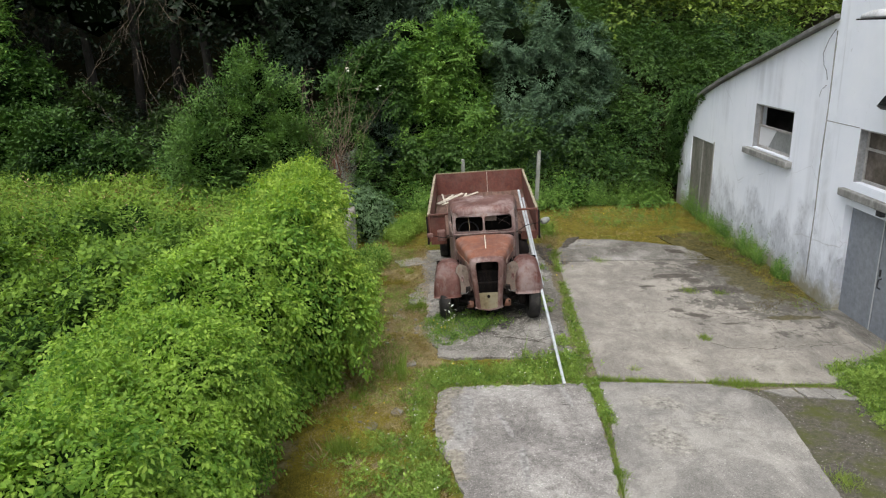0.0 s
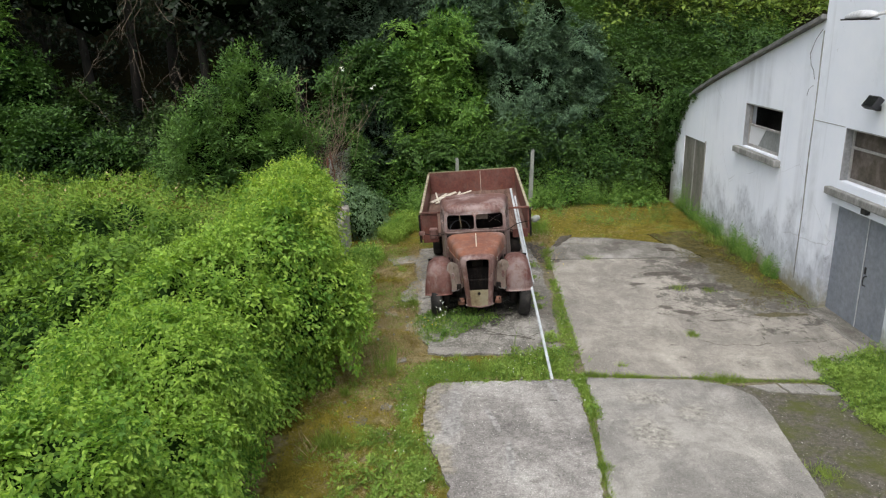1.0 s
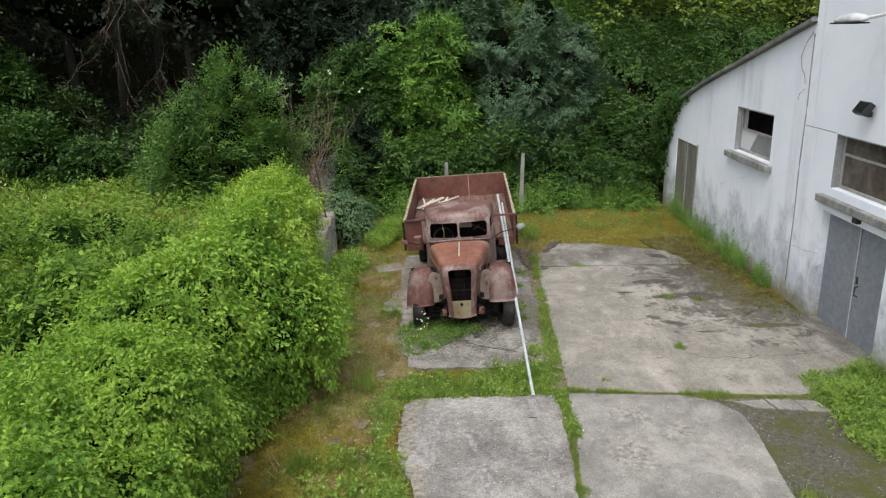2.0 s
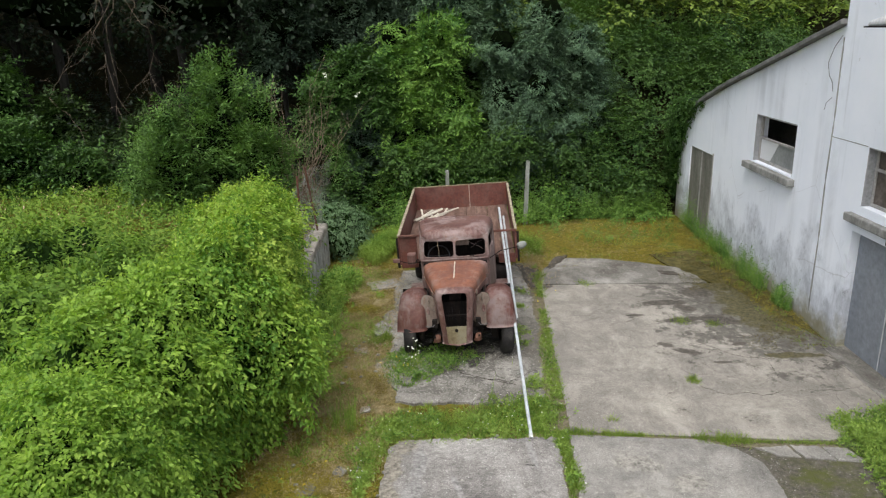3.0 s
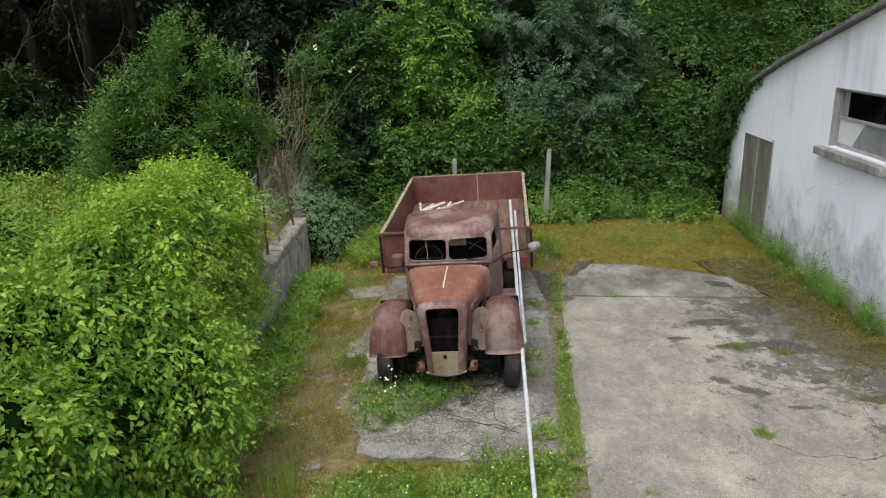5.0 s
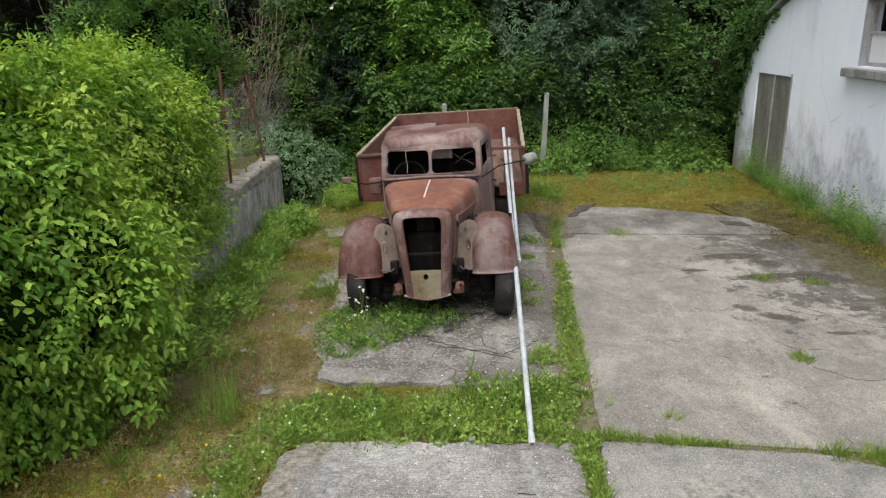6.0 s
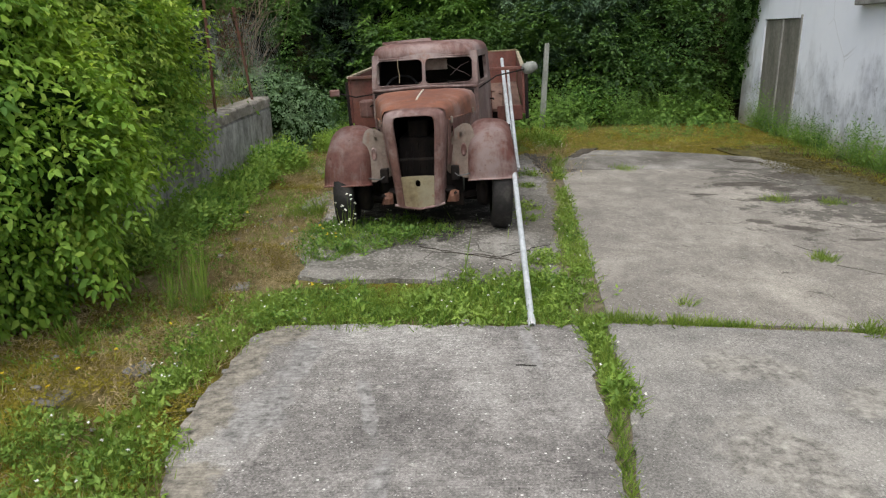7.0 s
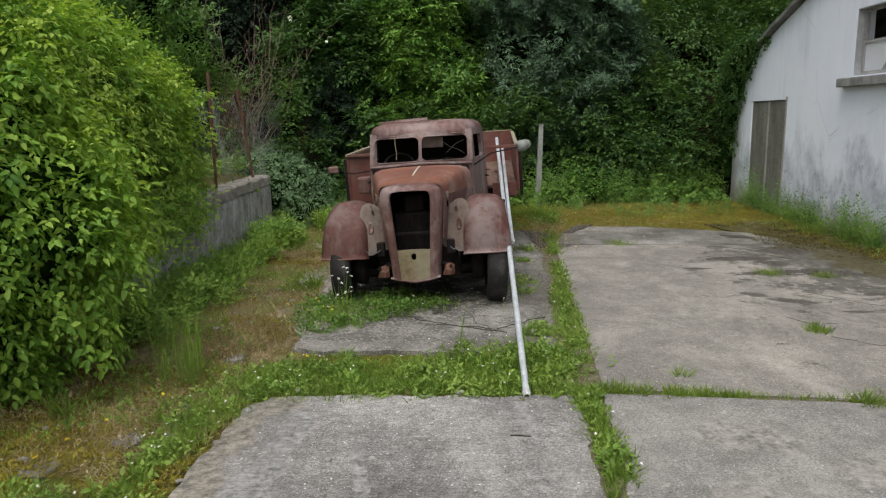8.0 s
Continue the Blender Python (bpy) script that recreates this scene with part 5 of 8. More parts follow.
tube(bm, [(0.2, 0.98, 1.64), (0.32, 1.0, 1.55), (0.44, 0.97, 1.5), (0.5, 0.94, 1.46)], 0.003, n=5)
tube(bm, [(0.28, 0.99, 1.48), (0.4, 0.98, 1.58), (0.5, 0.97, 1.62)], 0.003, n=5)
part("hanging_wire", bm, RUST_PALE, truck)

for sx in (-1, 1):
    outer = [(0.72, 0.62), (1.88, 0.62), (1.9, 1.4), (1.88, 1.74), (0.92, 1.74), (0.78, 1.4)]
    hole = round_rect(0.96, 1.58, 1.4, 1.67, 0.05)
    bm = plate(densify(outer, 0.1), [hole], 0.04, lambda u, v, d, sx=sx: Vector((sx * (0.585 + 0.125 * max(0, min(1, (u - 0.7) / 1.1)) - 0.06 * max(0, v - 1.4) - d), u, v)))
    dr = part("door", bm, RUST_PALE, truck, "rusty cab door without glass")
    bm = tube(bmesh.new(), [(sx * 0.7, 1.5, 1.15), (sx * 0.745, 1.5, 1.15), (sx * 0.745, 1.38, 1.15)], 0.01, n=5)
    part("door_handle", bm, DARK_IRON, dr)
    bm = tube(bmesh.new(), [(sx * 0.592, 0.78, 1.36), (sx * 0.65, 1.2, 1.375), (sx * 0.7, 1.86, 1.375)], 0.008, n=5)
    part("waist_bead", bm, RUST_PALE, dr)
    part("running_board", boxed(0.6 if sx > 0 else -0.93, 0.93 if sx > 0 else -0.6, 0.8, 1.98, 0.5, 0.53, bevel=0.008), RUST_BODY, truck)
outer = [(-0.69, 0.62), (0.69, 0.62), (0.71, 1.4), (0.68, 1.74), (-0.68, 1.74), (-0.71, 1.4)]
# back panel coloured dark for the shade inside the cab
part("cab_back", plate(outer, [], 0.03, lambda u, v, d: Vector((u, 1.9 + d, v))), DARK_IRON, truck)
# unseen pan and side panels, added to keep light from the underside
part("added_belly_pan", boxed(-0.34, 0.34, -0.3, 1.9, 0.4, 0.43, bevel=0.01), DARK_IRON, truck)
for sx in (-1, 1):
    part("added_arch_panel", boxed(sx * 0.47 - 0.01, sx * 0.47 + 0.01, -0.1, 0.7, 0.45, 1.0), DARK_IRON, truck)
part("cab_floor", boxed(-0.57, 0.57, 0.74, 1.88, 0.6, 0.63), DARK_IRON, truck)
part("bulkhead", boxed(-0.55, 0.55, 0.67, 0.695, 0.64, 1.34), DARK_IRON, truck)
bm = boxed(-0.54, 0.54, 1.38, 1.83, 0.66, 1.0, bevel=0.05)
box(bm, -0.54, 0.54, 1.7, 1.88, 1.0, 1.38, bevel=0.05)
part("seat", bm, DARK_IRON, truck, "rotten dark bench seat")
bm = bmesh.new()
m = pose(-0.3, 1.08, 1.34, 55, 0, 0)
tube(bm, [m @ Vector((0.19 * math.cos(q), 0.19 * math.sin(q), 0)) for q in np.linspace(0, 2 * math.pi, 25)], 0.012, n=6, cap=False)
tube(bm, [m @ Vector((0, 0, 0)), m @ Vector((0, 0, -0.5))], 0.016, n=6)
tube(bm, [m @ Vector((-0.19, 0, 0)), m @ Vector((0.19, 0, 0))], 0.009, n=5)
part("steering_wheel", bm, BLACK_PLASTIC, truck)


# roof: a pressed, rounded cap
def roof_outline(s, z):
    pts = []
    x1, y0, y1, r = 0.64, 0.83, 1.95, 0.17
    cx, cy = 0.0, 1.4
    for u, v in round_rect(-x1, x1, y0, y1, r, 6):
        bow = 0.14 * (u * u) if v < 1.4 else 0.0
        wide = 0.9 + 0.2 * (v - y0) / (y1 - y0)
        pts.append(Vector((cx + (u - cx) * s * wide, cy + (v + bow - cy) * s, z)))
    return pts


rings = [roof_outline(0.975, 1.685), roof_outline(1.0, 1.7), roof_outline(1.002, 1.735), roof_outline(0.985, 1.777), roof_outline(0.94, 1.812), roof_outline(0.86, 1.836), roof_outline(0.66, 1.856), roof_outline(0.36, 1.866), roof_outline(0.1, 1.868)]
bm = loft(bmesh.new(), rings, True, False, True)
for v in bm.verts:
    v.co.z += 0.006 * noise.noise(Vector((v.co.x * 3, v.co.y * 3, 1.0)))
cab_roof = part("cab_roof", bm, RUST_BODY, truck, "rounded rusty cab roof", True)
bm = bmesh.new()
rows = [[Vector((x, y + 0.02 * math.sin(3 * x), 1.855 + h + 0.01 * math.sin(5 * x + y))) for y, h in ((1.56, 0.0), (1.565, 0.03), (1.66, 0.036), (1.76, 0.024), (1.765, 0.0))] for x in np.linspace(-0.56, 0.02, 9)]
part("roof_plate", loft(bm, rows, True, True, True), RUST_BODY, cab_roof, "loose rusty plate on the roof")
bm = tube(bmesh.new(), [Vector((p.x * 1.012, p.y - 0.004, 1.7)) for p in roof_outline(1.0, 1.7)], 0.008, n=5)
part("drip_rail", bm, RUST_BODY, cab_roof)

# load bed
BED0, BED1, BW = 2.05, 5.79, 1.122


def tilted(ob):
    """The bed climbs a little towards its tail."""
    for v in ob.data.vertices:
        v.co.z += -0.043 + 0.025 * (v.co.y - BED0)
    return ob


for k in range(9):
    x0 = -BW + 0.03 + k * (2 * BW - 0.06) / 9
    tilted(part("floor_plank", boxed(x0 + 0.003, x0 + (2 * BW - 0.06) / 9 - 0.003, BED0 + 0.03, BED1 - 0.03, 0.965 + 0.006 * (k % 3), 1.0 + 0.006 * (k % 3), bevel=0.004), WOOD_BED, truck))
for y in (2.2, 3.0, 3.8, 4.7, 5.6):
    tilted(part("cross_member", boxed(-BW + 0.05, BW - 0.05, y - 0.04, y + 0.04, 0.83, 0.96, bevel=0.006), DARK_IRON, truck))
for sx in (-1, 1):
    sd = tilted(part("side_board", boxed(sx * BW - 0.016, sx * BW + 0.016, BED0, BED1, 0.93, 1.5, bevel=0.004), RUST_BED, truck, "rusty brown side board"))
    bm = bmesh.new()
    ring = []
    for k in range(30):
        y = BED0 - 0.01 + (BED1 - BED0 + 0.02) * k / 29
        w = 0.004 * noise.noise(Vector((sx * 3, y * 5, 0)))
        ring.append([Vector((sx * BW + a * 0.026 + w, y, 1.5 + b + w)) for a, b in ((-1, 0.002), (1, 0.002), (1, 0.03), (-1, 0.03))])
    tilted(part("top_rail", loft(bm, ring, True, True, True), RAIL_PAINT, sd, "pale flaking top rail"))
    for y in (2.1, 3.3, 4.5, 5.7):
        tilted(part("stake", boxed(sx * BW + sx * 0.017 - 0.0 if sx > 0 else -BW - 0.06, BW + 0.06 if sx > 0 else -BW - 0.017, y - 0.03, y + 0.03, 0.86, 1.46, bevel=0.006), DARK_IRON, sd))
tb = tilted(part("tail_board", boxed(-BW + 0.02, BW - 0.02, BED1 - 0.03, BED1, 0.95, 1.54, bevel=0.004), RUST_BED, truck, "brown tail board"))
tilted(part("top_rail", boxed(-BW, BW, BED1 - 0.036, BED1 + 0.006, 1.541, 1.562, bevel=0.004), PRIMER, tb))
tilted(part("seam", boxed(0.2, 0.21, BED1 - 0.036, BED1 - 0.031, 1.0, 1.54), CREAM, tb))
tilted(part("head_board", boxed(-BW + 0.02, -0.78, BED0, BED0 + 0.03, 0.86, 1.5, bevel=0.004), RUST_BED, truck, "rusty brown head board"))
tilted(part("head_board", boxed(0.78, BW - 0.02, BED0, BED0 + 0.03, 0.86, 1.04, bevel=0.004), RUST_BED, truck, "broken low head board"))
tilted(part("head_board", boxed(-0.715, 0.715, BED0 + 0.002, BED0 + 0.03, 0.9, 1.25, bevel=0.004), RUST_BED, truck))
for x0, x1 in ((-BW, -0.66), (0.66, BW)):
    bm = boxed(x0, x1, BED0 - 0.035, BED0 - 0.003, 1.49, 1.53, bevel=0.006)
    tilted(part("head_rail", bm, RUST_BED, truck))
# mirror arms: a rusted plate on one side, a whitish lamp body on the other
for sx, z, out in ((-1, 1.36, 1.0), (1, 1.5, 1.12)):
    bm = bmesh.new()
    tube(bm, [(sx * 0.6, 0.8, 1.33), (sx * 0.8, 0.82, z - 0.05), (sx * out, 0.84, z)], 0.008, n=5)
    arm = part("mirror_arm", bm, DARK_IRON, truck, "thin bent rod")
    if sx < 0:
        bm = boxed(-out - 0.1, -out + 0.02, 0.82, 0.86, z - 0.035, z + 0.045, bevel=0.018)
        part("mirror_plate", bm, RUST_BODY, arm, "rusted mirror plate")
    else:
        bm = lathe(bmesh.new(), [(-0.06, 0.03), (-0.05, 0.055), (0.0, 0.066), (0.06, 0.058), (0.1, 0.04), (0.11, 0.004), (-0.05, 0.004)], n=16, m=pose(out + 0.03, 0.86, z + 0.01, 0, -12, 25))
        part("marker_lamp", bm, POST, arm, "whitish weathered lamp body", True)
# brake drums and steering links behind the front wheels
for sx in (-1, 1):
    bm = lathe(bmesh.new(), [(-0.07, 0.02), (-0.06, 0.17), (0.03, 0.19), (0.06, 0.16), (0.07, 0.02)], n=20, m=pose(sx * 0.62, 0, 0.37))
    part("brake_drum", bm, DARK_IRON, truck, "rusty brake drum", True)
    bm = loft(bmesh.new(), [[Vector((sx * x + a, y + 0.3 * abs(a), z + b)) for a, b in ((-w, -h), (w, -h), (w, h * 0.6), (w * 0.4, h), (-w * 0.5, h * 0.8))] for x, y, z, w, h in ((0.33, -0.43, 0.36, 0.03, 0.03), (0.33, -0.4, 0.37, 0.06, 0.045), (0.335, -0.33, 0.385, 0.055, 0.05))], True, True, True)
    part("dumb_iron", bm, RUST_POST, truck, "rusty front spring horn")
    # unseen plate behind the wheel, added to darken the underside
    part("added_splash_guard", boxed(sx * 0.4 if sx > 0 else -0.93, 0.93 if sx > 0 else -0.4, 0.5, 0.51, 0.14, 0.95), DARK_IRON, truck)
bm = boxed(-0.95, -0.78, 1.7, 1.86, 0.98, 1.2, bevel=0.03)
part("battery_box", bm, RUST_BODY, truck)
bm = bmesh.new()
tube(bm, [(0.78, 1.95, 0.62), (0.78, 2.7, 0.62)], 0.15, n=14)
part("fuel_tank", bm, DARK_IRON, truck, smooth=True)

# white pipes that lean on the load bed
def white_pipe(foot, top, r=0.024):
    t = thing("pipe", pose(*foot), "long white pipe leaning on the truck bed", "pipe", "leaning white pipes")
    d = Vector(top) - Vector(foot)
    bm = bmesh.new()
    n = 12
    tube(bm, [d * k / n + Vector((0, 0, -0.035 * math.sin(math.pi * k / n))) for k in range(n + 1)], r, n=10, cap=False)
    part("tube", bm, PIPE, t, smooth=True)
    q = d.to_track_quat('Z', 'Y')
    bm = lathe(bmesh.new(), [(-0.03, r), (0.03, r + 0.006), (0.03, r - 0.004), (-0.03, r - 0.006)], axis='Z', n=10, m=q.to_matrix().to_4x4())
    part("end_collar", bm, LAMP_METAL, t)


white_pipe((2.305, 9.60, 0.04), (2.545, 15.94, 1.57))
white_pipe((2.445, 12.2, 0.64), (2.61, 15.69, 1.45), 0.02)

# loose sticks in the load bed
r = random.Random(5)
for k in range(9):
    x, y = -0.9 + 0.06 * k + r.uniform(-0.02, 0.02), 4.9 + r.uniform(-0.2, 0.3)
    ang = (-8, 30, 38, 45, 24, -25, 55, 60, 12)[k]
    ln = r.uniform(0.6, 1.05)
    t = thing("stick", TRUCK @ pose(x, y, 1.045 + 0.035 * (k % 4), r.uniform(2, 9), 0, -ang), "pale stripped wooden stick in the truck bed", "stick", "sticks in the truck bed")
    part("lath", boxed(-0.02, 0.02, -ln / 2, ln / 2, -0.012, 0.012, bevel=0.004), CREAM, t)
for k in range(14):
    x, y = r.uniform(-0.7, 1.0), r.uniform(3.0, 5.4)
    bm = bmesh.new()
    bmesh.ops.create_icosphere(bm, subdivisions=1, radius=1)
    s = r.uniform(0.02, 0.05)
    for v in bm.verts:
        v.co = Vector((v.co.x * s * 1.5, v.co.y * s, v.co.z * s * 0.6)) * (1 + 0.3 * noise.noise(v.co * 2 + Vector((k, 0, 0))))
    ob = part("rubble", bm, WOOD_BED)
    ob.matrix_basis = TRUCK @ pose(x, y, 1.02 + s * 0.3, 0, 0, r.uniform(0, 360))
    tagged(ob, "lump of dirt on the truck bed", "debris", "rubble in the truck bed")
# ---- plants ----
UP = np.array([0.0, 0.0, 1.0])


def heights(p):
    return ground_height(p[:, 0], p[:, 1])


def boughs(o, d, length, width, arch, droop, per_m2, leaf, wide, k, spray, star=0.6, hang=0.0):
    """Leafy boughs: arched, drooping fans of sprays, open below. o: roots, d: directions."""
    n = len(o)
    d = unit(d)
    s = unit(np.cross(d, UP + rng.normal(0, 0.12, (n, 3))))
    top = np.cross(s, d)
    m = np.maximum(3, (per_m2 * length * width).astype(int))
    i = np.repeat(np.arange(n), m)
    u = rng.uniform(0.12, 1.0, len(i)) ** 0.75
    v = rng.uniform(-1, 1, len(i))
    edge = np.sqrt(np.clip(1.05 - (1.5 * u - 0.6) ** 2, 0.05, 1))
    L, W = length[i], width[i]
    p = o[i] + d[i] * (L * u)[:, None] + s[i] * (v * edge * W * 0.5)[:, None] + top[i] * (arch * W * (1 - v * v) * np.sin(np.pi * u))[:, None]
    p = p - UP * (droop * L * u * u + 0.18 * W * v * v)[:, None] + rng.normal(0, 0.035, p.shape)
    axis = d[i] * 0.8 + s[i] * (v * star)[:, None] - UP * (droop * u)[:, None] + rng.normal(0, 0.3, p.shape)
    nn = top[i] + s[i] * (0.5 * v)[:, None] + d[i] * (0.7 * u)[:, None]
    return sprays(p, axis, unit(nn), spray * rng.uniform(0.6, 1.3, len(p)), k, leaf, wide, lift=0.7 + 0.15 * min(1.0, hang), hang=hang)


# the hedge over the retaining wall and the bramble field behind it: one rolling surface
SECTION = np.array([(-0.95, 0.05), (-0.78, 0.5), (-0.68, 1.1), (-0.72, 1.65), (-0.92, 2.15), (-1.3, 2.5), (-1.8, 2.55), (-2.35, 2.15), (-2.8, 1.25), (-3.35, 0.95), (-4.3, 1.6), (-6.5, 2.05), (-9.0, 2.3), (-13.0, 2.7), (-18.0, 3.2)])
ARC = np.concatenate([[0], np.cumsum(np.linalg.norm(np.diff(SECTION, axis=0), axis=1))])


def hedge_surface(s, y):
    """Place and normal on the hedge for a length along its section and a place along the wall."""
    x, z = np.interp(s, ARC, SECTION[:, 0]), np.interp(s, ARC, SECTION[:, 1])
    x2, z2 = np.interp(s + 0.05, ARC, SECTION[:, 0]), np.interp(s + 0.05, ARC, SECTION[:, 1])
    x1, z1 = np.interp(s - 0.05, ARC, SECTION[:, 0]), np.interp(s - 0.05, ARC, SECTION[:, 1])
    nx, nz = z2 - z1, -(x2 - x1)
    ln = np.maximum(np.hypot(nx, nz), 1e-6)
    nx, nz = nx / ln, nz / ln
    # near the far end the growth sinks to the terrace and draws back from the yard
    end = 14.75 + 0.45 * smooth01(-x, 2.6, 5.0)
    fall = smooth01(y, end - 0.9, end + 0.5)
    back = smooth01(y, 9.9, 11.1)
    x = x - back * (0.5 * (1 - smooth01(z, 0.7, 1.25)) + 0.56 + 0.12 * smooth01(y, 11.0, 12.4)) * (x > -1.4)
    ground = ground_height(x - 0.3, y)
    z = np.maximum(z, 0) * (1 - fall) + np.minimum(z, ground + 0.12) * fall
    x = x - 0.55 * fall * (x > -2.0)
    x = x - (0.8 + 0.045 * np.clip(9.3 - y, 0, 5)) * (1 - smooth01(y, 9.2, 10.1)) * (1 - smooth01(-x, 2.2, 4.5))
    z = z * (1 + (0.13 * smooth01(y, 8.4, 10.0) - 0.16 * smooth01(y, 11.0, 14.2)) * smooth01(z, 1.0, 2.2) * (1 - smooth01(-x, 2.0, 3.4)))
    near = 1 - smooth01(y, 2.0, 8.0)
    z = z - 0.3 * near * (z > 1.4)
    p = np.stack([x, y, z], 1)
    lump = (vnoise(p, 0.9, 21) - 0.5) * 0.8 + (np.abs(2 * vnoise(p, 1.9, 22) - 1) - 0.35) * 0.4 + (vnoise(p, 4.2, 23) - 0.5) * 0.42
    lump = lump + (np.abs(2 * vnoise(p, 0.7, 24) - 1) - 0.4) * 1.05 * smooth01(s, 4.6, 6.0)
    deep = smooth01(s, 4.6, 6.0)
    lump = lump - (0.85 + 0.25 * deep) * (1 - smooth01(vnoise(p, 1.7, 25) - 0.09 * deep, 0.2, 0.38)) * smooth01(s, 2.2, 3.2)
    lump = lump + 0.3 * (vnoise(p, 1.7, 26) - 0.5) * smooth01(s, 4.0, 5.5)
    lump = lump * np.where(s < 1.0, 0.5, 1.0) * (1 - 0.6 * fall)
    nrm = np.stack([nx, np.zeros_like(nx), nz], 1)
    return p + nrm * lump[:, None], nrm, lump


hedge = thing("hedge", pose(0, 0, 0), "bright green overgrown hedge swallowing the retaining wall", "hedge")
ys, ss = np.linspace(-3, 15.8, 150), np.concatenate([np.linspace(0, 5, 50)[:-1], np.linspace(5, ARC[-1], 50)])
gs, gy = np.meshgrid(ss, ys)
p, nn, _ = hedge_surface(gs.ravel(), gy.ravel())
# filler sheet below the leaves, dark like the shade between them
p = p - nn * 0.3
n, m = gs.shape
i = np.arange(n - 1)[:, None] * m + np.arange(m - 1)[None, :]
mesh_from("shade_core", p, np.stack([i, i + 1, i + m + 1, i + m], -1).reshape(-1, 4), CORE, hedge, True)


def hedge_foot(p):
    """Whether growth reaches down to these places: the hedge hangs clear of its foot in stretches."""
    y = p[:, 1]
    low = 0.45 * (1 - smooth01(y, 8.5, 9.3)) + 0.85 * smooth01(y, 10.0, 10.8)
    return p[:, 2] > low + (vnoise(p, 2.5, 37) - 0.5) * 0.35


def hedge_leaves(count, s0, s1, y0, y1, leaf, wide, k, length):
    s, y = rng.uniform(s0, s1, count), rng.uniform(y0, y1, count)
    p, nn, lump = hedge_surface(s, y)
    e = 0.08
    pa, _, _ = hedge_surface(s + e, y)
    pb, _, _ = hedge_surface(s, y + e)
    real = unit(np.cross(pb - p, pa - p))
    real *= np.sign((real * nn).sum(1))[:, None]
    real[~np.isfinite(real).all(1)] = UP
    gaps = vnoise(p, 2.4, 31) + 0.6 * vnoise(p, 6.0, 32)
    keep = (gaps > 0.5) & hedge_foot(p)
    p, real = p[keep], real[keep]
    n = len(p)
    base = p + real * (0.1 * (gaps[keep] - 0.8) - rng.uniform(0.0, 0.24, n))[:, None]
    side = np.clip(1 - real[:, 2], 0, 1)[:, None]
    axis = real * 0.7 + UP * (0.35 - 0.6 * side) + rng.normal(0, 0.5, (n, 3))
    return sprays(base, axis, real, length * rng.uniform(0.6, 1.3, n), k, leaf, wide, lift=0.68, hang=0.8 * side[:, 0])




def hedge_boughs(count, s0, s1, y0, y1, size, per_m2, leaf, wide, k, spray):
    """Fans of leaves that hang over one another on the hedge, with dark gaps between."""
    s, y = rng.uniform(s0, s1, count), rng.uniform(y0, y1, count)
    p, nn, lump = hedge_surface(s, y)
    keep = (vnoise(p, 2.2, 35) > 0.32) & hedge_foot(p - np.array([0, 0, 0.12]))
    p, nn = p[keep], nn[keep]
    n = len(p)
    ln = size * rng.uniform(0.5, 1.4, n)
    side = np.clip(1 - nn[:, 2], 0, 1)[:, None]
    d = nn * 0.8 - UP * 0.35 * side + rng.normal(0, 0.45, (n, 3))
    d = unit(d)
    root = p - nn * (0.5 * ln[:, None] + 0.2 * rng.random((n, 1)))
    return boughs(root, d, ln, ln * rng.uniform(0.55, 0.95, n), 0.4, 0.5, per_m2, leaf, wide, k, spray, hang=0.3)


leaf_mesh("leaves", join_leaves(hedge_leaves(11000, 0.0, 5.2, 7.6, 15.0, 0.058, 0.032, 4, 0.19), hedge_leaves(15000, 0.0, 5.2, 2.0, 7.6, 0.046, 0.025, 5, 0.17), hedge_leaves(8000, 0.5, 5.2, -2.8, 2.0, 0.06, 0.034, 5, 0.22)), LEAF_HEDGE, hedge, False)
leaf_mesh("outer_leaves", hedge_boughs(1500, 0.0, 5.2, 7.6, 14.9, 0.46, 150, 0.062, 0.033, 4, 0.15), LEAF_HEDGE, hedge)
leaf_mesh("outer_leaves", hedge_boughs(1300, 0.3, 5.2, 2.6, 7.6, 0.4, 220, 0.046, 0.025, 5, 0.12), LEAF_HEDGE, hedge)
shoots = hedge_leaves(3200, 1.8, 4.8, 3.0, 14.6, 0.048, 0.027, 8, 0.24)
leaf_mesh("young_growth", shoots, LEAF_HEDGE, hedge, False)
leaf_mesh("light_growth", join_leaves(hedge_leaves(5200, 0.5, 4.6, 9.9, 14.9, 0.05, 0.027, 6, 0.2), hedge_boughs(480, 0.6, 4.6, 9.9, 14.8, 0.42, 110, 0.056, 0.03, 5, 0.15)), LEAF_HEDGE_LIGHT, hedge, False)
trail = np.column_stack([rng.uniform(-1.42, -1.2, 420), rng.uniform(10.2, 13.9, 420), rng.uniform(0.75, 1.35, 420)])
trail = trail[vnoise(trail, 1.4, 97) > 0.42]
leaf_mesh("trailing_growth", sprays(trail, np.array([0.55, 0.0, -0.5]) + rng.normal(0, 0.35, trail.shape), np.tile(np.array([0.8, -0.4, 0.4]), (len(trail), 1)), 0.42 * rng.uniform(0.4, 1.2, len(trail)), 9, 0.052, 0.028, 0.9), LEAF_HEDGE_LIGHT, hedge, False)

hang = np.column_stack([rng.uniform(-1.36, -1.1, 260), rng.uniform(11.0, 13.3, 260), rng.uniform(0.7, 1.2, 260)])
leaf_mesh("hanging_growth", sprays(hang, np.array([0.5, -0.1, -0.45]) + rng.normal(0, 0.4, hang.shape), np.tile(np.array([0.8, -0.4, 0.4]), (len(hang), 1)), 0.3 * rng.uniform(0.5, 1.2, len(hang)), 8, 0.055, 0.03, 0.9), LEAF_HEDGE, hedge, False)
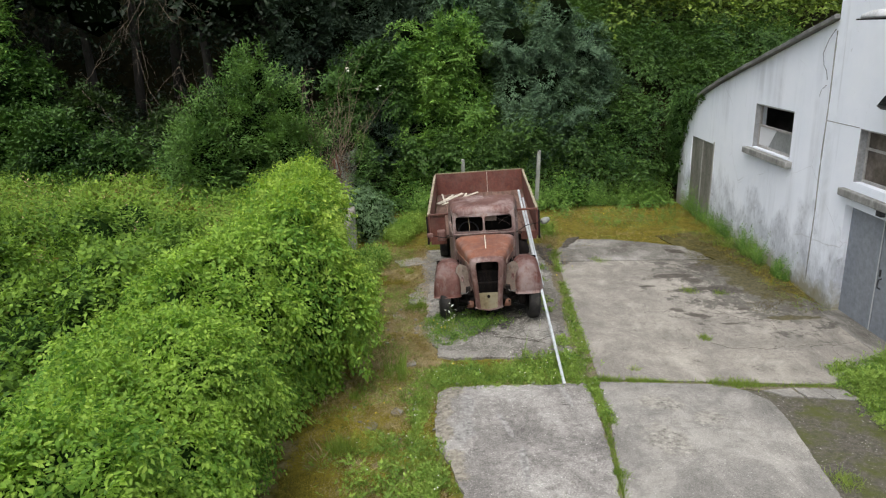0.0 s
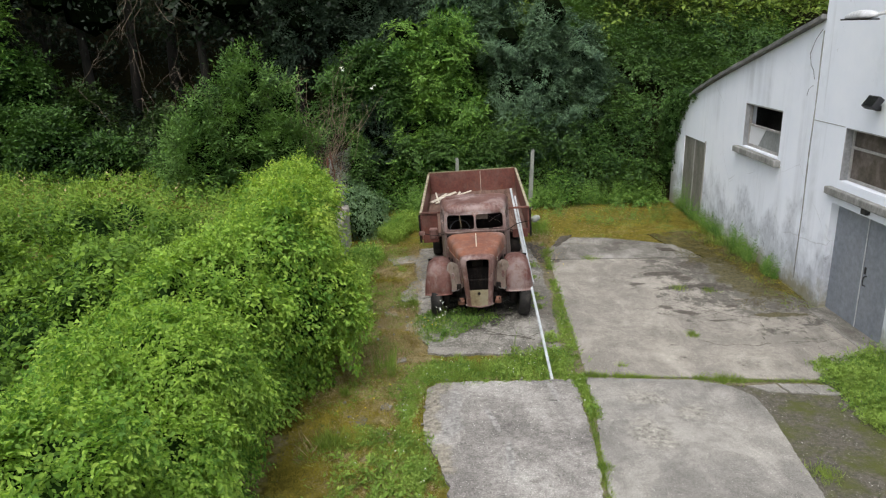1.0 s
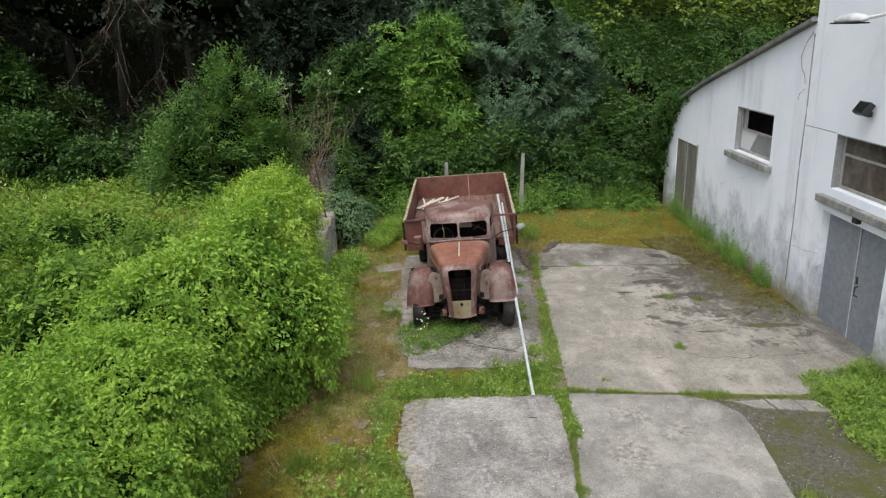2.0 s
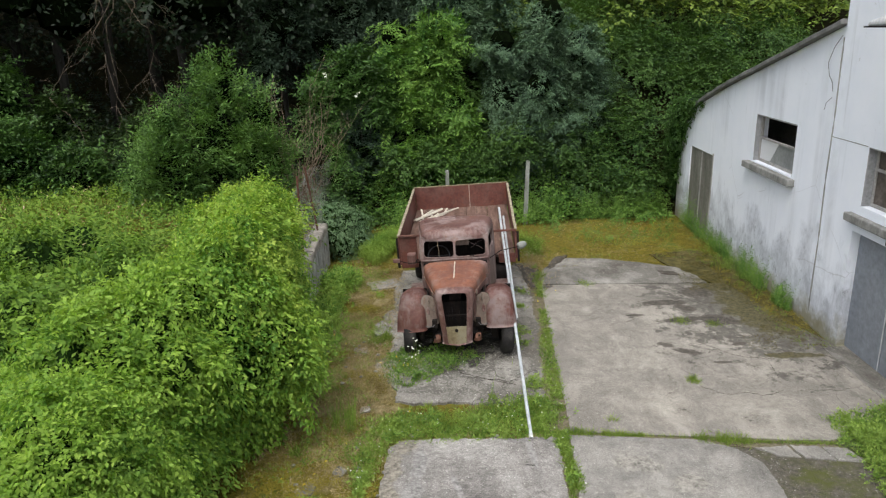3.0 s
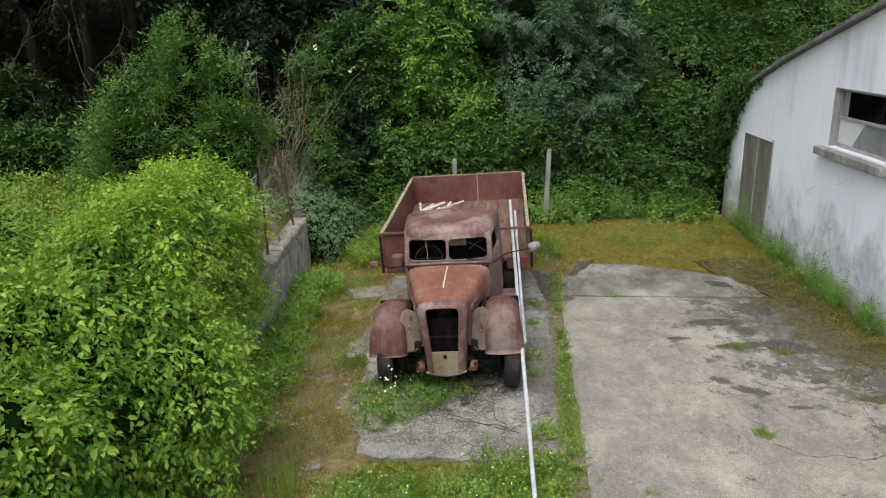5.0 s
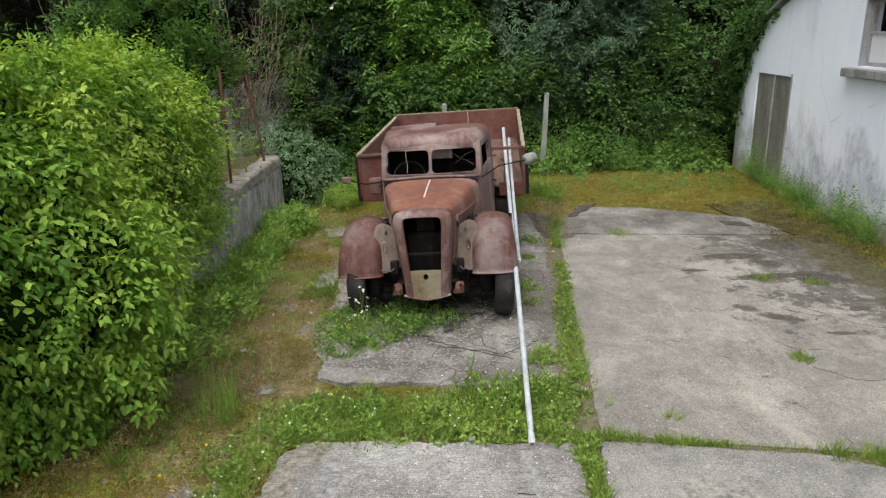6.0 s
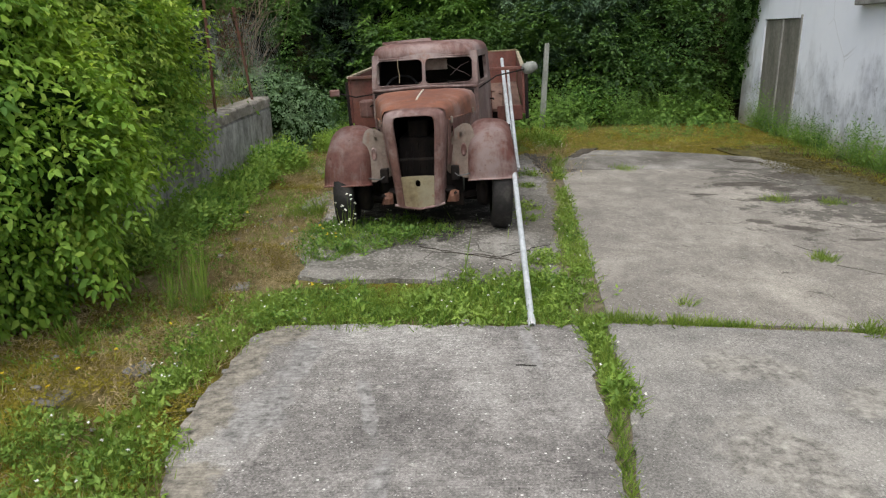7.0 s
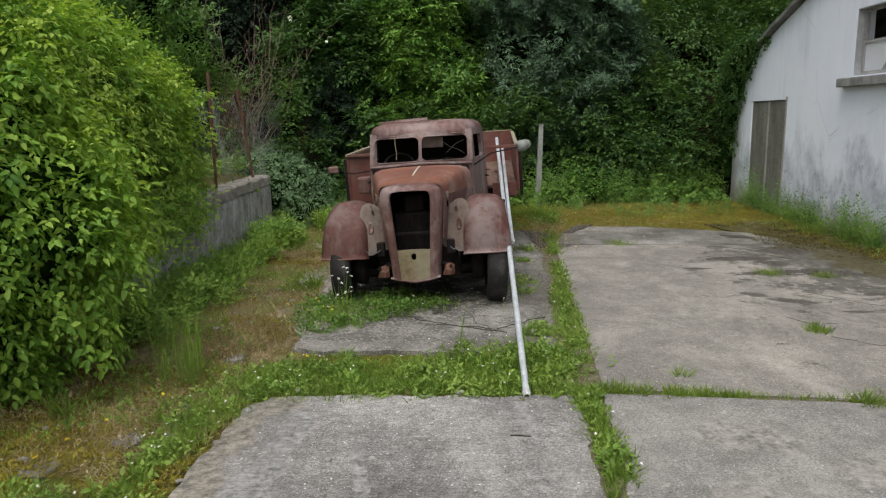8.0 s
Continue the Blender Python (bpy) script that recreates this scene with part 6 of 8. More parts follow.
sprig_s, sprig_y = rng.uniform(2.3, 6.5, 230), rng.uniform(3.5, 14.4, 230)
sprig_p, _, _ = hedge_surface(sprig_s, sprig_y)
sprig_axis = UP + rng.normal(0, 0.35, sprig_p.shape)
ridge = sprays(sprig_p - UP * 0.1, sprig_axis, np.tile(np.array([0.3, -0.8, 0.5]), (230, 1)), 0.5 * rng.uniform(0.5, 1.2, 230), 12, 0.052, 0.026, 0.9)
ridge_stems = [sprig_p - UP * 0.1, sprig_axis, np.tile(np.array([0.0, 1.0, 0.0]), (230, 1)), np.full(230, 0.42), np.full(230, 0.008)]
leaf_mesh("ridge_growth", join_leaves(ridge, ridge_stems), LEAF_HEDGE, hedge, False)

brambles = thing("bramble_thicket", pose(0, 0, 0), "pale green bramble thicket on the raised terrace", "brambles", kind="stuff")
leaf_mesh("leaves", join_leaves(hedge_leaves(9000, 5.0, 14.0, 4.0, 15.8, 0.085, 0.05, 4, 0.22), hedge_boughs(2300, 5.0, 13.0, 4.0, 15.6, 0.6, 56, 0.088, 0.05, 4, 0.2), hedge_leaves(7000, 5.0, 17.0, -2.8, 4.0, 0.14, 0.09, 5, 0.32)), LEAF_BRAMBLE, brambles, False)


# low weeds on the terrace, the bank and the far side of the yard
def cover(count, x0, x1, y0, y1, leaf, wide, k, length, rise, mask=None, seed=40, high=0.5):
    p = np.stack([rng.uniform(x0, x1, count), rng.uniform(y0, y1, count), np.zeros(count)], 1)
    if mask is not None:
        p = p[mask(p)]
    n = len(p)
    p[:, 2] = heights(p)
    e = 0.15
    gx = (ground_height(p[:, 0] + e, p[:, 1]) - p[:, 2]) / e
    gy = (ground_height(p[:, 0], p[:, 1] + e) - p[:, 2]) / e
    nrm = unit(np.stack([-gx, -gy, np.ones(n)], 1))
    lump = vnoise(p, 0.8, seed) * 0.65 + vnoise(p, 2.2, seed + 1) * 0.35
    p = p + nrm * (lump * rise * rng.uniform(1 - high, 1.0, n))[:, None]
    axis = nrm * 0.5 + UP * 0.3 + rng.normal(0, 0.6, (n, 3))
    return sprays(p, axis, nrm, length * rng.uniform(0.6, 1.3, n), k, leaf, wide, lift=0.6)


meadow = thing("terrace_weeds", pose(0, 0, 0), "low green and straw weeds on the terrace", "weeds", kind="stuff")
leaf_mesh("leaves", join_leaves(cover(6000, -16, -1.6, 13.0, 22.0, 0.085, 0.048, 4, 0.22, 0.5), cover(7000, -12, -1.7, 13.0, 19.5, 0.07, 0.035, 4, 0.2, 0.35)), LEAF_MEADOW, meadow, False)
leaf_mesh("dry_leaves", cover(260, -12, -1.8, 13.5, 19.5, 0.07, 0.025, 4, 0.25, 0.55), STRAW, meadow, False)

bank = thing("bank_growth", pose(0, 0, 0), "dense dark green brambles and ivy on the bank", "brambles", kind="stuff")


def thicket(x0, x1, y0, y1, n, r0, r1, per_m2, leaf, wide, k, length, seed, lift=0.35):
    """Overlapping rounded mounds of growth that follow the ground."""
    g = np.random.default_rng(seed)
    x, y = g.uniform(x0, x1, n), g.uniform(y0, y1, n)
    r = g.uniform(r0, r1, n)
    c = np.column_stack([x, y, ground_height(x, y) + r * lift])
    rr = np.column_stack([r * g.uniform(0.9, 1.3, n), r * g.uniform(0.8, 1.1, n), r * g.uniform(0.7, 1.2, n)])
    p, nn = shell_points(c, rr, per_m2, 0.7)
    keep = (p[:, 2] > heights(p) - 0.05) & ((nn[:, 1] < 0.55) | (nn[:, 2] > 0.3))
    p, nn = p[keep], nn[keep]
    axis = nn * 0.7 + UP * 0.1 + rng.normal(0, 0.5, p.shape)
    return sprays(p, axis, nn, length * rng.uniform(0.6, 1.4, len(p)), k, leaf, wide, lift=0.5)


def slope_boughs(count, x0, x1, y0, y1, size, seed, per_m2, leaf, wide, k, spray, rise=0.25):
    """Boughs that hang over one another down a slope, like shingles, with gaps between."""
    g = np.random.default_rng(seed)
    x, y = g.uniform(x0, x1, count), g.uniform(y0, y1, count)
    q = np.column_stack([x, y, np.zeros(count)])
    keep = vnoise(q, 0.9, seed) > 0.36
    x, y, q = x[keep], y[keep], q[keep]
    n = len(x)
    hump = vnoise(q, 0.55, seed + 1)
    z = ground_height(x, y) + rise * (0.2 + 1.6 * hump) * g.uniform(0.5, 1.2, n)
    d = np.column_stack([g.normal(0, 0.7, n), -g.uniform(0.4, 1.2, n), g.uniform(-0.1, 0.7, n)])
    ln = size * g.uniform(0.5, 1.4, n)
    return boughs(np.column_stack([x, y, z]), d, ln, ln * g.uniform(0.5, 0.9, n), 0.35, 0.45, per_m2, leaf, wide, k, spray)


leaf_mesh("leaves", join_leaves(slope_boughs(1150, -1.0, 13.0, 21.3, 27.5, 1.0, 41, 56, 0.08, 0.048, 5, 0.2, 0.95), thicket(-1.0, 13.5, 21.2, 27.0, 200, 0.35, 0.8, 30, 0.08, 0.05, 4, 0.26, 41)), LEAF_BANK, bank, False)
leaf_mesh("low_leaves", join_leaves(slope_boughs(420, -0.8, 7.8, 20.5, 22.0, 0.5, 42, 60, 0.08, 0.05, 4, 0.2, 0.35), thicket(-0.8, 7.6, 20.7, 21.6, 40, 0.2, 0.45, 40, 0.08, 0.05, 4, 0.25, 42)), LEAF_NETTLE, bank, False)
leaf_mesh("side_leaves", slope_boughs(380, -4.5, -0.4, 20.0, 23.0, 0.6, 45, 50, 0.085, 0.055, 4, 0.22, 0.4), LEAF_BANK, bank, False)
hill = thing("hill_growth", pose(0, 0, 0), "light green scrub higher on the hill", "scrub", kind="stuff")
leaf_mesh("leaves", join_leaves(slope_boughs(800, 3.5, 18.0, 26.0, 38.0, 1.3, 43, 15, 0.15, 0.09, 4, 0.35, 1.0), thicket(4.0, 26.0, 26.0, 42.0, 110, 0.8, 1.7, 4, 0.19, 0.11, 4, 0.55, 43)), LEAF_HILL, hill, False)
wood = thing("wood_floor_growth", pose(0, 0, 0), "dark undergrowth below the wood", "undergrowth", kind="stuff")
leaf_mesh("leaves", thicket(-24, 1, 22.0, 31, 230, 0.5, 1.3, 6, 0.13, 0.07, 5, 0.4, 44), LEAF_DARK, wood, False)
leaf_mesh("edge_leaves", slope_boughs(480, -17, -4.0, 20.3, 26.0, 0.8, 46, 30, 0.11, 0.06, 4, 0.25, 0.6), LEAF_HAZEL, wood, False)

# ivy over the end of the wall and the eaves of the lean-to
def ivy(name, centres, radii, per_m2, label, material):
    t = thing(name, pose(0, 0, 0), label, "ivy")
    p, nn = shell_points(centres, radii, per_m2)
    axis = nn * 0.4 - UP * 0.4 + rng.normal(0, 0.5, p.shape)
    leaf_mesh("leaves", sprays(p, axis, nn, 0.13, 5, 0.04, 0.034, lift=0.7), material, t, False)
    bm = bmesh.new()
    for c, r in zip(centres, radii):
        g = bmesh.ops.create_icosphere(bm, subdivisions=2, radius=1)
        for v in g["verts"]:
            v.co = Vector(c) + Vector([v.co[k] * r[k] * 0.72 for k in range(3)])
    part("shade_core", bm, CORE, t, smooth=True)


ivy("ivy", [(-1.25, 17.65, 0.7), (-1.1, 18.1, 0.75), (-0.8, 18.6, 0.55), (-1.5, 17.9, 1.1), (-1.5, 18.7, 1.1), (-1.0, 17.8, 0.3), (-2.0, 18.2, 1.1), (-0.7, 18.3, 0.3)], [(0.25, 0.35, 0.45), (0.4, 0.4, 0.5), (0.4, 0.4, 0.5), (0.45, 0.4, 0.25), (0.5, 0.5, 0.4), (0.3, 0.35, 0.4), (0.4, 0.5, 0.3), (0.3, 0.4, 0.35)], 230, "grey-green ivy over the end of the wall", LEAF_IVY)
ivy("ivy", [(7.9, 20.2, 2.95), (7.88, 20.5, 2.45), (7.95, 19.85, 3.2), (7.98, 20.85, 1.95), (8.05, 19.45, 3.3), (8.2, 21.05, 1.2)], [(0.38, 0.42, 0.36), (0.34, 0.36, 0.5), (0.34, 0.34, 0.22), (0.34, 0.38, 0.52), (0.3, 0.35, 0.16), (0.35, 0.4, 0.6)], 260, "dark ivy over the lean-to eaves", LEAF_SHADE_SHRUB)


# shrubs and trees
def crown_clumps(c, r, n, size, seed, low=-0.5, taper=0.0):
    """Centres and radii of many clumps on and in a crown envelope."""
    g = np.random.default_rng(seed)
    d = unit(g.normal(0, 1, (n, 3)))
    d[:, 2] = np.where(d[:, 2] < low, -d[:, 2], d[:, 2])
    q = g.uniform(0.5, 0.95, (n, 1)) ** 0.7
    cs = np.array(c) + d * np.array(r) * q
    if taper:
        h = (cs[:, 2] - c[2] + r[2]) / (2 * r[2])
        cs[:, :2] = np.array(c)[:2] + (cs[:, :2] - np.array(c)[:2]) * (1 - taper * h)[:, None]
    rs = size * g.uniform(0.45, 1.5, (n, 1)) * np.array([1, 1, 0.8]) * g.uniform(0.85, 1.15, (n, 3))
    return cs, rs


def tree(name, label, foot, c, r, clumps, size, material, per_m2, leaf, wide, k, length, droop=0.0, seed=1, fine=False, trunk=0.12, stems=1, core=0.5, spread=0.9, taper=0.0, category="tree", core_material=None):
    t = thing(name, pose(*foot), label, category)
    o = np.array(foot)
    cs, rs = crown_clumps(np.array(c), np.array(r), clumps, size, seed, taper=taper)
    p, nn = shell_points(cs, rs, per_m2)
    axis = nn * 0.8 + UP * (0.4 - droop) + rng.normal(0, 0.4, p.shape)
    length = length * np.where(rng.random(len(p)) < 0.12, 1.8, 1.0)
    crown = leaf_mesh("crown", sprays(p - o, axis, nn, length * rng.uniform(0.6, 1.3, len(p)), k, leaf, wide, spread, lift=0.55), material, t, fine)
    # added dark cores stand in for the shade inside the crown
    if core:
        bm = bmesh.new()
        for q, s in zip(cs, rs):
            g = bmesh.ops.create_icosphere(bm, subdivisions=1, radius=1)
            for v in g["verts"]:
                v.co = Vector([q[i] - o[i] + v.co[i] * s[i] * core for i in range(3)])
        part("shade_core", bm, core_material or CORE, t)
    g = random.Random(seed)
    bm = bmesh.new()
    top = np.array(c) - o
    for j in range(stems):
        off = Vector((g.uniform(-0.3, 0.3), g.uniform(-0.3, 0.3), 0)) if stems > 1 else Vector()
        tip = Vector(top) + Vector((g.uniform(-0.5, 0.5) * r[0], g.uniform(-0.5, 0.5) * r[1], r[2] * 0.5)) * (1 if stems > 1 else 0.4)
        mid = tip * 0.5 + Vector((g.uniform(-0.2, 0.2), g.uniform(-0.2, 0.2), 0))
        tube(bm, [off, mid * 0.5 + off * 0.6, mid, tip], trunk / stems ** 0.5, trunk * 0.25, n=7)
    part("trunk", bm, BARK, t, smooth=True)
    bm = bmesh.new()
    for q in cs[::3]:
        q = Vector(q - o)
        a = Vector(top) * g.uniform(0.4, 0.9)
        tube(bm, [a, a.lerp(q, 0.5) + Vector((0, 0, -0.1)), q], trunk * 0.16, trunk * 0.05, n=5)
    part("limb_work", bm, BARK, t)
    return t


def gz(x, y):
    return float(ground_height([x], [y])[0])


def leafy_tree(name, label, foot, lobes, count, size, material, per_m2, leaf, wide, k, spray, droop=0.4, rise=0.3, seed=1, trunk=0.12, stems=1, slim=0.7, arch=0.35, star=0.6, category="tree", fine=False):
    """A tree or bush of many separate boughs. lobes: centre and radii of the rounded masses of its crown."""
    g = np.random.default_rng(seed)
    t = thing(name, pose(*foot), label, category)
    o = np.array(foot)
    starts, dirs, lens = [], [], []
    share = np.array([np.prod(r) ** (2 / 3) for _, r in lobes])
    share = share / share.sum()
    for (c, r), f in zip(lobes, share):
        n = int(count * f)
        d = unit(g.normal(0, 1, (n, 3)))
        d[:, 2] = np.where(d[:, 2] < -0.75, -d[:, 2], d[:, 2])
        d[:, 1] = np.where(d[:, 1] > 0.6, -d[:, 1], d[:, 1])
        ln = size * g.uniform(0.5, 1.5, n)
        tip = np.array(c) + d * np.array(r) * g.uniform(0.72, 1.12, (n, 1))
        out = d * np.array([1, 1, 0.6]) + UP * rise + g.normal(0, 0.3, (n, 3))
        starts.append(tip - unit(out) * ln[:, None])
        dirs.append(out)
        lens.append(ln)
    starts, dirs, lens = np.concatenate(starts), np.concatenate(dirs), np.concatenate(lens)
    leaf_mesh("crown", boughs(starts - o, dirs, lens, lens * slim * g.uniform(0.7, 1.2, len(lens)), arch, droop, per_m2, leaf, wide, k, spray, star), material, t, fine)
    # one added dark core a lobe, in place of shade between boughs
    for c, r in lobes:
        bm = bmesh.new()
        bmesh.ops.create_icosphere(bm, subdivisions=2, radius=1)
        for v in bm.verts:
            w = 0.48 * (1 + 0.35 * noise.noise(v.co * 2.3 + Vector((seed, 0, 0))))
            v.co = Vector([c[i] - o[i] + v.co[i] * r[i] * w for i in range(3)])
        part("shade_core", bm, CORE_DARK, t)
    r2 = random.Random(seed)
    for j in range(stems):
        c, r = lobes[j % len(lobes)]
        tip = Vector(c) - Vector(foot) + Vector((r2.uniform(-0.4, 0.4) * r[0], 0, r[2] * 0.6))
        off = Vector((r2.uniform(-0.25, 0.25), r2.uniform(-0.2, 0.2), 0)) if stems > 1 else Vector()
        bm = tube(bmesh.new(), [off, off * 0.7 + tip * 0.3 + Vector((r2.uniform(-0.1, 0.1), 0, 0)), tip * 0.65, tip], trunk, trunk * 0.2, n=7)
        stem = part("trunk", bm, BARK, t, smooth=True)
        bm = bmesh.new()
        for q in starts[j::max(3, stems * 3)]:
            b = Vector(q - o)
            a = tip * r2.uniform(0.35, 0.9)
            tube(bm, [a, a.lerp(b, 0.5) + Vector((0, 0, -0.08)), b], trunk * 0.16, 0.006, n=4)
        part("limb_work", bm, BARK, stem)
    return t


leafy_tree("willow_bush", "big grey-green willow bush with upright tips", (-3.6, 18.8, gz(-3.6, 18.8)), [((-3.9, 18.7, 2.6), (1.15, 1.1, 2.0)), ((-2.9, 18.6, 2.1), (1.0, 1.0, 1.4)), ((-5.0, 18.6, 2.0), (1.0, 1.0, 1.6)), ((-3.75, 18.9, 3.9), (0.6, 0.5, 0.95)), ((-5.1, 18.8, 3.2), (0.5, 0.5, 0.8)), ((-2.9, 18.7, 3.3), (0.6, 0.5, 0.8))], 360, 0.85, LEAF_WILLOW, 52, 0.1, 0.036, 6, 0.32, droop=0.05, rise=0.95, seed=3, trunk=0.05, stems=5, slim=0.42, star=0.5, category="bush")
leafy_tree("willow_bush", "smaller grey-green willow bush", (-5.6, 19.4, gz(-5.6, 19.4)), [((-5.5, 19.3, 1.9), (0.9, 0.9, 1.2)), ((-6.2, 19.5, 1.5), (0.7, 0.8, 0.9))], 120, 0.65, LEAF_WILLOW, 60, 0.085, 0.034, 6, 0.3, droop=0.1, rise=0.8, seed=4, trunk=0.045, stems=3, slim=0.45, category="bush")
leafy_tree("ash_tree", "fresh green young ash tree", (1.2, 22.5, gz(1.2, 22.5)), [((1.1, 22.1, 4.2), (0.9, 0.8, 1.0)), ((1.9, 21.9, 3.0), (0.75, 0.8, 1.0)), ((1.5, 22.2, 5.2), (0.8, 0.7, 0.8)), ((0.3, 22.2, 5.0), (0.7, 0.6, 0.7)), ((0.7, 21.8, 2.2), (1.2, 0.7, 0.8)), ((2.3, 21.8, 2.0), (0.6, 0.6, 0.6))], 170, 1.15, LEAF_ASH, 44, 0.12, 0.042, 9, 0.36, droop=0.6, rise=0.35, seed=5, trunk=0.09, slim=0.6)
leafy_tree("elder_bush", "dark green elder with a few white flower heads", (-1.2, 22.6, gz(-1.2, 22.6)), [((-0.9, 22.3, 3.9), (1.0, 0.9, 1.2)), ((-1.7, 22.3, 3.1), (0.9, 0.9, 1.2)), ((-0.2, 22.2, 3.6), (0.8, 0.8, 1.0))], 150, 0.9, LEAF_SHADE_SHRUB, 46, 0.12, 0.046, 6, 0.3, droop=0.45, rise=0.3, seed=6, trunk=0.07, stems=3, category="bush")
leafy_tree("grey_willow_tree", "drooping grey-green willow tree", (4.2, 23.2, gz(4.2, 23.2)), [((3.3, 22.1, 3.3), (0.75, 0.7, 0.9)), ((4.3, 21.9, 3.6), (0.7, 0.6, 0.7)), ((3.9, 22.0, 2.2), (0.75, 0.7, 0.8)), ((4.9, 22.0, 2.7), (0.6, 0.6, 0.8)), ((5.5, 22.6, 4.5), (0.8, 0.8, 1.2)), ((4.6, 22.4, 5.5), (0.9, 0.8, 0.9)), ((3.3, 22.4, 4.8), (0.7, 0.7, 0.7)), ((6.1, 22.9, 3.6), (0.6, 0.6, 0.8)), ((4.6, 23.0, 4.3), (1.3, 0.7, 1.6))], 125, 1.3, LEAF_GREY, 85, 0.11, 0.024, 10, 0.22, droop=0.9, rise=0.5, seed=7, trunk=0.14, slim=0.7, arch=0.6, star=1.2)
leafy_tree("grey_willow_tree", "drooping grey-green willow tree", (2.4, 24.4, gz(2.4, 24.4)), [((2.4, 23.9, 5.9), (1.2, 1.0, 1.3)), ((1.6, 24.0, 6.6), (1.0, 0.9, 1.0)), ((3.3, 24.0, 6.6), (1.0, 0.9, 1.2))], 190, 0.75, LEAF_GREY, 55, 0.13, 0.03, 7, 0.28, droop=0.7, rise=0.3, seed=8, trunk=0.14, slim=0.6, star=1.0)
leafy_tree("spruce", "dark layered spruce boughs", (-0.7, 22.0, gz(-0.7, 22.0)), [((-0.6, 21.8, 2.2), (1.0, 0.7, 1.1)), ((-0.6, 21.9, 3.1), (0.6, 0.5, 0.8))], 90, 0.9, LEAF_SPRUCE, 110, 0.05, 0.012, 9, 0.16, droop=0.3, rise=0.05, seed=9, trunk=0.07, slim=0.35, arch=0.1, star=1.4)
leafy_tree("shrub", "green shrub at the edge of the wood", (-8.6, 20.4, gz(-8.6, 20.4)), [((-8.3, 20.4, 1.7), (1.2, 0.9, 1.0)), ((-9.7, 20.4, 2.1), (1.3, 1.0, 1.3))], 150, 0.8, LEAF_SHADE_SHRUB, 42, 0.12, 0.055, 5, 0.3, droop=0.4, rise=0.3, seed=10, trunk=0.05, stems=3, category="bush")
leafy_tree("shrub", "green shrub at the edge of the wood", (-12.0, 20.6, gz(-12.0, 20.6)), [((-11.6, 20.6, 2.3), (1.3, 1.0, 1.4)), ((-13.2, 20.8, 2.7), (1.5, 1.1, 1.7))], 170, 0.85, LEAF_SHADE_SHRUB, 36, 0.13, 0.06, 5, 0.3, droop=0.4, rise=0.3, seed=11, trunk=0.05, stems=3, category="bush")
leafy_tree("ash_tree", "yellow-green ash sprays against the dark wood", (-13.4, 22.6, gz(-13.4, 22.6)), [((-11.7, 21.9, 5.4), (0.8, 0.7, 1.2)), ((-12.9, 22.0, 6.0), (1.0, 0.8, 1.3))], 90, 0.75, LEAF_ASH, 50, 0.12, 0.05, 6, 0.3, droop=0.6, rise=0.3, seed=12, trunk=0.09, slim=0.6)
for k, (x, y, z, w) in enumerate(((-3.2, 24.0, 5.6, 1.3), (-1.2, 24.2, 6.0, 1.4), (0.4, 24.4, 6.6, 1.3))):
    leafy_tree("cypress", "dim grey-green tree at the edge of the wood", (x, y + 0.4, gz(x, y)), [((x, y, z), (w, 0.9, 1.5)), ((x - 0.6, y - 0.2, z - 1.2), (w * 0.7, 0.8, 1.0)), ((x + 0.6, y, z + 0.9), (w * 0.8, 0.8, 1.1))], 130, 0.85, LEAF_DIM, 42, 0.11, 0.04, 6, 0.3, droop=0.5, rise=0.2, seed=60 + k, trunk=0.12, slim=0.6)
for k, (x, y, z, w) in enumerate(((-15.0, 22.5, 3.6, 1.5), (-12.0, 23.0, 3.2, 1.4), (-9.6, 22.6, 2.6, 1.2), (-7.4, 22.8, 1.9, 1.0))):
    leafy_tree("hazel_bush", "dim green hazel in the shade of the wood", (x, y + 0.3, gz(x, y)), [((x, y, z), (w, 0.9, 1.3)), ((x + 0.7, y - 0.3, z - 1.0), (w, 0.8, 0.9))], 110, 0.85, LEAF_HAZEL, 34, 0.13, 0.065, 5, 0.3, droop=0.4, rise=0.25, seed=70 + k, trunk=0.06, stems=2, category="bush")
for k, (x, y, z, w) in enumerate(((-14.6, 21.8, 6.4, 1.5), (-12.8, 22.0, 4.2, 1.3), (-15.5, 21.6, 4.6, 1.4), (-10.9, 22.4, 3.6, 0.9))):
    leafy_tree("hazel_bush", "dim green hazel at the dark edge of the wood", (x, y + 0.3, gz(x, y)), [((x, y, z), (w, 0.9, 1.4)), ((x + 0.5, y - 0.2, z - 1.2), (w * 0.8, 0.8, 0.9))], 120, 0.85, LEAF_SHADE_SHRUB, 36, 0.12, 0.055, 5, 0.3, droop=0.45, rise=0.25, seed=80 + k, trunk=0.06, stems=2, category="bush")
# tall wood behind; its unseen upper crowns are added to block the sky
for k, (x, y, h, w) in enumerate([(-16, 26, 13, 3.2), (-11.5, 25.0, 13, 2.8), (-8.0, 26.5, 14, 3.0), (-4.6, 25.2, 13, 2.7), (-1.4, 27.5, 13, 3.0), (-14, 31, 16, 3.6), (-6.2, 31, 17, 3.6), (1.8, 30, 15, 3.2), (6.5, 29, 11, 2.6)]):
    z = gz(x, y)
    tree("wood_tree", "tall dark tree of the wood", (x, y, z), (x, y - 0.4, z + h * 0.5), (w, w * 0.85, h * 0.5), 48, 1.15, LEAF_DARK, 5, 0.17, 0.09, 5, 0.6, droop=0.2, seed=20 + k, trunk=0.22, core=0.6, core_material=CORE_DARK)


